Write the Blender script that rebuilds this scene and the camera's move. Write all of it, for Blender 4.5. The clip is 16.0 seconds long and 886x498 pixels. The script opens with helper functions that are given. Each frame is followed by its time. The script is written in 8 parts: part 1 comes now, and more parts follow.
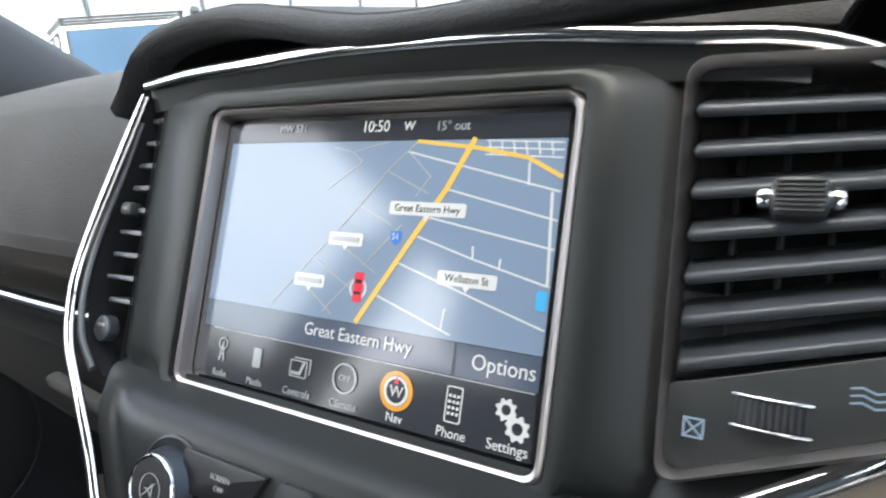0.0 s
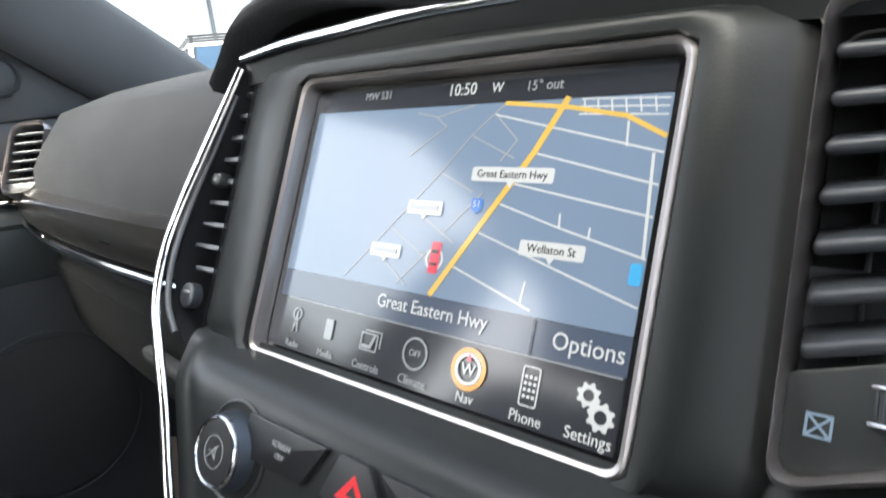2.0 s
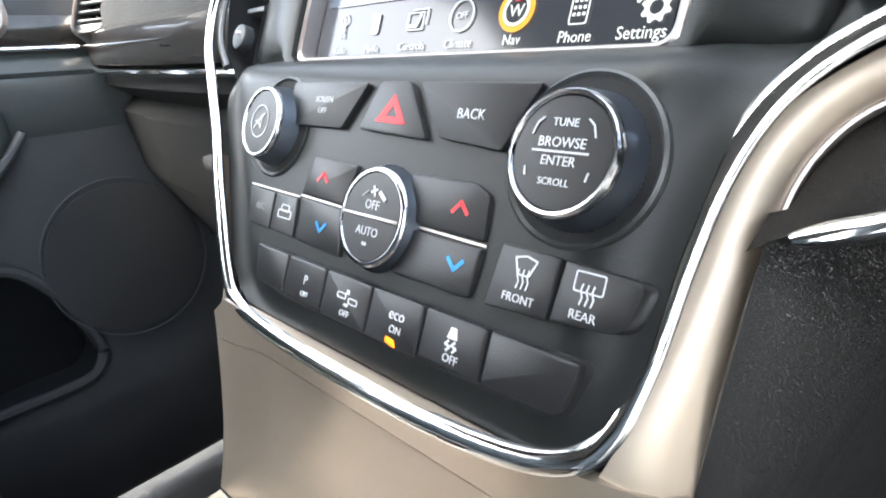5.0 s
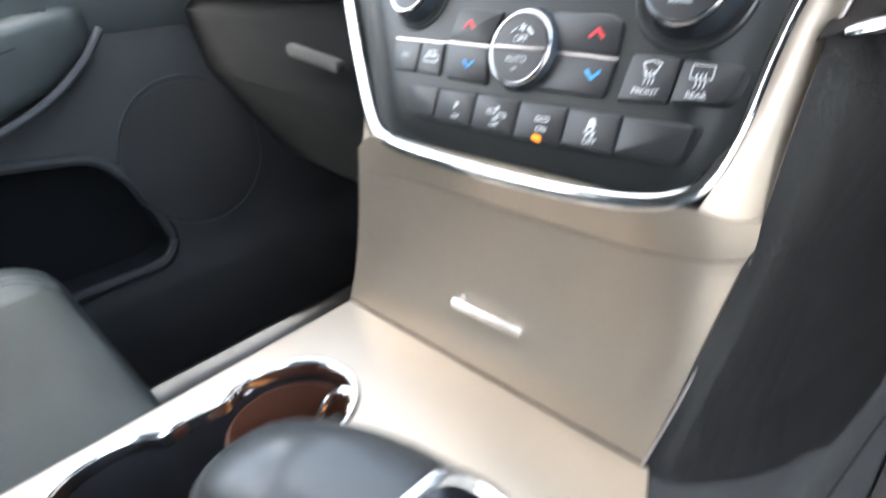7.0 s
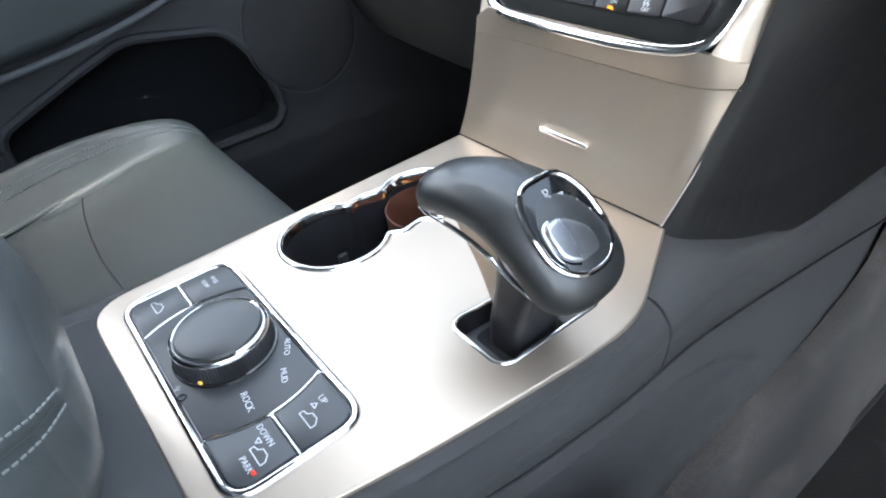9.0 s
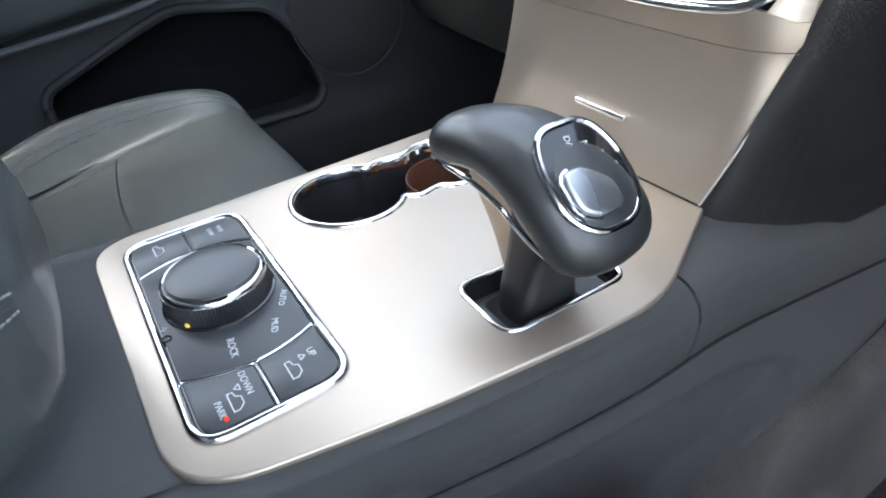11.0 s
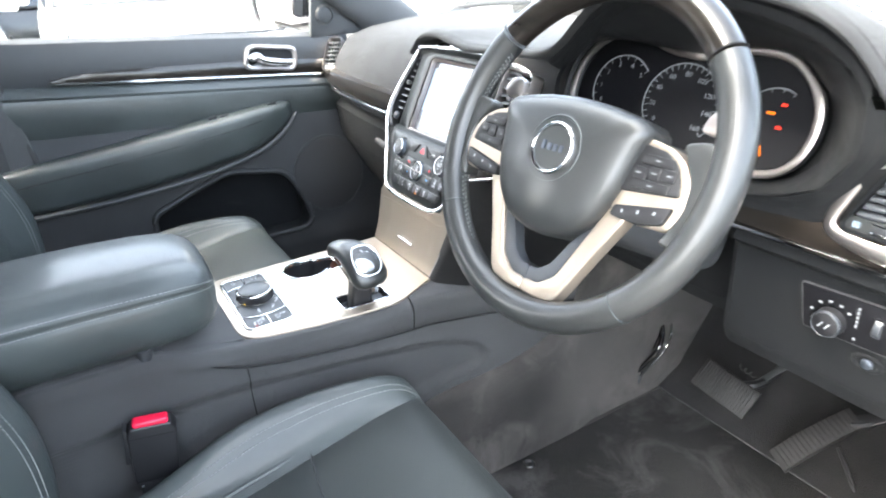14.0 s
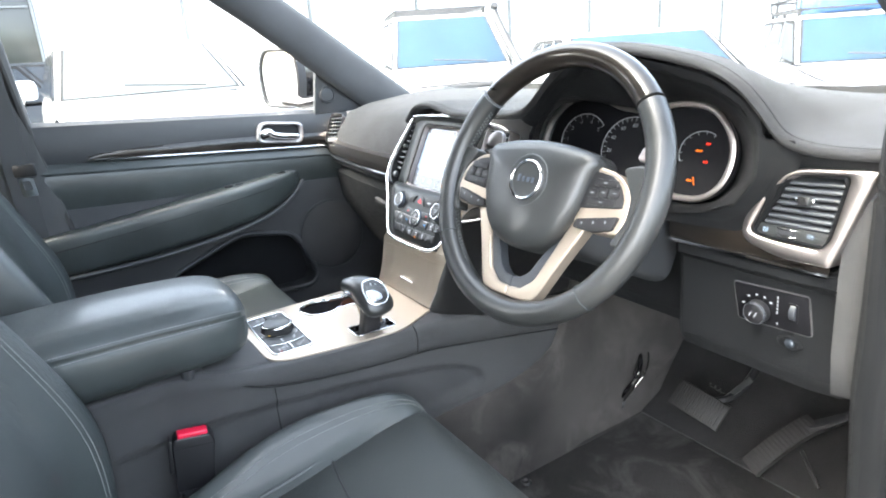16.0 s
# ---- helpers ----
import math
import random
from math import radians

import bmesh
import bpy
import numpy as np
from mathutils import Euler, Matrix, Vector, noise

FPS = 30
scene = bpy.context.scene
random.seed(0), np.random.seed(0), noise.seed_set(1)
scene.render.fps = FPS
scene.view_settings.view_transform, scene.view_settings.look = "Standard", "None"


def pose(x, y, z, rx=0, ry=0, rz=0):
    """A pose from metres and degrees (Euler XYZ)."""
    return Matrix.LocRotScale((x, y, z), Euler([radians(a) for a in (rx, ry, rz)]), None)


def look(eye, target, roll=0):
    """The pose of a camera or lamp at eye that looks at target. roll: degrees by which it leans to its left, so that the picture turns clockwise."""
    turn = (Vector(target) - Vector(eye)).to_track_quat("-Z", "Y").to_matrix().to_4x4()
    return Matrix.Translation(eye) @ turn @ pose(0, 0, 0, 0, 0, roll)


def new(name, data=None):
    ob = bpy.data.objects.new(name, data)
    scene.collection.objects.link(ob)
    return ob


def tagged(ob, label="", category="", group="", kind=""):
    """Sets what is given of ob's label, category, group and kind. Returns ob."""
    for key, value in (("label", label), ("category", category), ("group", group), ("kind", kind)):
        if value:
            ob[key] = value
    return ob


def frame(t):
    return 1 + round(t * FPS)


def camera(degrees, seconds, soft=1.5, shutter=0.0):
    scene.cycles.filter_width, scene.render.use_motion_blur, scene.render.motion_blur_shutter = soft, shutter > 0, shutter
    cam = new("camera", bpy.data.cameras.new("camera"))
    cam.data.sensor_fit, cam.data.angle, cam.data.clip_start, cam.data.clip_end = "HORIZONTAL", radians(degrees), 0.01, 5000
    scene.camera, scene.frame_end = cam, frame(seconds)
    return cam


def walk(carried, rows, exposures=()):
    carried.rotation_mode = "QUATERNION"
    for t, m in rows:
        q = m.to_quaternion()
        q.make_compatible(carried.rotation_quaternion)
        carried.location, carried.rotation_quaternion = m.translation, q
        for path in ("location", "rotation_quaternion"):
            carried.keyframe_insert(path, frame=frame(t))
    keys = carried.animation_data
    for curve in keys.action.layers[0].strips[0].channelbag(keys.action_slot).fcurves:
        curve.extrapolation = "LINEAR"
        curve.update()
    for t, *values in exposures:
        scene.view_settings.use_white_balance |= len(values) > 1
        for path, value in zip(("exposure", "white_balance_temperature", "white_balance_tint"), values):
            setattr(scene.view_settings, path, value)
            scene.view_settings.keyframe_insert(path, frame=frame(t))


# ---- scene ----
from mathutils.bvhtree import BVHTree

cam = camera(71.5, 16.0, soft=1.9, shutter=0.5)
PATH = [
    (0, (0.157, -0.15, 0.752), (-0.875, 1.442, 0.12), -6.5),
    (0.5, (0.15, -0.137, 0.738), (-1.015, 1.374, 0.138), -6.7),
    (1, (0.148, -0.131, 0.737), (-1.07, 1.344, 0.154), -6.6),
    (1.5, (0.149, -0.131, 0.736), (-1.108, 1.319, 0.173), -6.4),
    (2, (0.152, -0.139, 0.729), (-1.127, 1.297, 0.178), -6.2),
    (2.5, (0.156, -0.15, 0.697), (-1.152, 1.265, 0.164), -6.0),
    (3, (0.159, -0.162, 0.666), (-1.173, 1.23, 0.13), -5.8),
    (3.5, (0.159, -0.164, 0.632), (-1.188, 1.198, 0.057), -5.2),
    (4, (0.159, -0.161, 0.628), (-1.202, 1.169, 0.016), -5.3),
    (6.5, (0.183, -0.177, 0.628), (-1.221, 0.964, -0.223), -8.0),
    (7, (0.189, -0.26, 0.619), (-1.154, 0.892, -0.313), -6.5),
    (7.5, (0.211, -0.334, 0.674), (-1.053, 0.646, -0.527), -10.0),
    (8, (0.241, -0.379, 0.693), (-1.011, 0.572, -0.543), -9.1),
    (8.5, (0.266, -0.39, 0.675), (-1.021, 0.544, -0.538), -7.5),
    (9, (0.287, -0.39, 0.656), (-1.043, 0.514, -0.533), -7.1),
    (11.5, (0.291, -0.365, 0.604), (-1.137, 0.43, -0.549), -4.7),
    (12, (0.31, -0.354, 0.593), (-1.121, 0.442, -0.555), -3.7),
    (12.5, (0.432, -0.378, 0.667), (-1.001, 0.456, -0.451), -2.6),
    (13, (0.594, -0.411, 0.729), (-0.856, 0.431, -0.36), -2.7),
    (13.5, (0.78, -0.506, 0.839), (-0.716, 0.37, -0.159), -2.4),
    (14, (0.907, -0.532, 0.89), (-0.656, 0.389, 0.048), -2.3),
    (14.5, (0.988, -0.599, 0.868), (-0.605, 0.356, 0.127), -2.7),
    (15, (1.017, -0.62, 0.875), (-0.588, 0.352, 0.183), -3.2),
    (15.5, (1.03, -0.627, 0.88), (-0.584, 0.364, 0.236), -3.6),
    (16, (1.048, -0.634, 0.882), (-0.569, 0.37, 0.269), -3.9),
]
EXPO = 3.4
walk(cam, [(t, look(eye, target, roll)) for t, eye, target, roll in PATH], exposures=[(t, e, k, 4) for t, e, k in ((0.0, 3.50, 6750), (1.0, 3.52, 6750), (2.5, 3.50, 6850), (3.5, 3.85, 6850), (4.0, 4.15, 6850), (7.0, 4.45, 6650), (9.0, 4.25, 6500), (12.0, 4.02, 6450), (13.0, 4.70, 6600), (14.0, 4.82, 6800), (16.0, 4.40, 6800))])

# ---- world and light ----
world = bpy.data.worlds.new("sky")
scene.world = world
world.use_nodes = True
wn = world.node_tree
sky = wn.nodes.new("ShaderNodeTexSky")
sky.sky_type = "NISHITA"
sky.sun_disc = False
sky.dust_density, sky.air_density, sky.ozone_density = 3.6, 0.6, 0.1
SUN_EL, SUN_AZ = 52.0, 192.0
sky.sun_elevation, sky.sun_rotation = radians(SUN_EL), radians(SUN_AZ)
wn.nodes["Background"].inputs["Strength"].default_value = 0.15
soft_sky = wn.nodes.new("ShaderNodeHueSaturation")
soft_sky.inputs["Saturation"].default_value = 0.65
wn.links.new(sky.outputs[0], soft_sky.inputs["Color"])
wn.links.new(soft_sky.outputs[0], wn.nodes["Background"].inputs["Color"])
sun_data = bpy.data.lights.new("sun", "SUN")
sun_data.energy, sun_data.angle, sun_data.color = 0.5, radians(30), (0.97, 0.985, 1.0)
sun = new("sun", sun_data)
_a, _e = radians(SUN_AZ), radians(SUN_EL)
sun.matrix_world = look((0, 0, 0), (-math.sin(_a) * math.cos(_e), -math.cos(_a) * math.cos(_e), -math.sin(_e)))

# ---- materials ----
def material(name, color, rough=0.5, metal=0.0, vary=0.12, scale=40.0, bump=0.15, fine=600.0, coat=0.0, coat_rough=0.06, spec=0.5,
             cells=0.0, stain=0.0, sheen=0.0, aniso=None, dist=0.0006, relief=0.12):
    """A surface with colour and roughness that vary at two scales, and a fine relief."""
    m = bpy.data.materials.new(name)
    m.use_nodes = True
    nt = m.node_tree
    n, l = nt.nodes, nt.links
    b = n["Principled BSDF"]
    b.inputs["Metallic"].default_value = metal
    b.inputs["Specular IOR Level"].default_value = spec
    b.inputs["Coat Weight"].default_value = coat
    b.inputs["Coat Roughness"].default_value = coat_rough
    if sheen:
        b.inputs["Sheen Weight"].default_value = sheen
        b.inputs["Sheen Roughness"].default_value = 0.45
    tc = n.new("ShaderNodeTexCoord")
    vec = tc.outputs["Object"]
    if aniso:
        mp = n.new("ShaderNodeMapping")
        mp.inputs["Scale"].default_value = aniso
        l.new(vec, mp.inputs["Vector"])
        vec = mp.outputs[0]
    big = n.new("ShaderNodeTexNoise")
    big.inputs["Scale"].default_value, big.inputs["Detail"].default_value = scale * 0.25, 4
    l.new(vec, big.inputs["Vector"])
    small = n.new("ShaderNodeTexNoise")
    small.inputs["Scale"].default_value, small.inputs["Detail"].default_value = fine, 3
    l.new(vec, small.inputs["Vector"])
    mix = n.new("ShaderNodeMixRGB")
    c = Vector(color)
    mix.inputs[1].default_value = (*(c * (1 - vary)), 1)
    mix.inputs[2].default_value = (*(c * (1 + vary)), 1)
    wide = n.new("ShaderNodeMapRange")
    wide.inputs["From Min"].default_value, wide.inputs["From Max"].default_value = 0.33, 0.67
    l.new(big.outputs["Fac"], wide.inputs["Value"])
    l.new(wide.outputs[0], mix.inputs[0])
    mul = n.new("ShaderNodeMixRGB")
    mul.blend_type = "MULTIPLY"
    mul.inputs[0].default_value = min(1.0, vary + stain)
    l.new(mix.outputs[0], mul.inputs[1])
    l.new(small.outputs["Color"], mul.inputs[2])
    grey = n.new("ShaderNodeMapRange")
    grey.inputs["From Min"].default_value, grey.inputs["From Max"].default_value = 0.25, 0.75
    grey.inputs["To Min"].default_value, grey.inputs["To Max"].default_value = 0.55, 1.0
    l.new(small.outputs["Fac"], grey.inputs["Value"])
    l.new(grey.outputs[0], mul.inputs[2])
    l.new(mul.outputs[0], b.inputs["Base Color"])
    r = n.new("ShaderNodeMapRange")
    r.inputs["To Min"].default_value, r.inputs["To Max"].default_value = max(0.02, rough - 0.08), min(1, rough + 0.1)
    l.new(big.outputs["Fac"], r.inputs["Value"])
    l.new(r.outputs[0], b.inputs["Roughness"])
    if bump:
        bp = n.new("ShaderNodeBump")
        bp.inputs["Strength"].default_value, bp.inputs["Distance"].default_value = bump, dist
        if cells:
            bp.inputs["Distance"].default_value = relief / cells
            vo = n.new("ShaderNodeTexVoronoi")
            vo.feature = "DISTANCE_TO_EDGE"
            vo.inputs["Scale"].default_value = cells
            wob = n.new("ShaderNodeMixRGB")
            wob.inputs[0].default_value = 0.02
            l.new(vec, wob.inputs[1])
            l.new(small.outputs["Color"], wob.inputs[2])
            l.new(wob.outputs[0], vo.inputs["Vector"])
            mr = n.new("ShaderNodeMapRange")
            mr.inputs["From Max"].default_value = 0.25
            l.new(vo.outputs["Distance"], mr.inputs["Value"])
            l.new(mr.outputs[0], bp.inputs["Height"])
        else:
            l.new(small.outputs["Fac"], bp.inputs["Height"])
        l.new(bp.outputs[0], b.inputs["Normal"])
    return m


def scuffed(m, color, scale, low, high):
    """Adds pale trodden patches of uneven outline to a surface."""
    nt = m.node_tree
    n, l = nt.nodes, nt.links
    sock = n["Principled BSDF"].inputs["Base Color"]
    co, big, ramp, mix = n.new("ShaderNodeTexCoord"), n.new("ShaderNodeTexNoise"), n.new("ShaderNodeValToRGB"), n.new("ShaderNodeMix")
    big.inputs["Scale"].default_value, big.inputs["Detail"].default_value, big.inputs["Roughness"].default_value = scale, 8.0, 0.68
    big.inputs["Distortion"].default_value = 0.6
    ramp.color_ramp.elements[0].position, ramp.color_ramp.elements[1].position = low, high
    mix.data_type = "RGBA"
    l.new(co.outputs["Object"], big.inputs["Vector"])
    l.new(big.outputs["Fac"], ramp.inputs["Fac"])
    l.new(ramp.outputs["Color"], mix.inputs["Factor"])
    if sock.links:
        l.new(sock.links[0].from_socket, mix.inputs["A"])
    else:
        mix.inputs["A"].default_value = sock.default_value
    mix.inputs["B"].default_value = (*color, 1)
    l.new(mix.outputs["Result"], sock)
    return m


def glow(name, color, strength, gloss=True):
    """What gives off light: a lit display element or lamp, or a print made to glow."""
    m = bpy.data.materials.new(name)
    m.use_nodes = True
    b = m.node_tree.nodes["Principled BSDF"]
    b.inputs["Base Color"].default_value = (*[0.2 * v for v in color], 1)
    b.inputs["Roughness"].default_value = 0.13 if gloss else 0.5
    b.inputs["Specular IOR Level"].default_value = 0.55 if gloss else 0.1
    b.inputs["Emission Color"].default_value = (*color, 1)
    b.inputs["Emission Strength"].default_value = strength / 2 ** EXPO
    return m


def glass(name, tint=(1, 1, 1), rough=0.0, face=0.04):
    """A thin clear pane whose gloss grows towards grazing, alike from both sides."""
    m = bpy.data.materials.new(name)
    m.use_nodes = True
    nt = m.node_tree
    nt.nodes.remove(nt.nodes["Principled BSDF"])
    t, g, mx, f, p, s = (nt.nodes.new("ShaderNode" + k) for k in ("BsdfTransparent", "BsdfGlossy", "MixShader", "LayerWeight", "Math", "MapRange"))
    t.inputs[0].default_value = (*tint, 1)
    g.inputs["Roughness"].default_value = rough
    p.operation = "POWER"
    p.inputs[1].default_value = 5.0
    f.inputs["Blend"].default_value = 0.5
    s.inputs["To Min"].default_value = face
    nt.links.new(f.outputs["Facing"], p.inputs[0])
    nt.links.new(p.outputs[0], s.inputs["Value"])
    nt.links.new(s.outputs[0], mx.inputs[0])
    nt.links.new(t.outputs[0], mx.inputs[1])
    nt.links.new(g.outputs[0], mx.inputs[2])
    nt.links.new(mx.outputs[0], nt.nodes["Material Output"].inputs[0])
    return m


def wood(name):
    """Dark open-pored veneer with long grain."""
    m = material(name, (0.013, 0.0105, 0.0085), 0.30, vary=0.35, scale=50, fine=220, bump=0.06, coat=0.7, coat_rough=0.07, spec=0.3, aniso=(1.0, 9.0, 9.0))
    return m


PLASTIC = material("soft_black_plastic", (0.032, 0.034, 0.037), 0.44, bump=0.5, cells=900, vary=0.1)
PLASTIC_HARD = material("charcoal_hard_plastic", (0.064, 0.064, 0.065), 0.44, bump=0.7, cells=620, vary=0.12, relief=0.35)
DOOR_PLASTIC = material("grained_black_door_plastic", (0.027, 0.028, 0.030), 0.5, bump=0.6, cells=700, vary=0.15, spec=0.4)
SLAT = material("dark_grey_slat", (0.040, 0.044, 0.050), 0.34, bump=0.08, fine=900, vary=0.06)
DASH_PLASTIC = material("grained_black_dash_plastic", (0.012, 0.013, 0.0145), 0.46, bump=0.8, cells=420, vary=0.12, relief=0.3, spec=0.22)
BEZEL = material("satin_black_bezel", (0.014, 0.0155, 0.0155), 0.38, bump=0.1, fine=900, vary=0.08, spec=0.3)
SATIN = material("satin_graphite_plastic", (0.030, 0.032, 0.032), 0.33, bump=0.1, fine=900, vary=0.07)
BUTTON = material("black_button_plastic", (0.013, 0.013, 0.0145), 0.42, bump=0.1, fine=1200, vary=0.08)
DARK_CHROME = material("smoked_chrome", (0.46, 0.47, 0.49), 0.13, metal=1.0, bump=0.0, vary=0.04)
KNURL = material("grey_knurled_metal", (0.13, 0.15, 0.18), 0.34, metal=0.85, bump=0.0, vary=0.06)
GLOSS = material("gloss_black_plastic", (0.01, 0.01, 0.011), 0.12, bump=0.0, vary=0.05, coat=0.4)
GAUGE_FACE = material("matt_black_gauge_face", (0.007, 0.007, 0.0085), 0.55, bump=0.0, vary=0.05, spec=0.15)
# Near-black for joints and seals; also paints shade in wells and recesses.
VOID = material("gap_shade_and_seal_black", (0.006, 0.006, 0.007), 0.8, bump=0.0)
CHROME = material("polished_chrome", (0.74, 0.75, 0.76), 0.08, metal=1.0, bump=0.04, fine=300, vary=0.04)
SILVER = material("satin_silver_trim", (0.50, 0.46, 0.44), 0.36, metal=1.0, bump=0.04, fine=1500, vary=0.05)
CHAMP = material("champagne_metallic_paint", (0.44, 0.375, 0.305), 0.38, metal=0.75, bump=0.05, fine=2500, vary=0.04)
LEATHER_COARSE = material("coarse_grained_black_pad", (0.034, 0.034, 0.035), 0.36, bump=1.0, cells=330, vary=0.15, relief=1.6, spec=0.7)
LEATHER = material("black_leather", (0.037, 0.045, 0.044), 0.36, bump=0.5, cells=520, vary=0.25, scale=30, relief=0.14, spec=0.55, coat=0.45, coat_rough=0.20)
LEATHER_PERF = material("perforated_black_leather", (0.042, 0.050, 0.048), 0.42, coat=0.25, coat_rough=0.3, bump=1.0, cells=330, vary=0.14, scale=24, relief=0.5)
WHEEL_LEATHER = material("smooth_grey_black_leather", (0.022, 0.0235, 0.0235), 0.35, coat=0.4, coat_rough=0.2, bump=0.25, cells=700, vary=0.12)
THREAD = material("grey_stitching_thread", (0.22, 0.23, 0.22), 0.8, bump=0.2, fine=2000)
CARPET = scuffed(material("charcoal_carpet", (0.044, 0.040, 0.037), 0.95, bump=0.9, fine=700, vary=0.8, scale=13, stain=0.5, sheen=0.08, dist=0.0016), (0.085, 0.077, 0.071), 8.0, 0.48, 0.70)
CARPET_DARK = material("black_loop_carpet", (0.011, 0.0105, 0.0105), 0.95, bump=1.0, fine=420, vary=0.5, scale=80, stain=0.4, sheen=0.15, dist=0.003)
SUEDE = material("dark_suede_dash_mat", (0.019, 0.0195, 0.021), 0.92, bump=0.9, fine=900, vary=0.4, scale=60, sheen=0.06, dist=0.001)
# Veneer without gloss, standing in for the dark reflection on it.
KNEE = material("dulled_dark_brown_veneer", (0.016, 0.014, 0.0125), 0.6, bump=0.6, cells=420, vary=0.2, relief=0.3, spec=0.2)
WOOD = wood("dark_veneer")
RUBBER = material("black_pedal_rubber", (0.022, 0.021, 0.0205), 0.65, bump=0.3, fine=700, vary=0.2)
WHITE = material("white_legend_print", (0.56, 0.57, 0.58), 0.6, bump=0.0, vary=0.03)
REDP = material("red_legend_print", (0.75, 0.03, 0.04), 0.5, bump=0.0, vary=0.03)
BLUEP = material("blue_legend_print", (0.03, 0.28, 0.62), 0.5, bump=0.0, vary=0.03)
RED = material("red_buckle_button", (0.70, 0.01, 0.05), 0.35, bump=0.03, vary=0.05)
HEADLINE = material("grey_headliner_cloth", (0.17, 0.17, 0.17), 0.9, bump=0.3, fine=900)
PILLAR = material("dark_grey_pillar_cloth", (0.06, 0.062, 0.066), 0.75, bump=0.4, fine=1100, vary=0.12)
BROWN = material("brown_cup_insert", (0.10, 0.035, 0.018), 0.6, bump=0.2, fine=400)
AMBER = glow("amber_lamp", (1.0, 0.28, 0.02), 1.6, False)
ORANGE = glow("orange_gauge_lamp", (1.0, 0.22, 0.02), 0.6, False)
REDL = glow("red_lamp", (1.0, 0.05, 0.03), 0.7, False)
GAUGE = glow("white_gauge_mark", (0.8, 0.85, 0.9), 0.05, False)
LEGEND_DIM = material("dim_blue_grey_print", (0.22, 0.30, 0.38), 0.6, bump=0.0, vary=0.03)
PANE = glass("clear_car_glass", (0.93, 0.96, 0.95))

# ---- geometry helpers ----
def part(name, bm, mat, parent=None, label="", smooth=35, m=None):
    me = bpy.data.meshes.new(name)
    bmesh.ops.recalc_face_normals(bm, faces=bm.faces)
    bm.to_mesh(me)
    bm.free()
    me.materials.append(mat)
    if smooth:
        me.shade_smooth()
        me.set_sharp_from_angle(angle=radians(smooth))
    ob = new(name, me)
    if parent:
        ob.parent = parent
    if m is not None:
        ob.matrix_basis = m
    if label:
        ob["label"] = label
    return ob


def thing(name, m=None, label="", category="", group="", kind=""):
    ob = new(name)
    ob.empty_display_size = 0.05
    if m is not None:
        ob.matrix_world = m
    return tagged(ob, label, category, group, kind)


def xform(bm, m):
    if m is not None:
        bmesh.ops.transform(bm, matrix=m, verts=bm.verts)
    return bm


def merged(*bms):
    out = bmesh.new()
    for b in bms:
        me = bpy.data.meshes.new("tmp")
        b.to_mesh(me)
        b.free()
        out.from_mesh(me)
        bpy.data.meshes.remove(me)
    return out


def box(w, d, h, bev=0.002, m=None, seg=2):
    bm = bmesh.new()
    bmesh.ops.create_cube(bm, size=1)
    bmesh.ops.scale(bm, vec=(w, d, h), verts=bm.verts)
    if bev:
        bmesh.ops.bevel(bm, geom=bm.edges[:], offset=min(bev, 0.45 * min(w, d, h)), segments=seg, profile=0.5, affect="EDGES")
    return xform(bm, m)


def cyl(r, h, seg=32, bev=0.0, m=None, r2=None):
    """A cylinder along +z from 0 to h."""
    bm = bmesh.new()
    bmesh.ops.create_cone(bm, cap_ends=True, segments=seg, radius1=r, radius2=r if r2 is None else r2, depth=h)
    bmesh.ops.translate(bm, vec=(0, 0, h / 2), verts=bm.verts)
    if bev:
        es = [e for e in bm.edges if abs(e.verts[0].co.z - e.verts[1].co.z) < 1e-7 and max(v.co.z for v in e.verts) > h - 1e-6]
        bmesh.ops.bevel(bm, geom=es, offset=bev, segments=3, profile=0.5, affect="EDGES")
    return xform(bm, m)


def revolve(profile, seg=48, m=None):
    """A body of revolution about z from (r, z) pairs."""
    bm = bmesh.new()
    rings = []
    for r, z in profile:
        if r < 1e-6:
            rings.append([bm.verts.new((0, 0, z))])
        else:
            rings.append([bm.verts.new((r * math.cos(2 * math.pi * i / seg), r * math.sin(2 * math.pi * i / seg), z)) for i in range(seg)])
    for a, b in zip(rings, rings[1:]):
        for i in range(seg):
            q = [a[i % len(a)], a[(i + 1) % len(a)], b[(i + 1) % len(b)], b[i % len(b)]]
            q = list(dict.fromkeys(q))
            if len(q) > 2:
                bm.faces.new(q)
    return xform(bm, m)


def spline(pts, n=6, closed=False):
    """Points of a smooth curve through pts."""
    p = [Vector(v) for v in pts]
    out = []
    k = len(p)
    for i in range(k if closed else k - 1):
        if closed:
            a, b, c, d = p[i - 1], p[i], p[(i + 1) % k], p[(i + 2) % k]
        else:
            a, b, c, d = p[max(i - 1, 0)], p[i], p[i + 1], p[min(i + 2, k - 1)]
        for j in range(n):
            t = j / n
            out.append(0.5 * ((2 * b) + (c - a) * t + (2 * a - 5 * b + 4 * c - d) * t * t + (3 * b - a - 3 * c + d) * t ** 3))
    if not closed:
        out.append(p[-1])
    return out


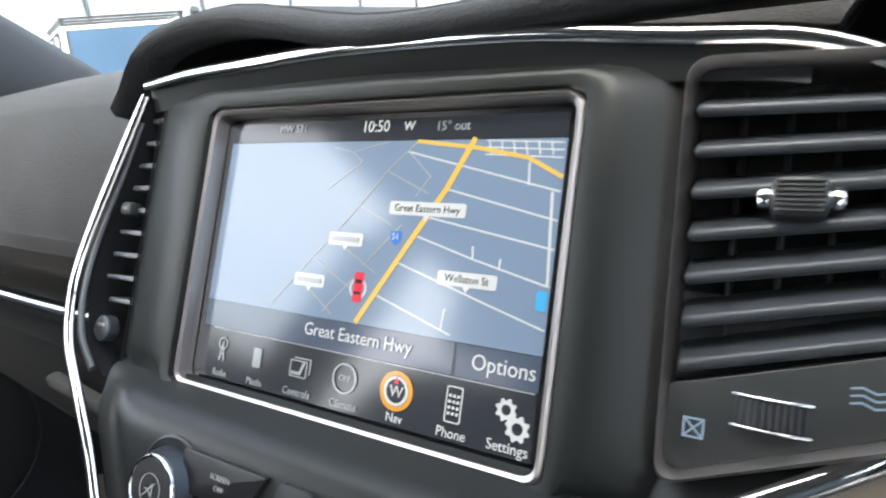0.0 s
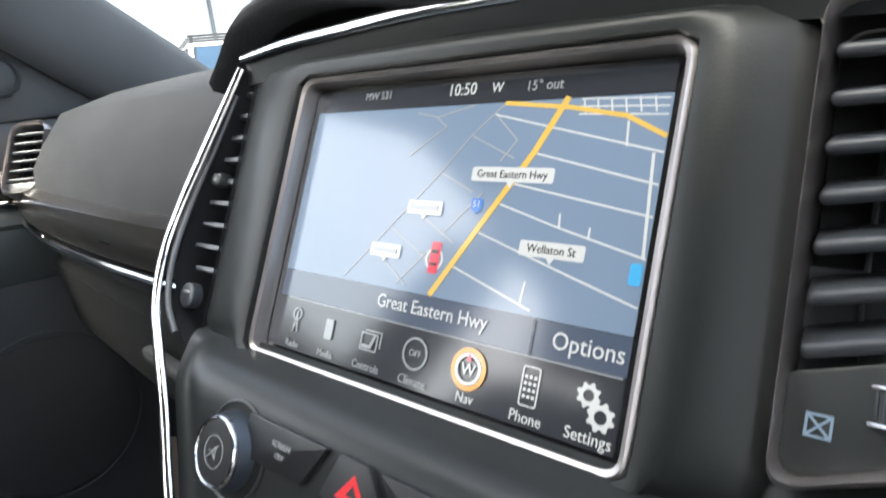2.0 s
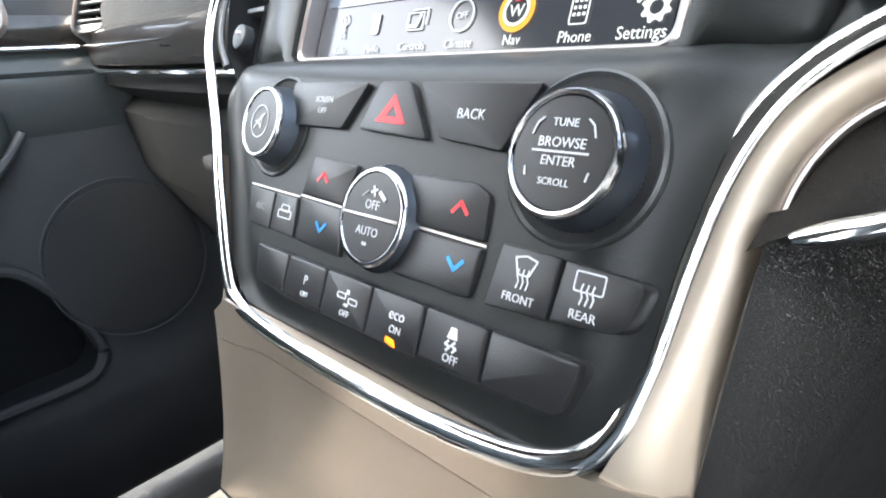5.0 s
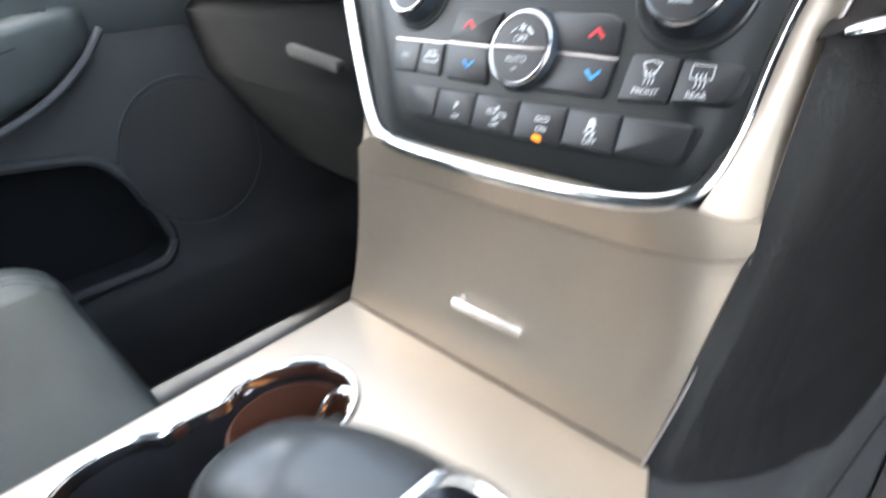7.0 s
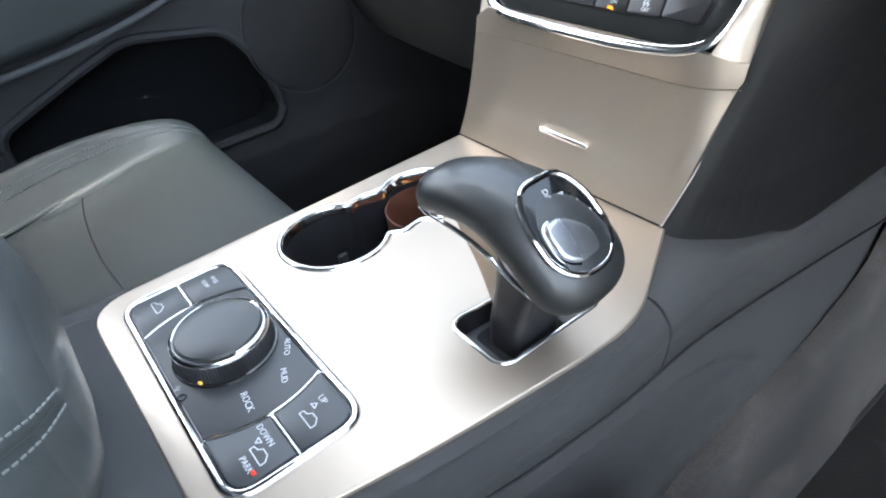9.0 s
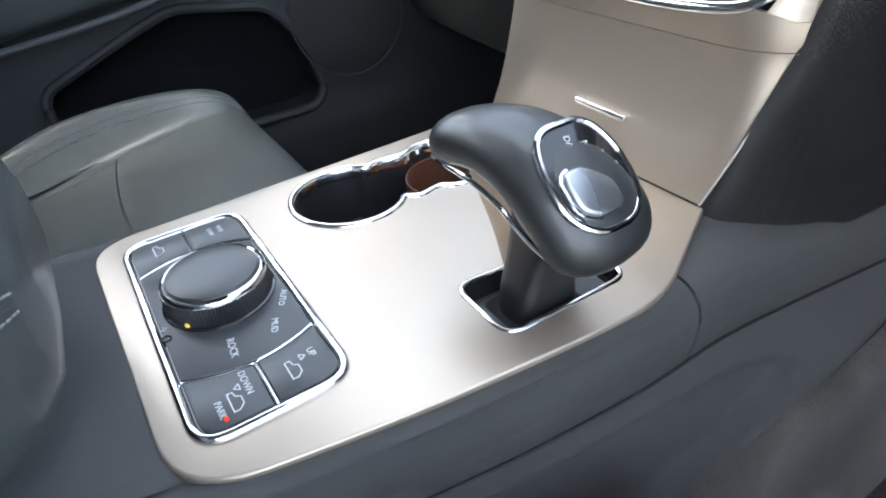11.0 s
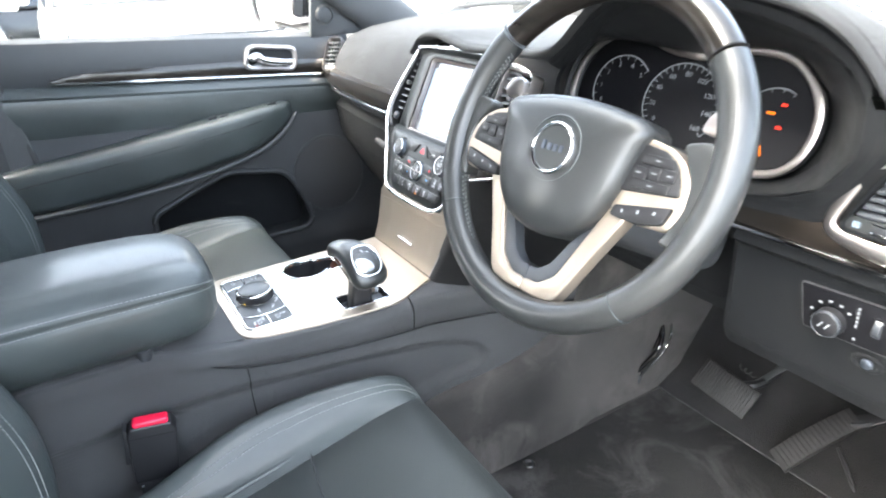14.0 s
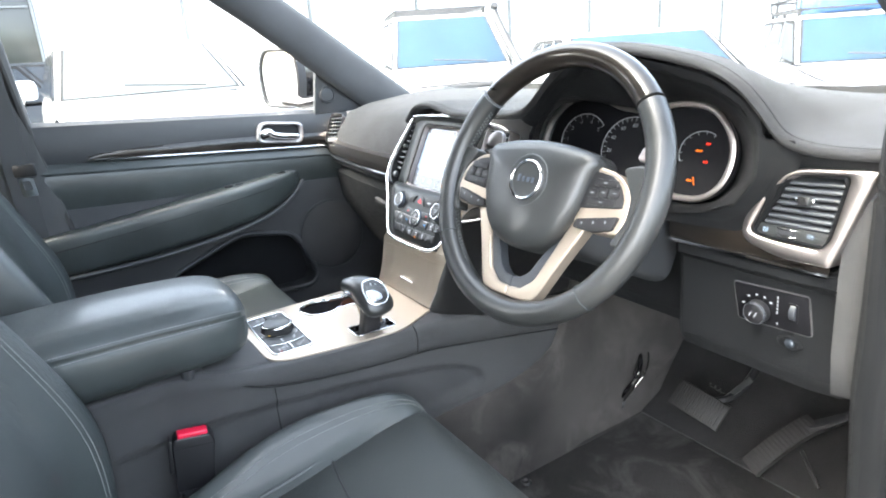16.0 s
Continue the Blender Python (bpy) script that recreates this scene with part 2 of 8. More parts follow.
def rounded(pts, r, n=5):
    """A polygon with its corners rounded; r: one radius or one for each corner."""
    out = []
    k = len(pts)
    for i in range(k):
        p, a, b = Vector(pts[i]), Vector(pts[i - 1]), Vector(pts[(i + 1) % k])
        ri = r[i] if isinstance(r, (list, tuple)) else r
        da, db = (a - p), (b - p)
        ri = min(ri, 0.49 * da.length, 0.49 * db.length)
        if ri <= 1e-6:
            out.append(p)
            continue
        s, e = p + da.normalized() * ri, p + db.normalized() * ri
        for j in range(n + 1):
            t = j / n
            out.append((1 - t) ** 2 * s + 2 * t * (1 - t) * p + t * t * e)
    return out


def rect(w, h, r, cx=0.0, cy=0.0, n=5):
    return rounded([(cx - w / 2, cy - h / 2), (cx + w / 2, cy - h / 2), (cx + w / 2, cy + h / 2), (cx - w / 2, cy + h / 2)], r, n)


def prism(outline, z0, z1, bev=0.0, m=None, seg=2):
    """An outline in x and y pushed from z0 to z1, with its upper rim rounded."""
    bm = bmesh.new()
    low = [bm.verts.new((p[0], p[1], z0)) for p in outline]
    top = [bm.verts.new((p[0], p[1], z1)) for p in outline]
    k = len(low)
    bm.faces.new(list(reversed(low)))
    cap = bm.faces.new(top)
    for i in range(k):
        bm.faces.new((low[i], low[(i + 1) % k], top[(i + 1) % k], top[i]))
    bmesh.ops.recalc_face_normals(bm, faces=bm.faces)
    if bev:
        bmesh.ops.bevel(bm, geom=list(cap.edges), offset=bev, segments=seg, profile=0.5, affect="EDGES", clamp_overlap=True)
    return xform(bm, m)


def ring(outer, inner, z0, z1, m=None, crown=0.0):
    """A frame between two outlines with as many points each; crown: how far its middle stands above z1."""
    bm = bmesh.new()
    k = len(outer)
    rows = []
    mid = [(Vector(a[:2]) + Vector(b[:2])) / 2 for a, b in zip(outer, inner)]
    for pts, z in ((outer, z0), (outer, z1), (mid, z1 + crown), (inner, z1), (inner, z0)):
        rows.append([bm.verts.new((p[0], p[1], z)) for p in pts])
    rows.append(rows[0])
    for a, b in zip(rows, rows[1:]):
        for i in range(k):
            bm.faces.new((a[i], a[(i + 1) % k], b[(i + 1) % k], b[i]))
    return xform(bm, m)


def tube(path, r, seg=10, closed=False, flat=1.0, up=(0, 0, 1), m=None):
    """A round or flattened bar along a path; r: one radius or one for each point."""
    bm = bmesh.new()
    p = [Vector(v) for v in path]
    k = len(p)
    rows = []
    for i in range(k):
        a, b = (p[i - 1] if (i or closed) else p[i]), (p[(i + 1) % k] if (i < k - 1 or closed) else p[i])
        t = (b - a).normalized()
        s = t.cross(Vector(up))
        if s.length < 1e-4:
            s = t.cross(Vector((0, 1, 0)))
        s.normalize()
        u = s.cross(t).normalized()
        ri = r[i] if isinstance(r, (list, tuple)) else r
        rows.append([bm.verts.new(p[i] + s * (ri * math.cos(2 * math.pi * j / seg)) + u * (ri * flat * math.sin(2 * math.pi * j / seg))) for j in range(seg)])
    for i in range(k if closed else k - 1):
        a, b = rows[i], rows[(i + 1) % k]
        for j in range(seg):
            bm.faces.new((a[j], a[(j + 1) % seg], b[(j + 1) % seg], b[j]))
    if not closed:
        bm.faces.new(rows[0])
        bm.faces.new(rows[-1])
    return xform(bm, m)


def loft(sections, closed=False, caps=False, m=None):
    """A skin over sections of as many points each; closed: each section is a loop."""
    bm = bmesh.new()
    rows = [[bm.verts.new(p) for p in s] for s in sections]
    k = len(rows[0])
    for a, b in zip(rows, rows[1:]):
        for j in range(k if closed else k - 1):
            bm.faces.new((a[j], a[(j + 1) % k], b[(j + 1) % k], b[j]))
    if caps:
        bm.faces.new(rows[0])
        bm.faces.new(rows[-1])
    return xform(bm, m)


def thick(bm, t):
    bmesh.ops.recalc_face_normals(bm, faces=bm.faces)
    bmesh.ops.solidify(bm, geom=bm.faces[:], thickness=t)
    return bm


def sub(ob, levels=2):
    """Rounds a part."""
    md = ob.modifiers.new("round", "SUBSURF")
    md.levels = md.render_levels = levels
    return ob


def laid(ob, pts, way, lift=0.0006):
    """Points dropped along a direction on to the finished surface of a part."""
    tree = BVHTree.FromObject(ob, bpy.context.evaluated_depsgraph_get())
    way, out = Vector(way).normalized(), []
    for p in pts:
        hit = tree.ray_cast(Vector(p) - way * 0.15, way)
        if hit[0]:
            out.append(hit[0] - way * lift)
    return out


def stitches(path, parent, step=0.006, r=0.0007, lift=0.0008, name="stitching"):
    """A row of short thread stitches along a path."""
    p = [Vector(v) for v in path]
    bms = bmesh.new()
    for a, b in zip(p, p[1:]):
        n = max(1, int((b - a).length / step))
        for i in range(n):
            s, e = a.lerp(b, (i + 0.1) / n), a.lerp(b, (i + 0.75) / n)
            d = e - s
            mm = Matrix.Translation((s + e) / 2 + Vector((0, 0, lift))) @ d.to_track_quat("X", "Z").to_matrix().to_4x4()
            bmesh.ops.create_cube(bms, size=1, matrix=mm @ Matrix.Diagonal((d.length, r * 1.5, r * 1.5, 1)))
    return part(name, bms, THREAD, parent, smooth=0)


def lettering(s, size, m, mat, parent, name="lettering", depth=0.00025, wide=1.0):
    cu = bpy.data.curves.new("t", "FONT")
    cu.body, cu.size, cu.align_x, cu.align_y, cu.extrude, cu.resolution_u = s, size, "CENTER", "CENTER", depth, 3
    tmp = bpy.data.objects.new("t", cu)
    me = bpy.data.meshes.new_from_object(tmp)
    bpy.data.objects.remove(tmp)
    bpy.data.curves.remove(cu)
    me.materials.clear()
    me.materials.append(mat)
    me.name = name
    ob = new(name, me)
    ob.parent = parent
    ob.matrix_basis = m @ Matrix.Diagonal((wide, 1, 1, 1))
    return ob


def at(x, y, z=0.0, rz=0.0):
    return pose(x, y, z, 0, 0, rz)


def frame_matrix(o, x, y):
    x, y = Vector(x).normalized(), Vector(y)
    z = x.cross(y).normalized()
    y = z.cross(x)
    return Matrix.Translation(o) @ Matrix((x, y, z)).transposed().to_4x4()


LCD_MAP = glow("lit_map_ground", (0.31, 0.42, 0.60), 0.46)
LCD_DARK = glow("lit_dark_band", (0.05, 0.055, 0.07), 0.5)
LCD_BAND = glow("lit_blue_band", (0.10, 0.13, 0.20), 0.6)
LCD_WHITE = glow("lit_white", (0.95, 0.97, 1.0), 0.52)
# Grey of the display; also makes printed legends off the screen glow.
LCD_GREY = glow("glowing_grey_display_and_print", (0.6, 0.63, 0.68), 0.4)
LCD_YELLOW = glow("lit_yellow_road", (1.0, 0.66, 0.16), 0.6)
LCD_RED = glow("lit_red_marker", (0.85, 0.04, 0.08), 0.8)
LCD_BLUE = glow("lit_blue_shield", (0.05, 0.22, 0.7), 0.8)
LCD_CYAN = glow("lit_blue_tile", (0.08, 0.45, 0.85), 0.8)
LCD_AMBER = glow("lit_amber_ring", (1.0, 0.45, 0.06), 0.6)
LCD_INK = glow("unlit_ink", (0.05, 0.05, 0.05), 0.3)


CAR_GLASS = material("tinted_car_glass", (0.007, 0.010, 0.014), 0.06, metal=0.0, bump=0.0, vary=0.05, spec=0.6)
# Both windscreen colours have the reflected sky painted in: blue, and pale.
CAR_SCREEN = material("windscreen_painted_sky_blue", (0.020, 0.048, 0.085), 0.06, bump=0.0, vary=0.5, scale=1.6, spec=0.5)
PALE_SCREEN = material("windscreen_painted_sky_white", (0.085, 0.10, 0.105), 0.10, bump=0.0, vary=0.25, scale=1.6, spec=0.5)
TYRE = material("black_tyre_rubber", (0.03, 0.03, 0.031), 0.85, bump=0.4, fine=200)
ALLOY = material("grey_alloy_wheel", (0.55, 0.55, 0.56), 0.35, metal=0.9, bump=0.05)
LENS = material("clear_lamp_lens", (0.72, 0.75, 0.78), 0.1, metal=0.5, bump=0.0, coat=0.8)
TRIM_BLACK = material("black_bumper_plastic", (0.03, 0.03, 0.032), 0.6, bump=0.3, fine=300)


def star(poly, c, n=72):
    """The points where n rays from c cross an outline."""
    out = []
    k = len(poly)
    for i in range(n):
        a = 2 * math.pi * i / n
        d = (math.cos(a), math.sin(a))
        best = None
        for j in range(k):
            p, q = poly[j], poly[(j + 1) % k]
            ex, ey = q[0] - p[0], q[1] - p[1]
            den = d[0] * ey - d[1] * ex
            if abs(den) < 1e-12:
                continue
            px, py = p[0] - c[0], p[1] - c[1]
            t = (px * ey - py * ex) / den
            s = (px * d[1] - py * d[0]) / den
            if t > 0 and -1e-6 <= s <= 1 + 1e-6 and (best is None or t > best):
                best = t
        out.append((c[0] + d[0] * best, c[1] + d[1] * best))
    return out


def bars(parent, mat, m, w, n=2, h=0.0016, gap=0.0026, name="legend"):
    """Writing too small to read: plain bars of its size."""
    bms = [box(w * (1 - 0.22 * (i % 2)), h, 0.0004, 0, at(0, (n - 1) * gap / 2 - i * gap)) for i in range(n)]
    return part(name, merged(*bms), mat, parent, smooth=0, m=m)


def lerp_table(rows, y):
    """Linear steps through rows of (y, value, ...), as a tuple of the values at y."""
    if y <= rows[0][0]:
        return rows[0][1:]
    for a, b in zip(rows, rows[1:]):
        if y <= b[0]:
            f = (y - a[0]) / (b[0] - a[0])
            return tuple(p + (q - p) * f for p, q in zip(a[1:], b[1:]))
    return rows[-1][1:]


def shrink(outline, d):
    """A closed outline moved inwards by d, point by point."""
    p = [Vector(v[:2]) for v in outline]
    k = len(p)
    area = sum(p[i].x * p[(i + 1) % k].y - p[(i + 1) % k].x * p[i].y for i in range(k))
    sgn = 1 if area > 0 else -1
    out = []
    for i in range(k):
        t = (p[(i + 1) % k] - p[i - 1])
        t = t.normalized() if t.length > 1e-9 else Vector((1, 0))
        out.append(p[i] + Vector((-t.y, t.x)) * d * sgn)
    return out


def cut(ob, bms):
    """Takes bodies out of a part."""
    for cb in bms:
        co = part("cutter", cb, VOID, None, smooth=0)
        md = ob.modifiers.new("cut", "BOOLEAN")
        md.operation, md.solver, md.object = "DIFFERENCE", "EXACT", co
        me = bpy.data.meshes.new_from_object(ob.evaluated_get(bpy.context.evaluated_depsgraph_get()))
        ob.modifiers.clear()
        old = ob.data
        ob.data = me
        bpy.data.meshes.remove(old)
        bpy.data.objects.remove(co)
    ob.data.name = ob.name
    ob.data.shade_smooth()
    ob.data.set_sharp_from_angle(angle=radians(35))


# ---- the cabin shell ----
def cabin():
    floor = part("floor", box(1.56, 2.3, 0.04, 0.01, pose(0, -0.25, -0.02)), CARPET_DARK)
    tagged(floor, "charcoal carpet floor of the car cabin", "floor", kind="structure")
    # toe board rises ahead of the pedals
    toe = part("toe_board", thick(loft([[(x, 0.44, 0.0), (x, 0.52, 0.03), (x, 0.66, 0.2), (x, 0.74, 0.5), (x, 0.76, 0.76)] for x in (-0.76, 0.76)]), 0.02), CARPET_DARK)
    tagged(toe, "charcoal carpeted toe board under the dashboard", "toe board", kind="structure")
    # Unseen headliner, set dark grey to hold down light bounced onto the leather.
    roof = part("ceiling", box(1.40, 1.62, 0.05, 0.02, pose(0, -1.14, 1.305)), HEADLINE)
    tagged(roof, "unseen grey cloth headliner, darkened to cut bounced light", "ceiling", kind="structure")
    for sx, nm in ((-1, "left"), (1, "right")):
        k = part("wall_kick_" + nm, loft([[(sx * 0.745, y, 0.0), (sx * 0.735, y, 0.3), (sx * 0.745, y, 0.62)] for y in ((0.14, 0.3, 0.5, 0.76) if sx < 0 else (0.26, 0.4, 0.55, 0.76))]), PLASTIC)
        tagged(k, "dark kick panel beside the footwell", "kick panel", kind="structure")
    seal = part("door_seal_right", tube(spline([(0.775, 0.10, 0.78), (0.776, 0.098, 0.70), (0.776, 0.105, 0.58), (0.774, 0.118, 0.46), (0.774, 0.15, 0.30), (0.776, 0.17, 0.05)], 6), 0.021, 12), DASH_PLASTIC)
    tagged(seal, "dark rubber door seal round the driver's opening", "door seal", kind="structure")
    hinge = part("pillar_hinge", box(0.07, 0.5, 0.86, 0.02, pose(0.80, 0.42, 0.31)), DASH_PLASTIC)
    tagged(hinge, "dark hinge pillar ahead of the driver's opening", "pillar", kind="structure")
    door = part("wall_open_door", merged(box(0.09, 1.02, 0.95, 0.03, pose(0, -0.51, 0.22)), box(0.04, 0.05, 0.55, 0.015, pose(0, -1.0, 0.93))), PLASTIC, m=pose(0.86, 0.36, 0.0, rz=72))
    tagged(door, "dark inner side of the open driver's door", "car door", kind="structure")
    sill = part("door_sill", box(0.09, 1.5, 0.09, 0.02, pose(0.755, -0.35, -0.01)), PLASTIC_HARD)
    tagged(sill, "dark plastic door sill trim", "door sill", kind="structure")
    # Unseen plain rear door sides, added to cut low light from behind.
    for sx, nm in ((-1, "left"), (1, "right")):
        w = part("wall_rear_door_" + nm, box(0.07, 0.90, 0.80, 0.03, pose(sx * 0.765, -1.44, 0.36)), PLASTIC)
        tagged(w, "unseen closed rear door side, added to block light", "car door", kind="structure")
    # Unseen wall, made tall enough to stop sun entering from behind.
    rear = part("wall_rear", box(1.5, 0.06, 1.36, 0.02, pose(0, -1.9, 0.60)), PLASTIC)
    tagged(rear, "unseen dark rear wall, raised to block the sun", "wall", kind="structure")


def pillars():
    for sx, nm in ((-1, "left"), (1, "right")):
        p = [(sx * 0.745, 0.42, 0.66), (sx * 0.735, 0.291, 0.754), (sx * 0.723, 0.178, 0.834), (sx * 0.712, 0.076, 0.909), (sx * 0.70, -0.018, 0.976), (sx * 0.685, -0.112, 1.041), (sx * 0.63, -0.36, 1.20)]
        path = spline(p if sx < 0 else [(x + 0.05, y + 0.02, z) for x, y, z in p], 6)
        ob = part("pillar_" + nm, tube(path, [(0.066 if sx < 0 else 0.046) - 0.012 * i / len(path) for i in range(len(path))], 16, flat=0.5, up=(sx * -1.0, 0, 0)), PILLAR)
        tagged(ob, "dark grey cloth-covered windscreen pillar", "pillar", kind="structure")
    # belt-line and door-frame pillars on the far side
    b = spline([(-0.76, -0.745, 0.72), (-0.745, -0.75, 0.9), (-0.70, -0.77, 1.08), (-0.65, -0.81, 1.26)], 5)
    ob = part("pillar_centre", tube(b, 0.07, 12, flat=0.5, up=(1, 0, 0)), PLASTIC)
    tagged(ob, "dark centre pillar between the passenger side doors", "pillar", kind="structure")
    b = spline([(0.76, -0.98, -0.1), (0.76, -0.98, 0.5), (0.72, -1.03, 0.9), (0.65, -1.08, 1.28)], 5)
    ob = part("pillar_rear", tube(b, 0.06, 12, flat=0.6, up=(1, 0, 0)), PLASTIC)
    tagged(ob, "dark centre pillar beside the driver seat", "pillar", kind="structure")
    for sx in (-1, 1):
        ob = part("roof_rail", tube(spline([(sx * 0.63, -0.36, 1.22), (sx * 0.66, -0.8, 1.27), (sx * 0.66, -1.4, 1.27), (sx * 0.66, -1.9, 1.22)], 4), 0.05, 10), PILLAR)
        tagged(ob, "dark roof side rail above the doors", "roof rail", kind="structure")
    ob = part("roof_header", tube([(-0.64, -0.38, 1.235), (-0.3, -0.30, 1.27), (0.3, -0.30, 1.27), (0.64, -0.38, 1.235)], 0.05, 10), PILLAR)
    tagged(ob, "grey roof header above the windscreen", "roof header", kind="structure")
    # windscreen
    ws = part("windscreen", loft([[(-0.72, 0.36, 0.76), (-0.36, 0.62, 0.76), (0.36, 0.62, 0.76), (0.72, 0.36, 0.76)],
                                  [(-0.69, 0.02, 1.0), (-0.34, 0.16, 1.04), (0.34, 0.16, 1.04), (0.69, 0.02, 1.0)],
                                  [(-0.62, -0.36, 1.24), (-0.31, -0.28, 1.27), (0.31, -0.28, 1.27), (0.62, -0.36, 1.24)]]), PANE)
    tagged(ws, "clear curved windscreen over the dashboard", "windscreen", kind="structure")
    ws.visible_shadow = False


# ---- dashboard ----
def dash_profile(x):
    """The dashboard's section at x: from the windscreen down to the knee edge, as (y, z)."""
    ax = abs(x)
    curve = 0.035 * max(0.0, (ax - 0.25) / 0.45) ** 2
    lip = 0.745 + 0.012 * math.cos(x * 2.2)
    return [(0.72, 0.745), (0.50, 0.765), (0.30, lip + 0.012), (0.17 + curve, lip), (0.105 + curve, lip - 0.018), (0.078 + curve, lip - 0.05),
            (0.062 + curve, 0.672), (0.058 + curve, 0.648)]


def dashboard():
    dash = thing("dashboard", None, "black dashboard with suede mat, wood strip and soft pads", "dashboard")
    xs = [-0.75 + 0.05 * i for i in range(31)]
    left = [-0.66] + [x for x in xs if -0.66 < x <= -0.14]
    cover = part("pad_passenger", loft([[(x, y, z) for y, z in dash_profile(x)] for x in left]), SUEDE, dash, "dark suede cloth dash pad")
    part("pad_end", loft([[(x, y + 0.030 + 0.010 * (i > 0), z) for y, z in dash_profile(x)] for i, x in enumerate((-0.662, -0.672, -0.70, -0.75))]), DASH_PLASTIC, dash, "dark dash end behind the outer vent", smooth=60)
    # suede mat: runs over the stack and the gauge hood, with a rolled front edge
    lip = spline([(-0.195, 0.064, 0.733), (-0.180, 0.062, 0.742), (-0.150, 0.062, 0.764), (-0.09, 0.062, 0.770), (-0.015, 0.060, 0.757), (0.04, 0.060, 0.756), (0.085, 0.060, 0.758), (0.13, 0.060, 0.760), (0.19, 0.058, 0.764), (0.245, 0.050, 0.782), (0.30, 0.046, 0.828), (0.345, 0.047, 0.856), (0.39, 0.05, 0.868), (0.46, 0.05, 0.862), (0.52, 0.05, 0.852),
                  (0.573, 0.052, 0.838), (0.610, 0.058, 0.816), (0.632, 0.070, 0.788), (0.650, 0.084, 0.757), (0.672, 0.092, 0.745), (0.712, 0.094, 0.741), (0.757, 0.096, 0.742)], 4)
    secs = []
    for p in lip:
        h = p.z
        secs.append([(p.x, p.y + 0.018, h - 0.006), (p.x, p.y + 0.006, h - 0.004), (p.x, p.y - 0.002, h - 0.001), (p.x, p.y - 0.004, h + 0.004), (p.x, p.y, h + 0.008), (p.x, p.y + 0.012, h + 0.010), (p.x, p.y + 0.05, h + 0.009),
                     (p.x, p.y + 0.13, 0.6 * h + 0.4 * 0.772 + 0.006), (p.x, 0.32, 0.30 * h + 0.70 * 0.768 + 0.004), (p.x, 0.50, 0.770), (p.x, 0.72, 0.75)])
    part("top_mat", loft(secs), SUEDE, dash, "dark suede dash mat with rolled edge", smooth=70)
    part("mat_seam", tube([(p.x, p.y + 0.012, p.z + 0.0098) for p in lip], 0.0009, 6), SUEDE, dash)
    # leather hood between the mat's edge and the gauges
    rim_top = [(0.205, 0.70), (0.215, 0.745), (0.25, 0.772), (0.30, 0.812), (0.345, 0.838), (0.40, 0.848), (0.46, 0.841), (0.512, 0.828), (0.572, 0.811), (0.610, 0.788), (0.631, 0.756)]
    def rim_z(x):
        for (x0, z0), (x1, z1) in zip(rim_top, rim_top[1:]):
            if x0 <= x <= x1:
                return z0 + (z1 - z0) * (x - x0) / (x1 - x0)
        return rim_top[-1][1]
    hood = []
    for p in lip:
        if 0.20 <= p.x <= 0.634:
            z = min(rim_z(p.x), p.z - 0.010)
            hood.append([(p.x, p.y + 0.014, p.z - 0.006), (p.x, p.y + 0.006, 0.7 * p.z + 0.3 * z), (p.x, p.y + 0.010, 0.3 * p.z + 0.7 * z), (p.x, 0.078, z), (p.x, 0.086, z - 0.003)])
    part("gauge_hood", loft(hood), DASH_PLASTIC, dash, "grained black gauge hood", smooth=80)
    cen = (0.405, 0.735)
    rim = star(rim_top + [(0.632, 0.714), (0.606, 0.674), (0.55, 0.650), (0.45, 0.640), (0.30, 0.642), (0.22, 0.655)], cen, 64)
    inner = star([(0.362 + 1.08 * 1.03 * p.x, 0.714 + 0.92 * 1.03 * p.y) for p in CLUSTER_RIM], cen, 64)
    rows = []
    for f, y in ((-0.06, 0.084), (0.0, 0.079), (0.12, 0.084), (0.45, 0.108), (0.8, 0.138), (1.0, 0.152)):
        rows.append([(a[0] + (c[0] - a[0]) * f, y + (0.25 * (c[1] - 0.714) if f == 1.0 else 0), a[1] + (c[1] - a[1]) * f) for a, c in zip(rim, inner)])
    part("binnacle", loft(rows, True), DASH_PLASTIC, dash, "dark gauge binnacle lining", smooth=70)
    # pad between the gauges and the outer vent
    pad = []
    for z, x0, x1, y1 in ((0.757, 0.630, 0.655, 0.088), (0.735, 0.633, 0.662, 0.098), (0.712, 0.632, 0.652, 0.101), (0.690, 0.620, 0.640, 0.101), (0.672, 0.606, 0.630, 0.100), (0.655, 0.57, 0.622, 0.099), (0.642, 0.50, 0.62, 0.099), (0.632, 0.50, 0.62, 0.102)):
        pad.append([(x0 - 0.006, 0.088, z), (x0, 0.079, z), (x0 + 0.35 * (x1 - x0), 0.084, z), (x0 + 0.7 * (x1 - x0), 0.5 * (0.084 + y1), z), (x1 + 0.012, y1, z)])
    part("end_pad", loft(pad), DASH_PLASTIC, dash, "grained soft pad round the outer vent", smooth=80)
    part("end_strip", loft([[(x, 0.100, 0.748), (x, 0.098, 0.738), (x, 0.103, 0.727), (x, 0.112, 0.720)] for x in (0.64, 0.67, 0.70, 0.73, 0.758)]), DASH_PLASTIC, dash, smooth=80)
    part("bulkhead", box(0.62, 0.02, 0.32, 0.0, pose(0.43, 0.215, 0.58)), PLASTIC, dash)
    # wood strip and bright line on the passenger side
    def face(x, d=0.0):
        return 0.052 + 0.035 * max(0.0, (abs(x) - 0.25) / 0.45) ** 2 - d
    xs = [-0.735 + 0.03 * i for i in range(19)]
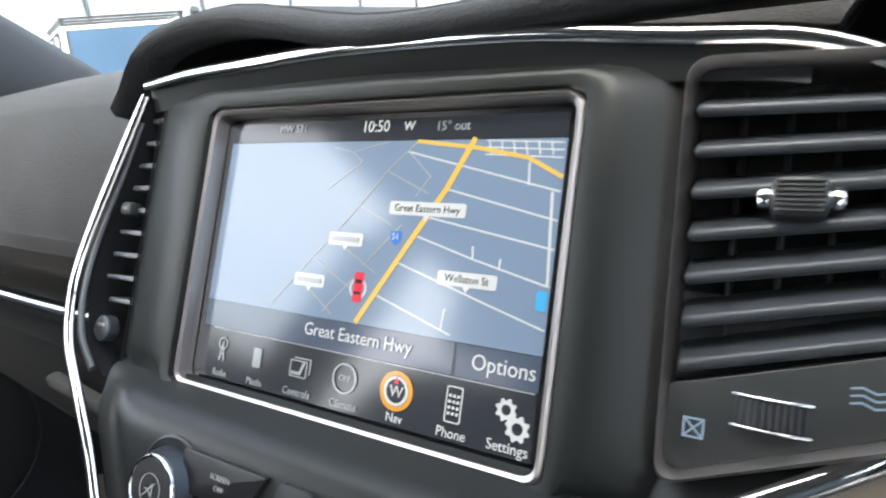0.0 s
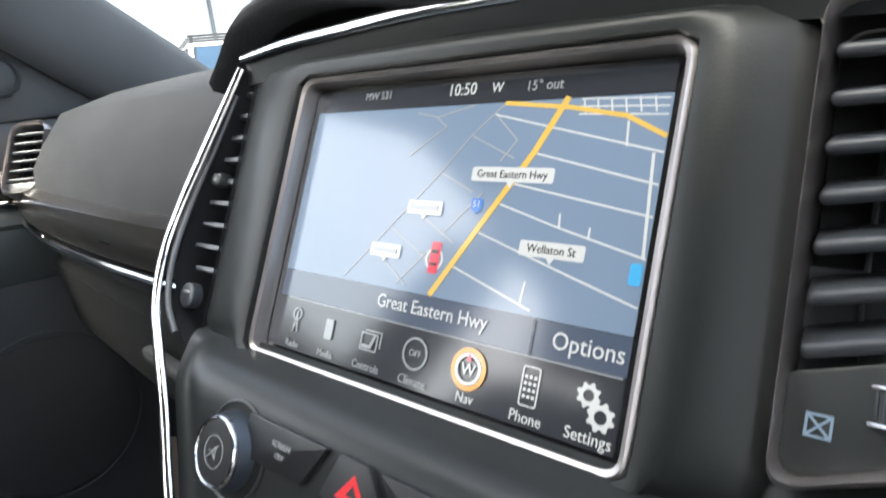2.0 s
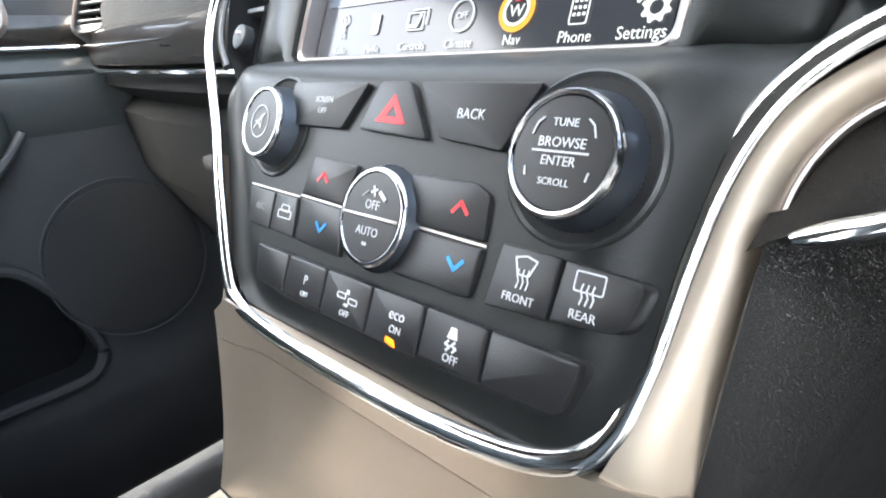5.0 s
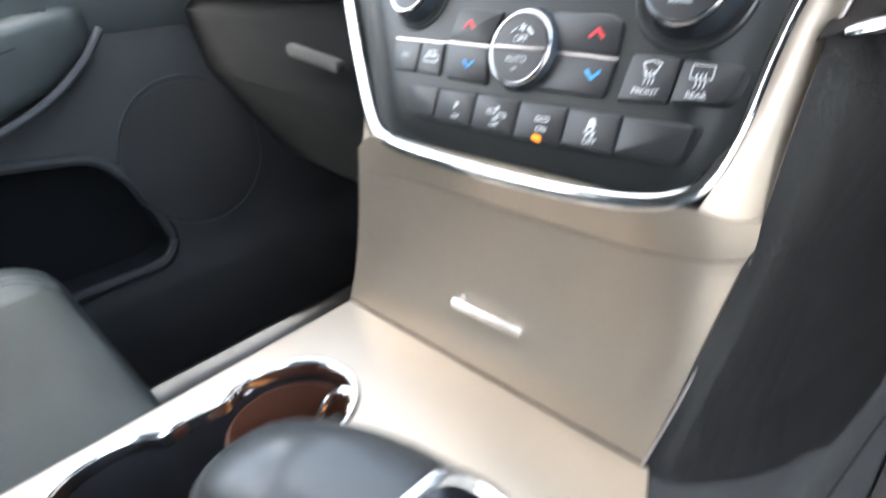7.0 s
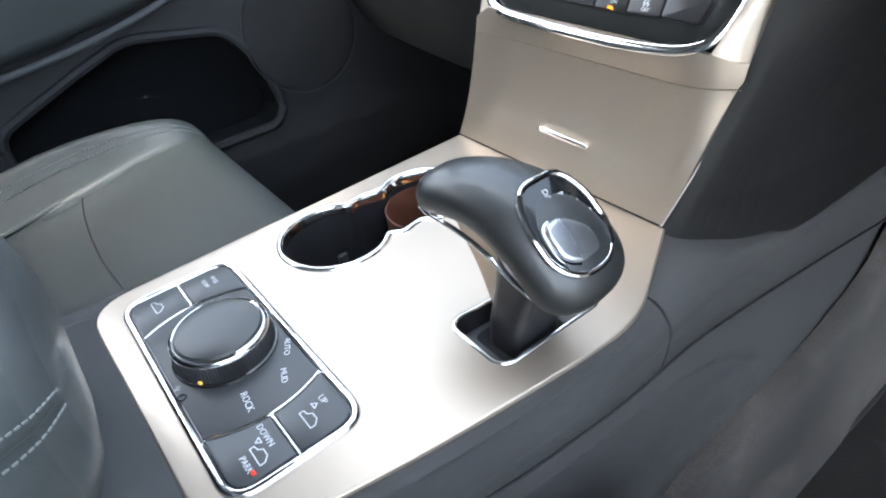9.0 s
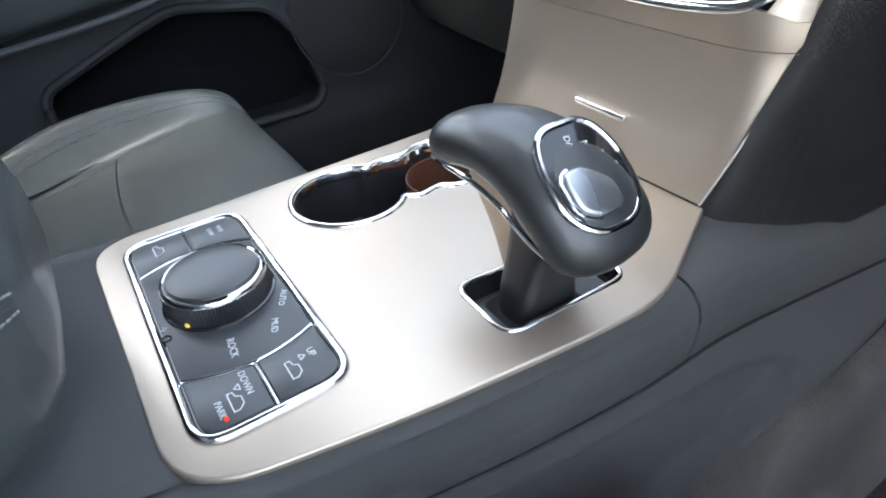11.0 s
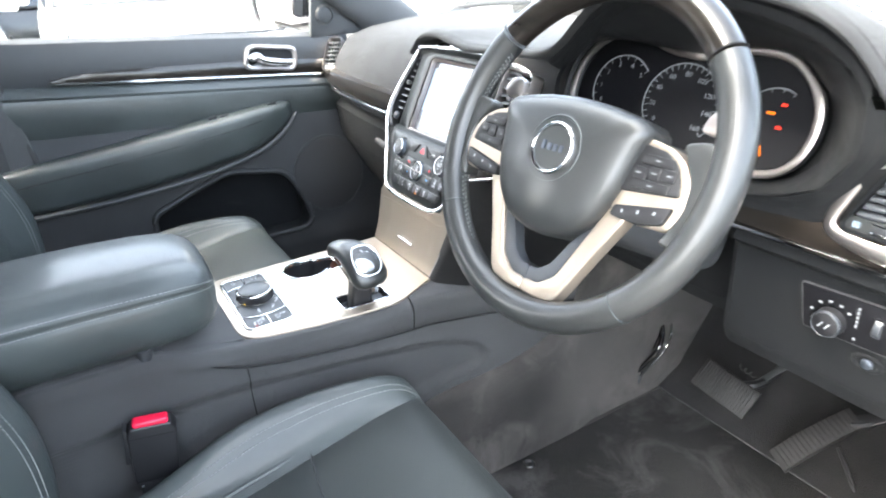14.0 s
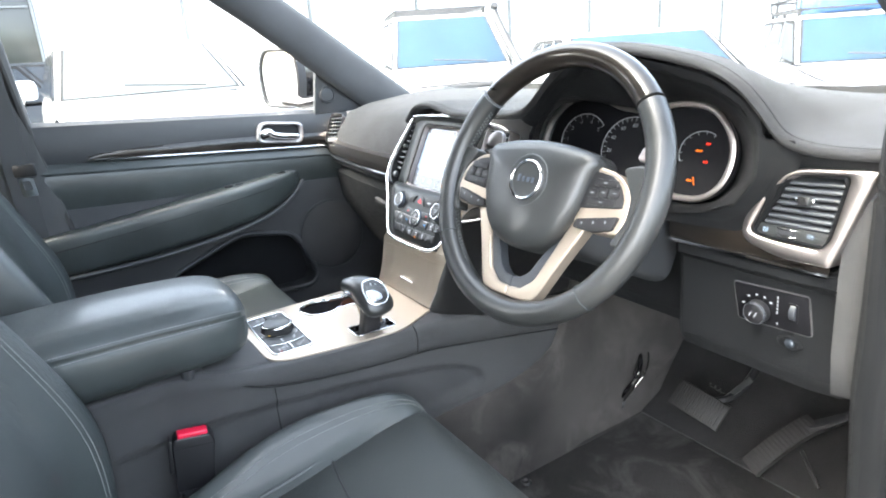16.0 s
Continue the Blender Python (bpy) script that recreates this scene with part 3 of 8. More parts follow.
    part("wood_strip", loft([[(x, face(x, -0.01), 0.652), (x, face(x, 0.006), 0.645), (x, face(x, 0.010), 0.627), (x, face(x, 0.006), 0.609), (x, face(x, -0.01), 0.604)] for x in xs]), WOOD, dash, "dark wood veneer strip")
    part("chrome_strip", tube([(x, face(x, 0.008), 0.602) for x in xs], 0.0035, 8), CHROME, dash, "thin chrome strip")
    part("lower_panel", loft([[(x, face(x, -0.004), 0.60), (x, face(x, 0.0) , 0.585), (x, face(x, -0.03), 0.565), (x, face(x, -0.012), 0.55), (x, face(x, -0.02), 0.47), (x, face(x, -0.10), 0.33), (x, face(x, -0.3), 0.31)] for x in [-0.74 + 0.04 * i for i in range(16)]]), DASH_PLASTIC, dash)
    part("glovebox_latch", box(0.085, 0.012, 0.012, 0.004, pose(-0.33, 0.055, 0.52, 0, 8, 0)), PLASTIC_HARD, dash)
    # the driver's knee panel with its wood strip
    part("knee_panel", loft([[(x, 0.13 + 0.05 * k, 0.61), (x, 0.098 + 0.05 * k, 0.60), (x, 0.096 + 0.05 * k, 0.585), (x, 0.108 + 0.05 * k, 0.575), (x, 0.112 + 0.05 * k, 0.52), (x, 0.114 + 0.05 * k, 0.455), (x, 0.125 + 0.05 * k, 0.432), (x, 0.26, 0.43), (x, 0.5, 0.47)] for x, k in ((0.17, 1.2), (0.3, 1.2), (0.495, 1.2), (0.505, 0.15), (0.515, 0), (0.6, 0), (0.7, 0.0), (0.735, 0.15), (0.75, 0.7), (0.757, 2.0))]), DASH_PLASTIC, dash)
    part("wood_strip", loft([[(x, 0.12, 0.648), (x, 0.10, 0.643), (x, 0.093, 0.625), (x, 0.095, 0.606), (x, 0.11, 0.603)] for x in (0.5, 0.55, 0.6, 0.66, 0.70, 0.72)]), WOOD, dash, "dark wood veneer strip")
    part("chrome_strip", tube([(x, 0.094, 0.602) for x in (0.5, 0.56, 0.62, 0.68, 0.72)], 0.0035, 8), CHROME, dash, "thin chrome strip")
    part("end_cap", loft([[(0.728, y - 0.008, z), (0.744, y - 0.004, z), (0.752, y + 0.012, z), (0.756, y + 0.06, z), (0.758, y + 0.14, z)] for y, z in ((0.112, 0.735), (0.108, 0.70), (0.108, 0.6), (0.116, 0.5), (0.13, 0.44), (0.17, 0.42))]), PLASTIC_HARD, dash, smooth=80)


SM = frame_matrix((0, 0.030, 0.675), (1, 0, 0), (0, 0.443, 0.896))


def centre_stack():
    st = thing("centre_stack", SM, "graphite centre stack bezel with chrome edge", "dashboard panel")
    c = (-0.009, -0.003)
    out = star(rounded([(-0.155, 0.079), (-0.155, -0.072), (0.119, -0.072), (0.122, -0.05), (0.118, 0.066), (0.112, 0.075), (0.0, 0.081)][::-1], 0.008), c, 96)
    inn = star(rect(0.192, 0.136, 0.008, c[0], c[1]), c, 96)
    def grow(pts, f):
        return [(c[0] + (p[0] - c[0]) * f, c[1] + (p[1] - c[1]) * f) for p in pts]
    big = grow(inn, 1.045)
    def step(f):
        return [(a[0] + (b[0] - a[0]) * f, a[1] + (b[1] - a[1]) * f) for a, b in zip(big, out)]
    rows = []
    for pts, w in ((step(1.0), -0.04), (step(1.0), -0.009), (step(0.97), -0.0062), (step(0.80), -0.0036), (step(0.55), -0.0010), (step(0.36), 0.0012), (step(0.22), 0.0020), (step(0.0), 0.0020), (grow(inn, 1.012), 0.0010), (inn, -0.003), (inn, -0.02)):
        rows.append([(p[0], p[1], w) for p in pts])
    part("bezel", loft(rows, True), BEZEL, st, smooth=50)
    part("backing", prism([(-0.150, -0.075), (0.128, -0.112), (0.205, -0.045), (0.195, 0.0), (-0.150, 0.0)], -0.040, -0.016), PLASTIC, st, smooth=0)
    # the lower panel swells out below the screen and follows the chrome edge
    secs = []
    for v, l, r, wm, we in ((-0.0660, -0.152, 0.119, -0.006, -0.008), (-0.0690, -0.155, 0.119, -0.001, -0.005), (-0.0715, -0.155, 0.119, 0.004, -0.002), (-0.0745, -0.154, 0.119, 0.0110, 0.0), (-0.078, -0.152, 0.1175, 0.0172, 0.002), (-0.082, -0.150, 0.1155, 0.0204, 0.004), (-0.087, -0.147, 0.1135, 0.0216, 0.007), (-0.092, -0.144, 0.112, 0.0218, 0.009),
                            (-0.10, -0.138, 0.1095, 0.0218, 0.011), (-0.125, -0.120, 0.1065, 0.0218, 0.013), (-0.15, -0.103, 0.1055, 0.0218, 0.015), (-0.165, -0.092, 0.1030, 0.0216, 0.016), (-0.174, -0.080, 0.098, 0.0205, 0.017), (-0.180, -0.070, 0.090, 0.018, 0.017)):
        row = []
        for s in (0.0, 0.02, 0.045, 0.07, 0.095, 0.12, 0.15, 0.19, 0.25, 0.4, 0.6, 0.8, 0.88, 0.90, 0.92, 0.94, 0.96, 0.98, 1.0):
            f = min(1.0, s / 0.17) if s < 0.5 else min(1.0, (1 - s) / 0.09)
            f = f * f * (3 - 2 * f)
            row.append((l + (r - l) * s, v, we + (wm - we) * f))
        secs.append(row)
    part("climate_panel", loft(secs), BEZEL, st, smooth=60)
    right = [(0.092, -0.1785, 0.0175), (0.1005, -0.1690, 0.0150), (0.1045, -0.1500, 0.0125), (0.1062, -0.1260, 0.0105), (0.1090, -0.1050, 0.0090), (0.1140, -0.0885, 0.0070), (0.1215, -0.0768, 0.0050), (0.1320, -0.0675, 0.0030), (0.150, -0.0560, 0.0), (0.178, -0.037, -0.004), (0.198, -0.015, -0.010)]
    edge = spline([(-0.160, 0.074, 0.002), (-0.174, 0.035, 0.003), (-0.186, -0.005, 0.005), (-0.189, -0.035, 0.007), (-0.179, -0.062, 0.010), (-0.158, -0.085, 0.013), (-0.137, -0.109, 0.015), (-0.118, -0.135, 0.017), (-0.090, -0.172, 0.018), (-0.074, -0.1825, 0.018), (-0.04, -0.1855, 0.02),
                   (0.023, -0.1865, 0.02), (0.07, -0.1840, 0.019)] + right, 6)
    part("chrome_edge", tube(edge, 0.0036, 14, flat=0.62, up=(0, 0, 1)), CHROME, st, "bright chrome edge strip")
    part("corner_panel", loft([[(0.104, -0.056, -0.0110), (0.119, -0.050, -0.0105), (0.140, -0.044, -0.0090), (0.160, -0.038, -0.0080), (0.186, -0.028, -0.0090), (0.202, -0.008, -0.014)],
                               [(0.106, -0.074, -0.0070), (0.116, -0.069, -0.0065), (0.131, -0.060, -0.0055), (0.152, -0.049, -0.0050), (0.180, -0.034, -0.0070), (0.200, -0.013, -0.012)],
                               [(0.108, -0.108, 0.0075), (0.1125, -0.091, 0.0060), (0.1205, -0.0775, 0.0040), (0.1320, -0.0675, 0.0015), (0.178, -0.037, -0.005), (0.198, -0.015, -0.011)]]), BEZEL, st, smooth=80)
    # champagne band outside the chrome, down to the drawer
    outer = [(0.1172, -0.191, -0.0062), (0.1175, -0.1800, -0.0032), (0.1177, -0.1680, -0.0022), (0.1180, -0.1540, -0.0012), (0.1190, -0.1325, -0.0004), (0.1204, -0.1137, -0.0010), (0.1220, -0.1020, -0.002), (0.1255, -0.0925, -0.003), (0.1320, -0.0835, -0.005), (0.1450, -0.0755, -0.007), (0.167, -0.0640, -0.009), (0.190, -0.0500, -0.012), (0.212, -0.032, -0.018)]
    inner = [(0.0960, -0.190, 0.0105), (0.0985, -0.1820, 0.0118), (0.1020, -0.1705, 0.0110), (0.1060, -0.1520, 0.0090), (0.1078, -0.1300, 0.0076), (0.1102, -0.1090, 0.0065), (0.1140, -0.0945, 0.0050), (0.1190, -0.0845, 0.0035), (0.1270, -0.0760, 0.0015), (0.1400, -0.0660, -0.001), (0.160, -0.0525, -0.004), (0.184, -0.036, -0.008), (0.202, -0.017, -0.014)]
    si, so = spline(inner, 4), spline(outer, 4)
    part("side_band", loft([[Vector(p) + Vector((0, 0, -0.012)), p, Vector(p).lerp(Vector(q), 0.35) + Vector((0, 0, 0.0022)), Vector(p).lerp(Vector(q), 0.7) + Vector((0, 0, 0.0018)), q, Vector(q) + Vector((0.0005, -0.0005, -0.004)), Vector(q) + Vector((0.0005, -0.0005, -0.009))] for p, q in zip(si, so)]), CHAMP, st, "champagne metallic side band", smooth=60)
    far_in = spline([(-0.078, -0.183, 0.016), (-0.083, -0.1785, 0.016), (-0.0945, -0.166, 0.0165), (-0.106, -0.150, 0.0165), (-0.118, -0.135, 0.016), (-0.130, -0.119, 0.0155)], 4)
    far_out = spline([(-0.0958, -0.197, 0.0150), (-0.0975, -0.183, 0.0142), (-0.1030, -0.166, 0.0140), (-0.1115, -0.150, 0.0140), (-0.1215, -0.137, 0.0142), (-0.131, -0.120, 0.0150)], 4)
    part("far_band", loft([[p, p.lerp(q, 0.5) + Vector((0, 0, 0.0004)), q, q + Vector((-0.0005, 0, -0.006))] for p, q in zip(far_in, far_out)]), CHAMP, st, "champagne metallic far band", smooth=60)
    part("band_edge", tube(so[6:], 0.0011, 8), SILVER, st, "bright band edge")
    top = spline([(-0.158, 0.079, 0.003), (-0.12, 0.0825, 0.004), (-0.085, 0.0835, 0.005), (-0.022, 0.086, 0.005), (0.06, 0.084, 0.005), (0.112, 0.079, 0.003), (0.147, 0.0765, 0.0), (0.169, 0.07, -0.003), (0.187, 0.06, -0.006)], 5)
    part("chrome_edge", tube(top, 0.0034, 12, flat=0.7, up=(0, 0, 1)), CHROME, st, "bright chrome edge strip")
    part("bezel_top", loft([[p + Vector((0, -0.0005, -0.0015)) for p in top[:32]], [p + Vector((0, -0.005, -0.0035)) for p in top[:32]], [Vector((p.x, p.y - 0.013, -0.0035)) for p in top[:32]]]), BEZEL, st, "dark top edge of the bezel", smooth=80)
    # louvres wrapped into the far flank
    # Near-black lining paints the shade behind the louvres.
    part("vent_shade", loft([[(-0.153, v, -0.004), (-0.153, v, -0.03), (u, v, -0.03), (u, v, 0.0)] for v, u in ((0.078, -0.158), (0.035, -0.172), (-0.005, -0.184), (-0.035, -0.187), (-0.062, -0.178), (-0.078, -0.160))]), VOID, st)
    inner_lip = spline([(-0.164, 0.060, -0.001), (-0.172, 0.030, 0.0), (-0.181, -0.005, 0.002), (-0.183, -0.034, 0.004), (-0.175, -0.058, 0.006), (-0.160, -0.074, 0.006)], 5)
    part("vent_lip", tube(inner_lip, 0.0024, 8, flat=0.7), SLAT, st, "dark inner lip of the side vent")
    for i in range(9):
        v = 0.062 - 0.0125 * i
        w = 0.009 + 0.0027 * i if i < 8 else 0.022
        part("louvre", prism(rounded([(-0.152, v - 0.0016), (-0.152, v + 0.0016), (-0.152 - w, v + 0.0010), (-0.152 - w, v - 0.0016)][::-1], 0.0006, 2), -0.016, -0.005, 0.0006), SLAT, st, "grey side louvre")
    part("vent_wheel", cyl(0.007, 0.006, 24, 0.001, pose(-0.170, -0.054, -0.007)), SLAT, st, "small grey thumbwheel")
    part("wheel_mark", box(0.006, 0.0016, 0.001, 0.0003, pose(-0.170, -0.052, -0.0009)), SILVER, st, "bright thumbwheel mark")
    part("vent_tab", box(0.010, 0.008, 0.010, 0.003, pose(-0.166, 0.012, -0.005)), SATIN, st, "grey louvre tab")
    return st


def vent(m, name, corners, rows, label, inner_r=0.006, border=0.006, tab=True, wheel=True, slats_from=0.25, mat=None):
    """An air vent: trim frame, near-black sheet painting the shaded well, slats across, a tab, and a thumbwheel in the
    panel below. corners: inner BL, BR, TR, TL.
    """
    v = thing(name, m, label, "air vent", "air vents")
    bl, br, tr, tl = [Vector(c) for c in corners]
    cen = (bl + br + tr + tl) / 4
    o = rounded([bl, br, tr, tl], inner_r)
    big = [cen + (Vector(p) - cen) * (1 + border / (Vector(p) - cen).length) for p in o]
    part("trim_ring", ring(big, o, -0.02, 0.0, crown=0.0035), mat or SILVER, v, "satin silver trim ring")
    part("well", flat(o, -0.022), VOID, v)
    def lerp(s, f):
        a, b = bl.lerp(tl, f), br.lerp(tr, f)
        return a.lerp(b, s)
    for i in range(rows):
        f = slats_from + (0.97 - slats_from) * (i + 0.5) / rows
        a, b = lerp(0.02, f), lerp(0.98, f)
        d = b - a
        mm = pose((a.x + b.x) / 2, (a.y + b.y) / 2, -0.010, 0, 0, math.degrees(math.atan2(d.y, d.x))) @ pose(0, 0, 0, -66, 0, 0)
        part("slat", box(d.length, 0.017, 0.0042, 0.0019, mm, 3), SLAT, v)
    for s in (0.2, 0.4, 0.6, 0.8):
        a, b = lerp(s, slats_from), lerp(s, 0.97)
        part("guide_vane", box(0.0015, (b - a).length, 0.008, 0.0003, pose((a.x + b.x) / 2, (a.y + b.y) / 2, -0.0185)), BUTTON, v)
    if slats_from > 0.05:
        o2 = rounded([lerp(0, 0.0), lerp(1, 0.0), lerp(1, slats_from - 0.01), lerp(0, slats_from - 0.01)], [inner_r, inner_r, 0.001, 0.001])
        part("lower_panel", prism(o2, -0.02, -0.004, 0.001), SATIN, v)
    if tab:
        p = lerp(0.47, slats_from + (0.97 - slats_from) * 0.56)
        part("tab", box(0.0145, 0.0125, 0.010, 0.003, pose(p.x, p.y, -0.001)), SATIN, v, "ribbed grey tab")
        for i in range(7):
            part("tab_rib", box(0.012, 0.0006, 0.001, 0.0002, pose(p.x, p.y - 0.0042 + 0.0014 * i, 0.0042)), BUTTON, v)
        for sx in (-1, 1):
            part("tab_end", box(0.005, 0.006, 0.006, 0.002, pose(p.x + sx * 0.0088, p.y, -0.003)), CHROME, v, "chrome tab end")
    if wheel:
        p = lerp(0.42, slats_from * 0.46)
        w = (br - bl).length * 0.40
        def arc(f, h, up):
            return (p.x + w * f, p.y + h, -0.0075 + 0.0065 * math.cos(math.pi * f) + up)
        fs = [-0.5 + i / 16 for i in range(17)]
        wheel_ob = part("thumbwheel", loft([[arc(f, h, 0) for f in fs] for h in (-0.0036, 0.0036)]), BUTTON, v, "ribbed dark thumbwheel", smooth=60)
        for f in fs[1:-1]:
            c0 = arc(f, 0, 0.0002)
            part("wheel_rib", box(0.0007, 0.0070, 0.0008, 0.0002, pose(*c0)), SLAT, wheel_ob)
        for h in (-0.0044, 0.0044):
            part("bright_bar", tube([arc(f, h, 0.0002) for f in fs], 0.0006, 8), DARK_CHROME, v, "thin chrome bar")
        q = lerp(0.12, slats_from * 0.44)
        part("legend", merged(ring(rect(0.006, 0.006, 0.0002, q.x, q.y), rect(0.0048, 0.0048, 0.0002, q.x, q.y), -0.004, -0.0036), line([(q.x - 0.0024, q.y - 0.0024), (q.x + 0.0024, q.y + 0.0024)], 0.0006, -0.0039), line([(q.x - 0.0024, q.y + 0.0024), (q.x + 0.0024, q.y - 0.0024)], 0.0006, -0.0039)), LEGEND_DIM, v, "crossed square mark")
        q = lerp(0.76, slats_from * 0.5)
        for d in (-0.002, 0, 0.002):
            part("legend", line([(q.x - 0.004, q.y + d), (q.x - 0.0015, q.y + d + 0.0006), (q.x + 0.0015, q.y + d - 0.0006), (q.x + 0.004, q.y + d)], 0.0006, -0.0039), LEGEND_DIM, v, "wavy air mark")
    return v


def flat(outline, z, t=0.0002):
    return prism(outline, z, z + t)


def line(pts, w, z, t=0.0002):
    """A flat stroke of width w through pts, at height z."""
    bms = []
    for p, q in zip(pts, pts[1:]):
        p, q = Vector(p), Vector(q)
        d = (q - p).normalized()
        s = Vector((-d.y, d.x)) * w / 2
        p, q = p - d * w * 0.3, q + d * w * 0.3
        bms.append(prism([p - s, q - s, q + s, p + s], z, z + t))
    return merged(*bms)


def ring_outline(r, n=32, cx=0.0, cy=0.0, ry=None):
    return [(cx + r * math.cos(2 * math.pi * i / n), cy + (ry or r) * math.sin(2 * math.pi * i / n)) for i in range(n)]


def touch_screen():
    sc = thing("touch_screen", SM @ at(-0.009, -0.003, -0.006), "lit navigation touch screen in a satin silver frame", "screen")
    part("screen_frame", ring(rect(0.192, 0.136, 0.008), rect(0.1855, 0.1300, 0.006), -0.006, 0.0045, crown=0.0012), SILVER, sc, "satin silver frame")
    part("panel", prism(rect(0.184, 0.129, 0.005), -0.014, -0.0035), GLOSS, sc, "glossy black display glass")
    k = 0.001
    z = -0.0033
    # display bands
    part("map_area", flat(rect(0.176, 0.078, 0.0005, 0.0, 0.0135), z), LCD_MAP, sc, "blue-grey lit map")
    part("header_band", flat(rect(0.176, 0.0092, 0.0005, 0.0, 0.0575), z), LCD_DARK, sc, "dark lit header band")
    part("street_band", flat(rect(0.176, 0.0125, 0.0005, 0.0, -0.0320), z), LCD_BAND, sc, "dark blue lit band")
    part("icon_band", flat(rect(0.176, 0.0235, 0.0005, 0.0, -0.0505), z), LCD_DARK, sc, "dark lit icon band")
    z += 0.0003
    for pts, w, mt in (
        ([(50.5, 52.4), (40.6, 32.7), (29.6, 15.4), (5.0, -24.4)], 0.0024, LCD_YELLOW),
        ([(24.5, 52.0), (52.2, 49.1), (73.7, 45.2), (87.5, 38.3)], 0.0016, LCD_YELLOW),
        ([(20.3, 47.7), (87.5, 32.9)], 0.0007, LCD_WHITE), ([(41.9, 32.3), (87.5, 22.4)], 0.0007, LCD_WHITE),
        ([(33.4, 21.0), (87.5, 12.0)], 0.0007, LCD_WHITE), ([(30.2, 12.9), (56.4, 5.9), (87.5, -1.3)], 0.0007, LCD_WHITE),
        ([(22.4, 1.6), (61.6, -9.5), (87.5, -16.6)], 0.0007, LCD_WHITE), ([(13.5, -12.5), (50.2, -23.5)], 0.0007, LCD_WHITE),
        ([(84.6, 32.4), (86.8, -1.0)], 0.001, LCD_WHITE), ([(74.4, 43.3), (75.1, 35.1)], 0.0007, LCD_WHITE),
        ([(55.4, 10.8), (55.9, 6.4)], 0.0007, LCD_WHITE), ([(67.4, 6.8), (67.4, 3.6)], 0.0007, LCD_WHITE), ([(46.6, -14.1), (45.9, -21.8)], 0.0007, LCD_WHITE)):
        part("road", line([(a * k, b * k) for a, b in pts], w, z + (0.0002 if mt is LCD_YELLOW else 0)), mt, sc)
    for pts in ([(24.0, 52.0), (10.7, 39.6), (-1.5, 24.4), (-23.8, 0.5), (-45.6, -23.1)], [(10.7, 39.6), (32.1, 30.6)], [(21.2, 47.2), (32.3, 37.5), (26.5, 29.4)], [(-1.5, 24.4), (16.1, 17.0)],
                [(21.4, 17.2), (4.8, -0.7)], [(-5.8, 5.4), (11.3, -3.4)], [(-23.8, 0.5), (0.1, -11.4)], [(-23.1, -14.1), (-9.2, -23.0)], [(0.4, -6.8), (-14.1, -22.5)],
                [(-20.6, 50.0), (-8.9, 47.6), (9.1, 52.0)], [(-8.7, 47.1), (-3.2, 43.4), (-20.6, 31.4)]):
        part("road", line([(a * k, b * k) for a, b in pts], 0.0006, z), LCD_GREY, sc)
    for i in range(6):
        x0 = 57 + 5 * i
        part("road", line([(x0 * k, 0.0515), ((x0 + 1.2) * k, 0.0465)], 0.0005, z), LCD_WHITE, sc)
    for y0 in (52.0, 49.3, 46.5):
        part("road", line([(0.056, y0 * k), (0.087, (y0 - 1.2) * k)], 0.0005, z), LCD_WHITE, sc)
    z += 0.0005
    def tag(cx, cy, w, text=None):
        part("name_tag", merged(flat(rect(w, 0.0056, 0.0011, cx, cy), z), flat([(cx - 0.0014, cy - 0.0027), (cx + 0.0002, cy - 0.0050), (cx + 0.0018, cy - 0.0027)], z)), LCD_WHITE, sc)
        if text:
            lettering(text, 0.0043, at(cx, cy, z + 0.0003), LCD_INK, sc, depth=0.0001, wide=0.92)
        else:
            bars(sc, LCD_GREY, at(cx, cy, z + 0.0004), w * 0.8, 1, 0.0022)
    tag(0.0327, 0.0241, 0.036, "Great Eastern Hwy")
    tag(0.0547, -0.0021, 0.0255, "Wellaton St")
    tag(-0.0062, 0.0094, 0.0185)
    tag(-0.0236, -0.0100, 0.0175)
    part("route_shield", flat(rounded([(0.0170, 0.0145), (0.0224, 0.0145), (0.0222, 0.0105), (0.0197, 0.0085), (0.0172, 0.0105)][::-1], 0.0008), z), LCD_BLUE, sc, "blue route shield")
    lettering("51", 0.0038, at(0.0197, 0.0122, z + 0.0003), LCD_WHITE, sc, depth=0.0001)
    part("map_tile", flat(rect(0.004, 0.007, 0.001, 0.0855, -0.0065), z), LCD_CYAN, sc, "blue map tile")
    # the red car marker on its pale disc
    part("marker_disc", ring(ring_outline(0.0045, 32, 0.0038, -0.0108), ring_outline(0.0036, 32, 0.0038, -0.0108), z - 0.0003, z), LCD_WHITE, sc)
    part("car_marker", merged(flat(rect(0.0048, 0.0125, 0.0008, 0.0040, -0.0102), z), ), LCD_RED, sc, "red car marker")
    part("car_marker_window", merged(flat(rect(0.0034, 0.0016, 0.0003, 0.0040, -0.0078), z + 0.0003), flat(rect(0.0034, 0.0012, 0.0003, 0.0040, -0.0128), z + 0.0003)), LCD_INK, sc)
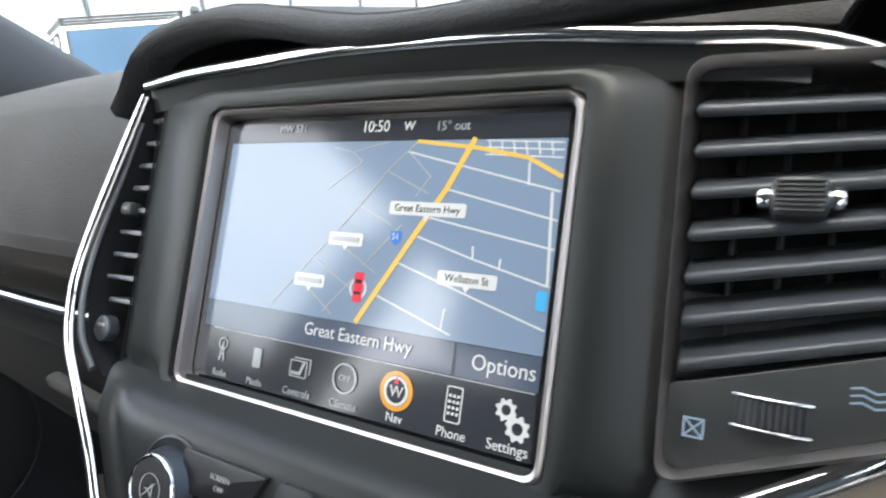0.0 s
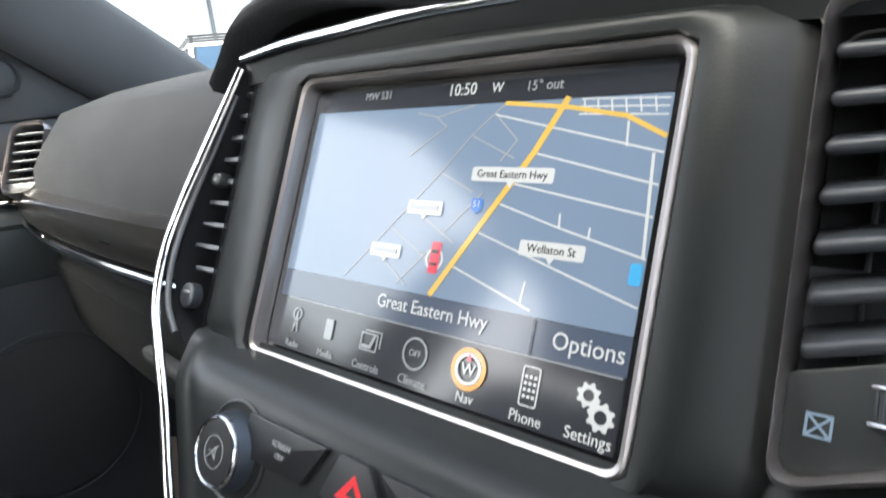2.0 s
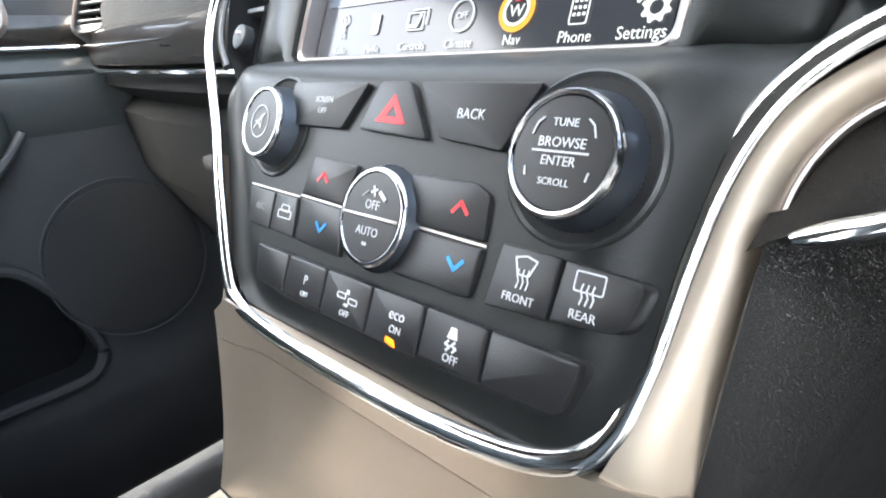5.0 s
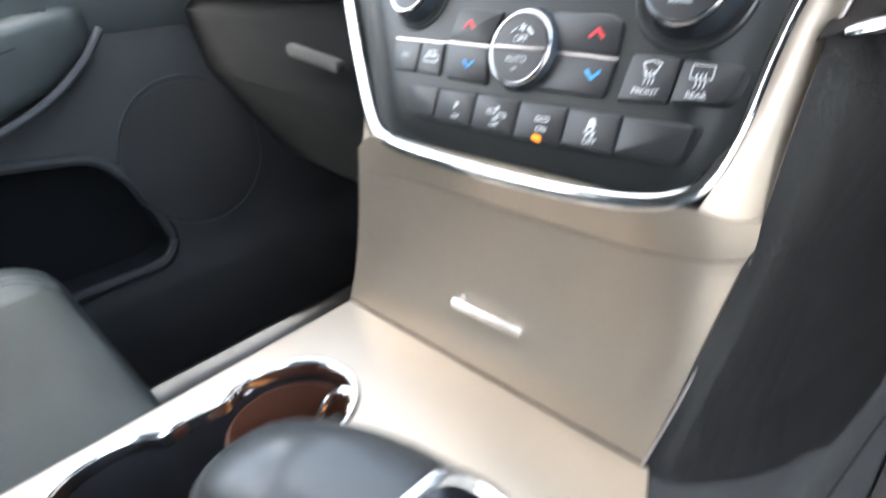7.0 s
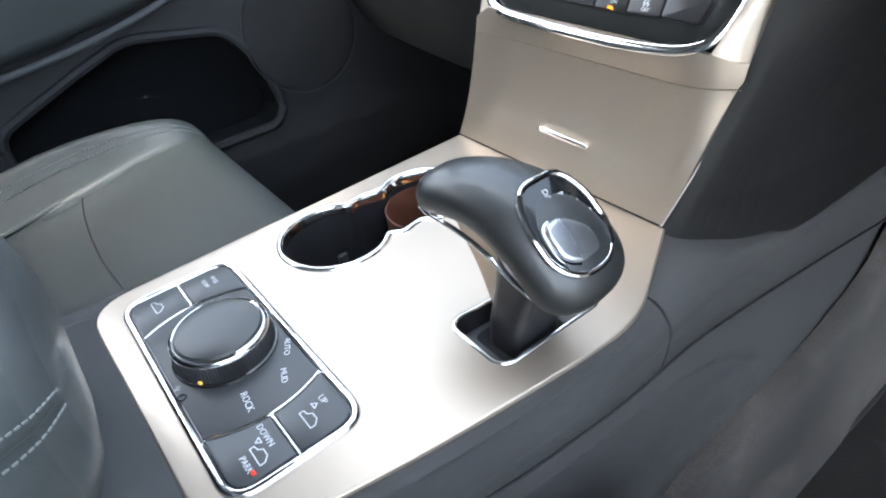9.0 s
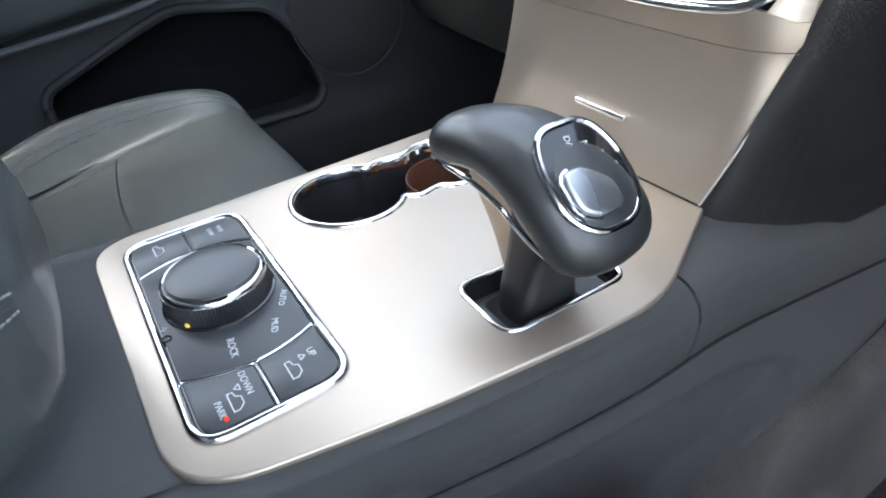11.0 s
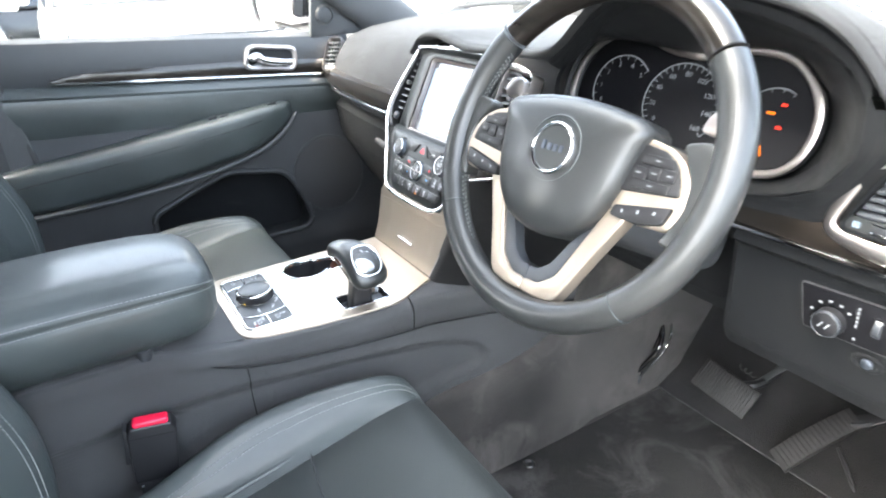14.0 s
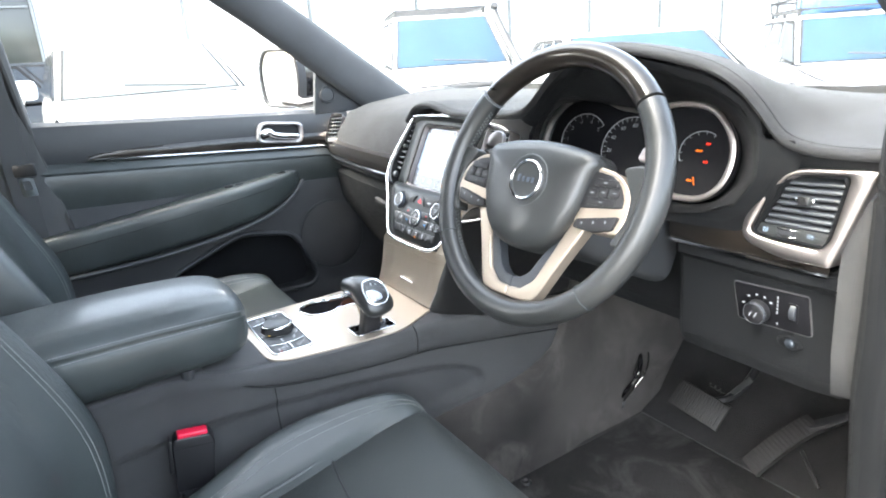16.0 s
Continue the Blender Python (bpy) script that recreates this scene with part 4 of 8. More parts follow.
    # words
    for s, size, x, y, mt in (("10:50", 0.0072, 0.0015, 0.0586, LCD_WHITE), ("W", 0.0056, 0.0190, 0.0584, LCD_WHITE), ("15\u00b0 out", 0.0056, 0.0400, 0.0580, LCD_GREY), ("MW 531", 0.0052, -0.0470, 0.0588, LCD_GREY),
                              ("Great Eastern Hwy", 0.0078, 0.0060, -0.0312, LCD_WHITE), ("Options", 0.0084, 0.0740, -0.0318, LCD_WHITE),
                              ("Radio", 0.0046, -0.0720, -0.0595, LCD_GREY), ("Media", 0.0046, -0.0484, -0.0595, LCD_GREY), ("Controls", 0.0048, -0.0221, -0.0593, LCD_GREY),
                              ("Climate", 0.0050, 0.0042, -0.0592, LCD_GREY), ("Nav", 0.0052, 0.0303, -0.0590, LCD_WHITE), ("Phone", 0.0054, 0.0561, -0.0592, LCD_WHITE), ("Settings", 0.0056, 0.0790, -0.0590, LCD_WHITE)):
        lettering(s, size, at(x, y, z), mt, sc, depth=0.0001, wide=0.93)
    part("rule", line([(-0.080, -0.0386), (0.087, -0.0386)], 0.0005, z), LCD_GREY, sc)
    part("rule", line([(0.0535, -0.0262), (0.0535, -0.0380)], 0.0005, z), LCD_INK, sc)
    # icons
    yi = -0.0485
    part("icon", merged(line([(-0.0735, yi - 0.005), (-0.0720, yi + 0.004), (-0.0705, yi - 0.005)], 0.0007, z), line([(-0.0728, yi - 0.002), (-0.0712, yi - 0.002)], 0.0007, z), ring(ring_outline(0.003, 20, -0.072, yi + 0.003), ring_outline(0.0024, 20, -0.072, yi + 0.003), z, z + 0.0002)), LCD_GREY, sc, "mast icon")
    part("icon", merged(flat(rect(0.005, 0.009, 0.0012, -0.0484, yi), z)), LCD_GREY, sc, "player icon")
    part("icon", merged(ring(rect(0.010, 0.0075, 0.0008, -0.0225, yi - 0.0005), rect(0.0088, 0.0063, 0.0005, -0.0225, yi - 0.0005), z, z + 0.0002), line([(-0.0250, yi + 0.0042), (-0.0158, yi + 0.0042), (-0.0158, yi - 0.002)], 0.0006, z), line([(-0.0260, yi - 0.0025), (-0.0215, yi - 0.0025), (-0.0195, yi + 0.0022)], 0.0014, z)), LCD_GREY, sc, "stacked cards icon")
    part("icon", ring(ring_outline(0.0064, 36, 0.0035, yi), ring_outline(0.0056, 36, 0.0035, yi), z, z + 0.0002), LCD_GREY, sc, "round icon")
    lettering("OFF", 0.0036, at(0.0035, yi, z), LCD_GREY, sc, depth=0.0001)
    part("icon", ring(ring_outline(0.0078, 36, 0.0299, yi), ring_outline(0.0060, 36, 0.0299, yi), z, z + 0.0002), LCD_AMBER, sc, "amber ring icon")
    part("icon", ring(ring_outline(0.0058, 36, 0.0299, yi), ring_outline(0.0046, 36, 0.0299, yi), z + 0.0002, z + 0.0004), LCD_WHITE, sc)
    lettering("W", 0.0062, at(0.0299, yi - 0.0004, z), LCD_WHITE, sc, depth=0.0001)
    part("icon", flat([(0.0287, yi + 0.0030), (0.0311, yi + 0.0030), (0.0299, yi + 0.0058)], z + 0.0005), LCD_RED, sc, "red needle")
    part("icon", merged(ring(rect(0.0070, 0.0135, 0.0012, 0.0560, yi), rect(0.0060, 0.0125, 0.0009, 0.0560, yi), z, z + 0.0002),
                        *[flat(rect(0.0011, 0.0011, 0.0002, 0.0542 + 0.0018 * i, yi + 0.0032 - 0.0022 * j), z) for i in range(3) for j in range(4)]), LCD_WHITE, sc, "handset icon")
    def gear(cx, cy, r):
        o = []
        for i in range(32):
            rr = r * (1.0 if (i // 2) % 2 else 0.78)
            o.append((cx + rr * math.cos(2 * math.pi * i / 32), cy + rr * math.sin(2 * math.pi * i / 32)))
        return ring(o, ring_outline(r * 0.45, 32, cx, cy), z, z + 0.0002)
    part("icon", merged(gear(0.0772, yi + 0.0025, 0.0042), gear(0.0822, yi - 0.0032, 0.0048)), LCD_WHITE, sc, "two gears icon")
    return sc


def knob(st, m, r, h, cap, face, ring_mat=DARK_CHROME, ridge=80, name="knob"):
    """A turning knob with a smooth skirt, a knurled taper, a bright ring and a flat cap."""
    k = thing(name)
    k.parent, k.matrix_basis = st, m
    part("skirt", revolve([(r * 1.15, 0), (r * 1.15, h * 0.16), (r * 1.12, h * 0.22), (r * 1.08, h * 0.24)], 64), SLAT, k, "smooth dark skirt")
    bm = bmesh.new()
    rows = []
    for j in range(9):
        f = j / 8
        z, rad = h * (0.20 + 0.64 * f), r * (1.11 - 0.13 * f)
        rows.append([bm.verts.new(((rad + (0.00034 if (i + j) % 2 else -0.0002)) * math.cos(math.pi * i / ridge), (rad + (0.00034 if (i + j) % 2 else -0.0002)) * math.sin(math.pi * i / ridge), z)) for i in range(2 * ridge)])
    for a, b in zip(rows, rows[1:]):
        for i in range(len(a)):
            bm.faces.new((a[i], a[(i + 1) % len(a)], b[(i + 1) % len(a)], b[i]))
    part("grip", bm, KNURL, k, "finely knurled grip", smooth=12)
    part("bright_ring", revolve([(r * 0.985, h * 0.82), (r * 0.99, h * 0.88), (r * 0.965, h * 0.96), (r * 0.93, h), (r * 0.89, h), (cap * 0.98, h * 0.985), (cap * 0.95, h * 0.90)], 72), ring_mat, k, "chrome ring")
    part("cap", revolve([(0, h * 0.97), (cap * 0.8, h * 0.965), (cap * 0.95, h * 0.95), (cap * 0.96, h * 0.85)], 56), face, k)
    return k


def key(st, outline, z, h=0.0022, bev=0.0009, mat=None, name="button", label=""):
    return part(name, prism(outline, z - 0.006, z + h, bev), mat or BUTTON, st, label)


def climate_controls(st):
    """The knobs and keys under the screen, on the climate panel."""
    z = 0.0218
    C = pose(0, -0.125, z)
    def q(pts, h=0.002):
        """Lays a key out so that its face, h above the panel, meets the drawn layout as the driver sees it."""
        f = 1 - h / 0.1285
        return [(0.159 + (u - 0.159) * f, -0.0017 + (v + 0.0017) * f - 0.125) for u, v in pts]
    def spot(u, v, h=0.002):
        p = q([(u, v)], h)[0]
        return pose(p[0], p[1], z + h)
    # recesses: raised rings, with flat near-black discs painting the shade round the knobs
    for u, v, r in ((-0.0640, 0.0198, 0.0196), (0.0800, 0.0195, 0.0215)):
        part("knob_recess", ring(ring_outline(r + 0.0012, 48, u, v - 0.125), ring_outline(r - 0.0006, 48, u, v - 0.125), z - 0.002, z + 0.0004, crown=0.0006), SATIN, st)
        part("knob_shade", flat(ring_outline(r, 48, u, v - 0.125), z + 0.0001), VOID, st)
    k = knob(st, C @ at(-0.0655, 0.0198, -0.0035), 0.0146, 0.0126, 0.0131, BUTTON)
    part("legend", merged(line([(-0.003, 0), (-0.001, 0), (0.0015, 0.0025), (0.0015, -0.0025), (-0.001, 0)], 0.0005, 0.0124), line([(-0.004, -0.003), (0.003, 0.003)], 0.0005, 0.0124), ring(ring_outline(0.0066, 30), ring_outline(0.0062, 30), 0.0123, 0.0125)), LCD_GREY, k)
    k = knob(st, C @ at(0.0808, 0.0190, -0.0035), 0.0160, 0.0142, 0.0143, BUTTON)
    for s, size, y in (("TUNE", 0.0028, 0.0070), ("BROWSE", 0.0034, 0.0022), ("ENTER", 0.0033, -0.0022), ("SCROLL", 0.0025, -0.0072)):
        lettering(s, size, at(0, y, 0.0139), WHITE, k, "legend", 0.0001)
    part("legend", merged(line([(-0.0078, 0.00005), (0.0078, 0.00005)], 0.0005, 0.0139), line([(-0.0088, 0.004), (-0.0078, 0.0068), (-0.0062, 0.008)], 0.0004, 0.0139), line([(0.0088, 0.004), (0.0078, 0.0068), (0.0062, 0.008)], 0.0004, 0.0139),
                          line([(-0.0090, -0.0042), (-0.0086, -0.0062)], 0.0004, 0.0139), line([(0.0090, -0.0042), (0.0086, -0.0062)], 0.0004, 0.0139)), WHITE, k)
    k = knob(st, C @ at(0.0114, -0.0065, -0.004), 0.0166, 0.0098, 0.0150, BUTTON)
    part("bright_bar", box(0.0275, 0.0011, 0.001, 0.0003, at(0, -0.0002, 0.0096)), SILVER, k)
    lettering("OFF", 0.0042, at(0, 0.0036, 0.0096), WHITE, k, "legend", 0.0001)
    lettering("AUTO", 0.0040, at(0, -0.0050, 0.0096), WHITE, k, "legend", 0.0001)
    part("legend", merged(*[line([(0, 0.0082), (0.0016 * math.cos(a), 0.0082 + 0.0016 * math.sin(a))], 0.0008, 0.0097) for a in (0.4, 1.97, 3.54, 5.1)], line([(-0.0055, 0.0062), (-0.0030, 0.0080)], 0.0004, 0.0097), line([(0.0030, 0.0080), (0.0058, 0.0060)], 0.0014, 0.0097), ring(rect(0.002, 0.001, 0.0002, 0, -0.0090), rect(0.0012, 0.0004, 0.0001, 0, -0.0090), 0.0096, 0.0098)), WHITE, k)
    # keys of the upper row
    key(st, rounded(q([(-0.060, 0.0385), (-0.060, 0.0215), (-0.0225, 0.0215), (-0.0115, 0.0385)]), 0.0015), z)
    lettering("SCREEN", 0.0032, spot(-0.037, 0.0318, 0.0024), LCD_GREY, st, "legend", 0.0001)
    lettering("OFF", 0.0032, spot(-0.037, 0.0276, 0.0024), LCD_GREY, st, "legend", 0.0001)
    hz = key(st, rounded(q([(-0.0045, 0.0390), (-0.0120, 0.0220), (0.0235, 0.0205), (0.0105, 0.0390)]), 0.0018), z, label="hazard light button")
    part("legend", ring(rounded(q([(-0.0035, 0.0250), (0.0125, 0.0246), (0.0045, 0.0345)]), 0.0004, 2), rounded(q([(0.0018, 0.0270), (0.0077, 0.0268), (0.0047, 0.0310)]), 0.0002, 2), z + 0.0022, z + 0.0024), REDP, st, "red triangle outline")
    key(st, rounded(q([(0.0155, 0.0388), (0.0290, 0.0215), (0.0545, 0.0195), (0.0590, 0.0300), (0.0640, 0.0388)]), 0.0015), z)
    lettering("BACK", 0.0043, spot(0.0400, 0.0292, 0.0023), WHITE, st, "legend", 0.0001)
    # temperature keys
    key(st, rounded(q([(-0.0360, 0.0105), (-0.0395, -0.0045), (-0.0125, -0.0055), (-0.0080, 0.0095)]), 0.0015), z, 0.0016)
    key(st, rounded(q([(-0.0395, -0.0060), (-0.0360, -0.0225), (-0.0080, -0.0235), (-0.0120, -0.0068)]), 0.0015), z, 0.0016)
    key(st, rounded(q([(0.0200, 0.0100), (0.0225, -0.0052), (0.0550, -0.0062), (0.0540, 0.0070), (0.0480, 0.0098)]), 0.0018), z, 0.0016)
    key(st, rounded(q([(0.0225, -0.0072), (0.0190, -0.0225), (0.0540, -0.0225), (0.0555, -0.0080)]), 0.0015), z, 0.0016)
    for x, y, s, mt in ((-0.0270, 0.0030, 1, REDP), (-0.0225, -0.0150, -1, BLUEP), (0.0440, 0.0020, 1, REDP), (0.0465, -0.0142, -1, BLUEP)):
        part("legend", line(q([(x - 0.0030, y - 0.0014 * s), (x, y + 0.0016 * s), (x + 0.0030, y - 0.0014 * s)]), 0.0012, z + 0.0017), mt, st)
    for pts in ([(-0.0405, -0.0052), (-0.0125, -0.0061)], [(0.0225, -0.0062), (0.0555, -0.0071)], [(-0.0800, -0.0052), (-0.0420, -0.0060)]):
        part("bright_bar", line(q(pts), 0.0007, z + 0.0005), SILVER, st)
    key(st, rounded(q([(-0.0800, -0.0062), (-0.0760, -0.0215), (-0.0590, -0.0215), (-0.0590, -0.0066)]), 0.001), z, 0.0012)
    key(st, rounded(q([(-0.0580, -0.0066), (-0.0580, -0.0215), (-0.0405, -0.0222), (-0.0420, -0.0068)]), 0.001), z, 0.0012)
    lettering("A/C", 0.0042, spot(-0.0675, -0.0135, 0.0014), LCD_GREY, st, "legend", 0.0001)
    part("legend", merged(ring(q(rect(0.010, 0.0035, 0.0012, -0.0490, -0.0142)), q(rect(0.0088, 0.0024, 0.0008, -0.0490, -0.0142)), z + 0.0012, z + 0.0014), ring(q(rect(0.006, 0.003, 0.001, -0.0490, -0.0118)), q(rect(0.005, 0.002, 0.0007, -0.0490, -0.0118)), z + 0.0012, z + 0.0014)), WHITE, st)
    # windscreen and rear window heating
    key(st, rounded(q([(0.0620, -0.0048), (0.0600, -0.0225), (0.0805, -0.0215), (0.0815, -0.0052)]), 0.001), z, 0.0016)
    key(st, rounded(q([(0.0826, -0.0052), (0.0815, -0.0212), (0.1020, -0.0195), (0.1045, -0.0065)]), [0.001, 0.001, 0.005, 0.003]), z, 0.0016)
    lettering("FRONT", 0.0032, spot(0.0710, -0.0183, 0.0017), WHITE, st, "legend", 0.0001)
    lettering("REAR", 0.0032, spot(0.0905, -0.0177, 0.0017), WHITE, st, "legend", 0.0001)
    def heat(cx, cy):
        return [line(q([(cx + d, cy - 0.003), (cx + d + 0.0004, cy - 0.0012), (cx + d - 0.0003, cy + 0.0004), (cx + d, cy + 0.0020)]), 0.0004, z + 0.0017) for d in (-0.0016, 0, 0.0016)]
    part("legend", merged(ring(rounded(q([(0.0672, -0.0075), (0.0690, -0.0122), (0.0730, -0.0122), (0.0750, -0.0075), (0.0711, -0.0066)]), 0.0004, 2), rounded(q([(0.0679, -0.0079), (0.0694, -0.0117), (0.0726, -0.0117), (0.0743, -0.0079), (0.0711, -0.0071)]), 0.0003, 2), z + 0.0016, z + 0.0018), *heat(0.0711, -0.0125)), WHITE, st)
    part("legend", merged(ring(q(rect(0.0085, 0.0052, 0.0008, 0.0905, -0.0095)), q(rect(0.0077, 0.0044, 0.0005, 0.0905, -0.0095)), z + 0.0016, z + 0.0018), *heat(0.0905, -0.0120)), WHITE, st)
    # lower row of six keys
    us = [-0.0615, -0.0365, -0.0110, 0.0152, 0.0405, 0.0655, 0.0945]
    # Near-black sheet paints the shade between the six keys.
    part("key_shade", flat(rounded(q([(-0.0640, -0.0275), (-0.0600, -0.0420), (-0.0400, -0.0450), (0.0200, -0.0455), (0.0850, -0.0440), (0.0930, -0.0420), (0.0970, -0.0275)]), 0.003), z + 0.0002), VOID, st)
    for i in range(6):
        a, b = us[i] + 0.0004, us[i + 1] - 0.0004
        lo = -0.0445 + 0.0020 * abs(i - 2.5) / 2.5
        key(st, rounded(q([(a, -0.0283), (a + (0.004 if i == 0 else 0), lo), (b - (0.003 if i == 5 else 0), lo), (b, -0.0283)]), [0.001, 0.003 if i == 0 else 0.001, 0.004 if i == 5 else 0.001, 0.002]), z, 0.003, 0.0014)
    for s, size, x, y in (("P", 0.0048, -0.0240, -0.0355), ("OFF", 0.0028, -0.0232, -0.0405), ("OFF", 0.0030, 0.0020, -0.0410), ("eco", 0.0050, 0.0280, -0.0345), ("ON", 0.0034, 0.0284, -0.0392), ("OFF", 0.0034, 0.0530, -0.0405)):
        lettering(s, size, spot(x, y, 0.0031), WHITE, st, "legend", 0.0001)
    part("legend", merged(ring(q(rect(0.0050, 0.0022, 0.0007, -0.0010, -0.0352), 0.003), q(rect(0.0042, 0.0014, 0.0005, -0.0010, -0.0352), 0.003), z + 0.003, z + 0.0032), ring(q(rect(0.0050, 0.0022, 0.0007, 0.0055, -0.0362), 0.003), q(rect(0.0042, 0.0014, 0.0005, 0.0055, -0.0362), 0.003), z + 0.003, z + 0.0032), flat(q(rect(0.0016, 0.0016, 0.0003, 0.0022, -0.0335), 0.003), z + 0.003), flat(q(rect(0.0022, 0.001, 0.0002, 0.0022, -0.0380), 0.003), z + 0.003)), WHITE, st)
    part("legend", merged(flat(rounded(q([(0.0512, -0.0345), (0.0552, -0.0345), (0.0543, -0.0312), (0.0521, -0.0312)]), 0.0003, 2), z + 0.003), line(q([(0.0520, -0.0352), (0.0510, -0.0362), (0.0528, -0.0368), (0.0518, -0.0380)]), 0.0007, z + 0.003), line(q([(0.0545, -0.0352), (0.0535, -0.0362), (0.0553, -0.0368), (0.0543, -0.0380)]), 0.0007, z + 0.003)), WHITE, st)
    part("indicator_lamp", prism(rounded(q([(0.0262, -0.0432), (0.0312, -0.0440), (0.0300, -0.0418), (0.0262, -0.0414)]), 0.0004, 2), z + 0.002, z + 0.0032), AMBER, st, "lit amber indicator")


FACING_SIDES = [(0.4092, -0.113, 0.0975), (0.418, -0.1105, 0.0995), (0.432, -0.1065, 0.1030), (0.450, -0.1030, 0.1070), (0.470, -0.1000, 0.1110), (0.490, -0.0975, 0.1150), (0.505, -0.0960, 0.1172), (0.53, -0.0960, 0.118)]
FACING_FALL = [(0.4092, -0.0850, 0.0), (0.415, -0.0840, 0.02), (0.424, -0.0823, 0.15), (0.434, -0.0806, 0.45), (0.446, -0.0786, 0.80), (0.458, -0.0768, 0.98), (0.470, -0.0753, 1.0), (0.482, -0.0738, 0.95), (0.4985, -0.0720, 0.75), (0.505, -0.0712, 0.5), (0.512, -0.0704, 0.2), (0.5205, -0.0696, 0.0)]


def facing_point(z, q, back=0.0):
    """The champagne facing below the climate panel, q from 0 at the far side to 1 at the driver's side, where it turns back."""
    l, r = lerp_table(FACING_SIDES, z)
    y, dip = lerp_table(FACING_FALL, z)
    f = max(0.0, min(1.0, (min(q, 1 - q) - 0.03) / 0.14))
    turn = max(0.0, (q - 0.80) / 0.20) ** 2 * 0.021 * min(1.0, (z - 0.409) / 0.085)
    return (l + (r - l) * q, y + turn + 0.0070 * dip * f * f * (3 - 2 * f) + back, z)


def console():
    cs = thing("centre_console", None, "black centre console with champagne top plate", "console")
    # y, plate edge, outer edge of the ledge, its top, its lower crease
    ledge = [(-0.95, 0.094, 0.110, 0.4300, 0.4230), (-0.52, 0.095, 0.113, 0.4270, 0.4190), (-0.495, 0.096, 0.115, 0.4200, 0.4120), (-0.47, 0.097, 0.119, 0.4130, 0.3960), (-0.44, 0.098, 0.126, 0.4110, 0.3830), (-0.405, 0.108, 0.131, 0.4090, 0.3720), (-0.36, 0.120, 0.140, 0.4080, 0.3680),
             (-0.304, 0.1305, 0.1460, 0.4078, 0.3640), (-0.26, 0.136, 0.1500, 0.4078, 0.3610), (-0.21, 0.1395, 0.1525, 0.4078, 0.3580), (-0.18, 0.138, 0.1530, 0.4078, 0.3560), (-0.15, 0.128, 0.1515, 0.4080, 0.3540), (-0.115, 0.113, 0.1490, 0.4078, 0.3500), (-0.0835, 0.099, 0.1480, 0.4060, 0.3450),
             (-0.02, 0.105, 0.1480, 0.3990, 0.3340), (0.10, 0.118, 0.1500, 0.3850, 0.3140), (0.21, 0.12, 0.1530, 0.3650, 0.2950), (0.34, 0.12, 0.155, 0.33, 0.27)]
    def sec(y):
        pe, oe, z, cz = lerp_table(ledge, y)
        wl = 0.106 if y < -0.09 else 0.100
        return [(-wl - 0.036, y, 0.0), (-wl - 0.031, y, z - 0.06), (-wl - 0.024, y, z - 0.022), (-wl - 0.014, y, z - 0.006), (-wl - 0.002, y, z - 0.001), (-wl + 0.006, y, z - 0.004), (-wl + 0.008, y, z - 0.085),
                (pe - 0.014, y, z - 0.085), (pe - 0.012, y, z - 0.006), (pe - 0.003, y, z - 0.0025), (pe + 0.003, y, z - 0.0015), (0.5 * (pe + oe), y, z - 0.003), (oe - 0.007, y, z - 0.0065), (oe - 0.002, y, z - 0.013), (oe, y, z - 0.022), (oe - 0.001, y, 0.5 * (z - 0.02 + cz)), (oe - 0.003, y, cz + 0.003), (oe - 0.006, y, cz), (oe - 0.014, y, cz - 0.003)]
    def steps(a, b, n):
        return [a + (b - a) * i / n for i in range(n + 1)]
    part("rear_body", loft([sec(y) for y in steps(-0.95, -0.52, 3) + steps(-0.50, -0.146, 34)], caps=True), PLASTIC_HARD, cs, smooth=50)
    part("front_body", loft([sec(y) for y in steps(-0.1435, 0.0, 14) + steps(0.03, 0.33, 8)], caps=True), PLASTIC_HARD, cs, smooth=50)
    # flank below the ledge, with a long rounded recess beside the driver's shin
    hollow = [Vector(p[:2]) for p in spline([(-0.70, 0.330, 0), (-0.62, 0.338, 0), (-0.53, 0.344, 0), (-0.41, 0.349, 0), (-0.31, 0.346, 0), (-0.20, 0.337, 0), (-0.085, 0.313, 0), (-0.022, 0.287, 0), (0.004, 0.258, 0), (-0.008, 0.237, 0), (-0.05, 0.230, 0), (-0.116, 0.226, 0), (-0.30, 0.218, 0), (-0.70, 0.205, 0)], 4, True)]
    def depth(y, z):
        q, hit, best = Vector((y, z)), False, 9.0
        for a, c in zip(hollow, hollow[1:] + hollow[:1]):
            if (a.y > z) != (c.y > z) and y < a.x + (c.x - a.x) * (z - a.y) / (c.y - a.y):
                hit = not hit
            e = c - a
            f = max(0.0, min(1.0, (q - a).dot(e) / max(e.dot(e), 1e-9)))
            best = min(best, (q - a - e * f).length)
        if not hit:
            return 0.0
        f = min(1.0, best / 0.020)
        return 0.011 * f * f * (3 - 2 * f)
    def flank(y):
        pe, oe, z, cz = lerp_table(ledge, y)
        row = []
        for i in range(55):
            f = i / 54
            zz = (cz - 0.002) * (1 - f) + 0.10 * f
            row.append((oe - 0.0052 + 0.013 * min(1.0, (cz - zz) / 0.14) - depth(y, zz), y, zz))
        return row + [(row[-1][0] + 0.004, y, 0.0)]
    part("flank_rear", loft([flank(y) for y in steps(-0.95, -0.62, 4) + steps(-0.60, -0.4075, 36)]), PLASTIC_HARD, cs, smooth=60)
    part("flank_front", loft([flank(y) for y in steps(-0.4045, 0.03, 120) + steps(0.04, 0.34, 12)]), PLASTIC_HARD, cs, smooth=60)
